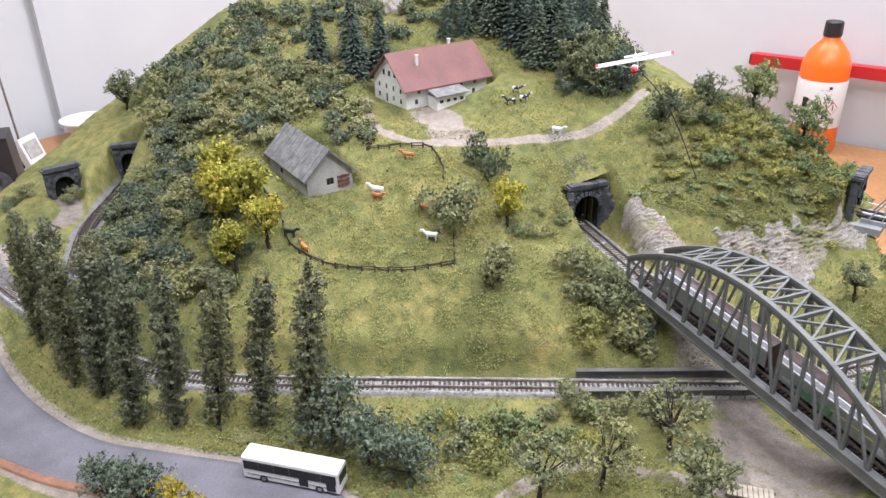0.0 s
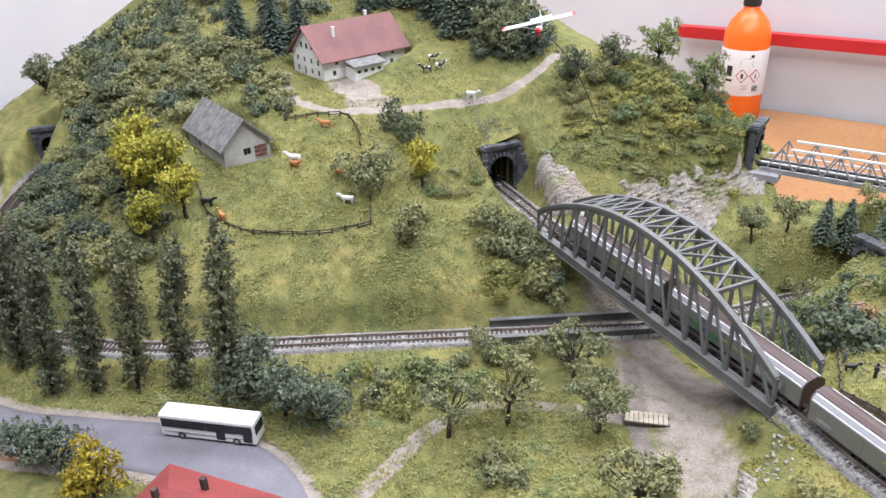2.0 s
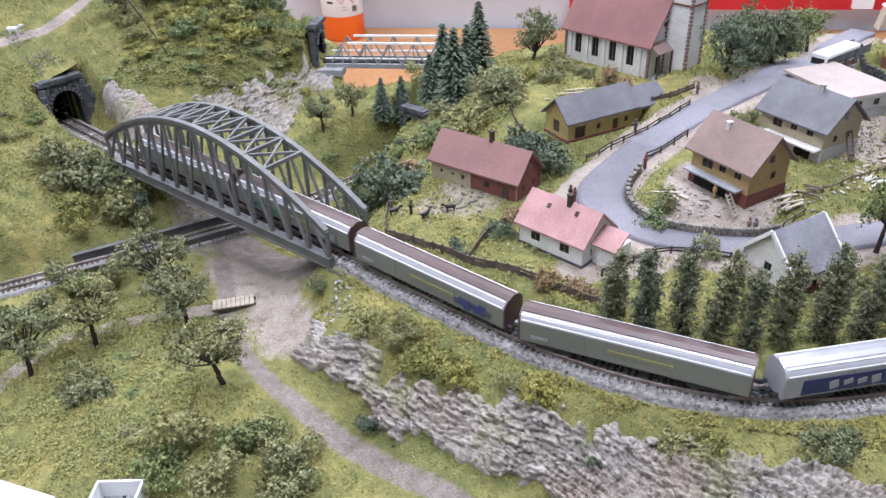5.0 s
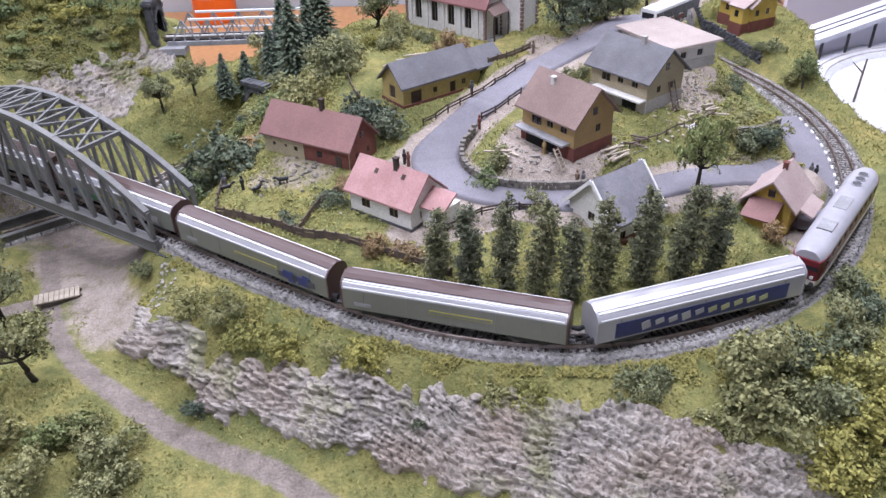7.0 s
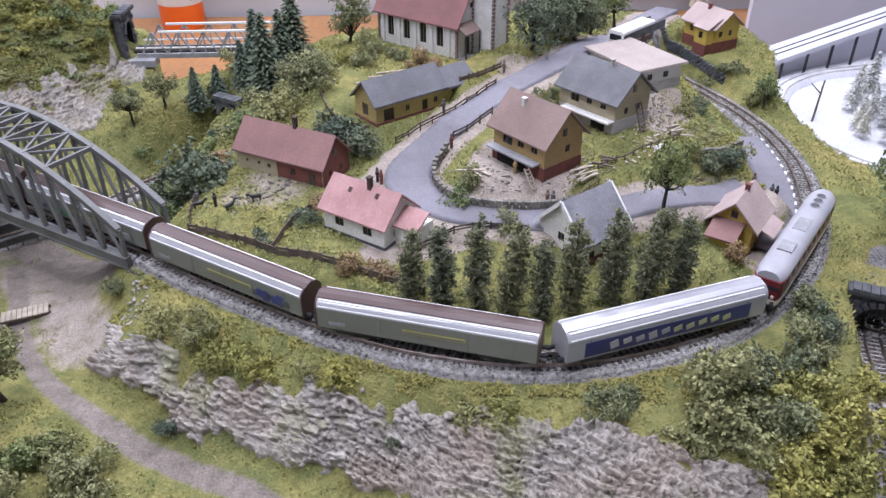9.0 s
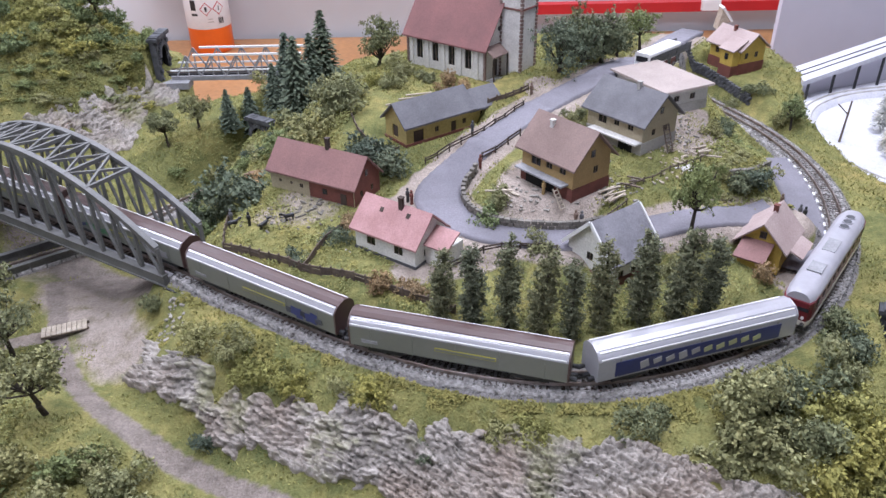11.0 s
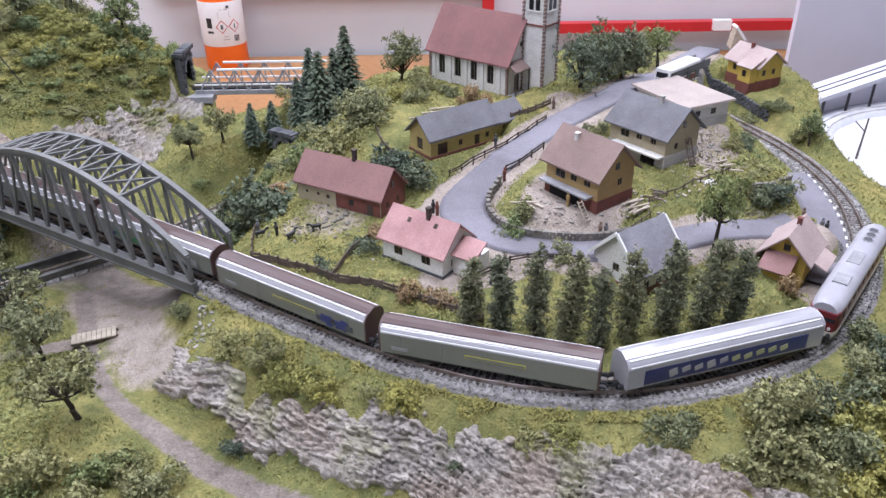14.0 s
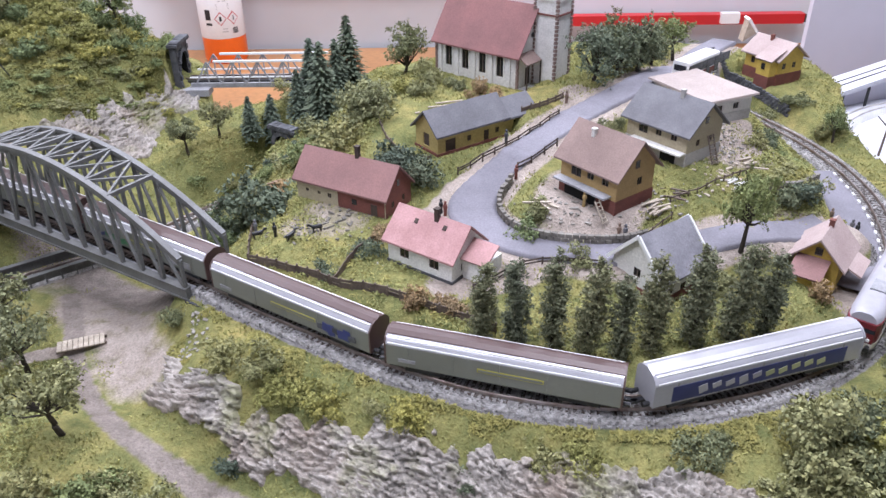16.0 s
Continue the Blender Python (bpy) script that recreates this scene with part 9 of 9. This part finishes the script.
for i, k in enumerate(range(0, len(PLATFORM), 3)):
    t = PLATFORM[min(k + 1, len(PLATFORM) - 1)] - PLATFORM[max(k - 1, 0)]
    t = t / np.linalg.norm(t)
    p = PLATFORM[k] + np.array([t[1], -t[0]]) * 0.0120
    if i == 0:
        pe = thing("platform_edge", pose(0, 0, 0), "row of white edge stones along the platform", "platform edge")
    part("edge_stone", Solid().block(0, 0, 0, 0.0052, 0.0014, 0.0012, pose(p[0], p[1], UPPER_Z + 0.0006, 0, 0, math.degrees(math.atan2(t[1], t[0])))), "plastic_white", pe)


# ---- the winter layout beyond the edge ----
def snow_ground():
    xs, ys = np.arange(0.385, 1.25, 0.01), np.arange(0.30, 1.20, 0.01)
    gx, gy = np.meshgrid(xs, ys, indexing="ij")
    z = -0.006 + (smooth_noise(gx, gy, 14, 5) - 0.5) * 0.010 + 0.05 * step01(0.62, 0.80, gx) * step01(1.0, 0.85, gy)
    idx = np.arange(gx.size).reshape(gx.shape)
    keep = (gy < 0.968 + (gx - 0.462) * 0.45)[:-1, :-1]
    q = np.stack([idx[:-1, :-1], idx[1:, :-1], idx[1:, 1:], idx[:-1, 1:]], -1)[keep]
    me = raw_mesh("snow_ground", np.stack([gx, gy, z], -1).reshape(-1, 3), q, "snow")
    me.polygons.foreach_set("use_smooth", [True] * len(q))
    tagged(new("snow_ground", me), "snow-covered neighbouring model landscape", "snow", kind="structure")
    tagged(part("snow_board", Solid().block(0.81, 0.62, -0.118, 0.86, 0.56, 0.21), "roomwall", None), "white board under the winter layout", "board", kind="structure")


snow_ground()


def snow_track(line):
    """Rails that show as thin lines in the snow."""
    root = thing("snow_track", pose(0, 0, 0), "narrow track with thin grey rails half covered by snow", "railway track")
    t = np.gradient(line, axis=0)
    t /= np.linalg.norm(t, axis=1)[:, None]
    nrm = np.c_[-t[:, 1], t[:, 0]]
    for side in (-1, 1):
        p = line + nrm * side * 0.0052
        v = np.stack([np.c_[p + nrm * dx, np.full(len(p), dz)] for dx, dz in ((-0.0008, -0.006), (-0.0008, 0.0030), (0.0008, 0.0030), (0.0008, -0.006))], 1)
        idx = np.arange(len(line) * 4).reshape(len(line), 4)
        part("rail", raw_mesh("rail", v.reshape(-1, 3), np.stack([idx[:-1, :-1], idx[1:, :-1], idx[1:, 1:], idx[:-1, 1:]], -1).reshape(-1, 4)[:, ::-1], "greywall"), None, root)
    v = np.stack([np.c_[line + nrm * dx, np.full(len(line), dz)] for dx, dz in ((-0.018, -0.012), (-0.010, 0.0014), (0.010, 0.0014), (0.018, -0.012))], 1)
    part("snow_bed", raw_mesh("snow_bed", v.reshape(-1, 3), np.stack([idx[:-1, :-1], idx[1:, :-1], idx[1:, 1:], idx[:-1, 1:]], -1).reshape(-1, 4)[:, ::-1], "snow"), None, root)


snow_track(smooth_line([(0.62, 0.965), (0.536, 0.945), (0.480, 0.909), (0.449, 0.864), (0.431, 0.81), (0.434, 0.75), (0.455, 0.697), (0.50, 0.65)]))
vd = thing("snow_viaduct", pose(0, 0, 0), "white snow-covered ramp on dark pillars", "viaduct")
va, vb = Vector((0.462, 0.950, 0.020)), Vector((0.84, 1.120, 0.068))
part("ramp", Solid().beam(va, vb, 0.040, 0.006), "snow", vd)
for side in (-1, 1):
    o = Vector((-0.41, 0.91, 0)) * 0.0052 * side + Vector((0, 0, 0.0034))
    part("rail", Solid().beam(va + o, vb + o, 0.0012, 0.0014), "portal", vd, "thin dark rail on the snowy ramp")
under = Solid()
o = Vector((-0.41, 0.91, 0)) * 0.006
for a, b in ((va - o, vb - o), (va + o, vb + o)):
    under.poly([(a.x, a.y, -0.012), (b.x, b.y, -0.012), (b.x, b.y, b.z - 0.002), (a.x, a.y, a.z - 0.002)])
part("back_wall", under, "panel", vd, "grey wall behind the posts")
for i in range(10):
    p = va.lerp(vb, 0.03 + i * 0.105) - Vector((-0.41, 0.91, 0)) * 0.018
    part("pillar", Solid().beam((p.x, p.y, -0.012), (p.x, p.y, p.z - 0.002), 0.0026, 0.0026), "black", vd)
SNOWFIR = fir_kind(0.050, 0.015, 10, "snow-laden model fir tree on the winter layout")
for child in SNOWFIR.children:
    if child.name.startswith("needles"):
        child.data.materials[0] = M["leaf_snow"]
for i, (x, y, k) in enumerate([(0.500, 0.765, 0.55), (0.515, 0.800, 0.62), (0.525, 0.838, 0.70), (0.545, 0.870, 0.80), (0.575, 0.895, 0.9), (0.54, 0.79, 0.7), (0.56, 0.83, 0.8), (0.59, 0.86, 0.9), (0.61, 0.90, 0.95), (0.575, 0.78, 0.8), (0.61, 0.82, 0.9), (0.64, 0.87, 1.0), (0.520, 0.748, 0.60), (0.545, 0.758, 0.66), (0.530, 0.720, 0.62), (0.560, 0.730, 0.70), (0.590, 0.750, 0.78), (0.595, 0.800, 0.82), (0.630, 0.790, 0.88), (0.640, 0.830, 0.95), (0.555, 0.700, 0.68), (0.600, 0.710, 0.80), (0.505, 0.785, 0.55), (0.535, 0.815, 0.66)]):
    m = pose(x, y, 0.0, 0, 0, 47 * i) @ Matrix.Diagonal((k, k, k, 1))
    if i == 0:
        SNOWFIR.matrix_world = m
    else:
        copy_thing(SNOWFIR, Matrix()).matrix_basis = m
ms = thing("catenary_mast", pose(0.462, 0.803, 0.0), "bare forked wooden mast standing in the snow", "mast")
part("mast", Solid().tube((0, 0, -0.006), (0.002, 0, 0.045), 0.0014, 0.0010, 7), "greywood", ms)
part("arm", Solid().tube((0.001, 0, 0.030), (-0.012, 0, 0.042), 0.0008, 0.0006, 6), "greywood", ms)
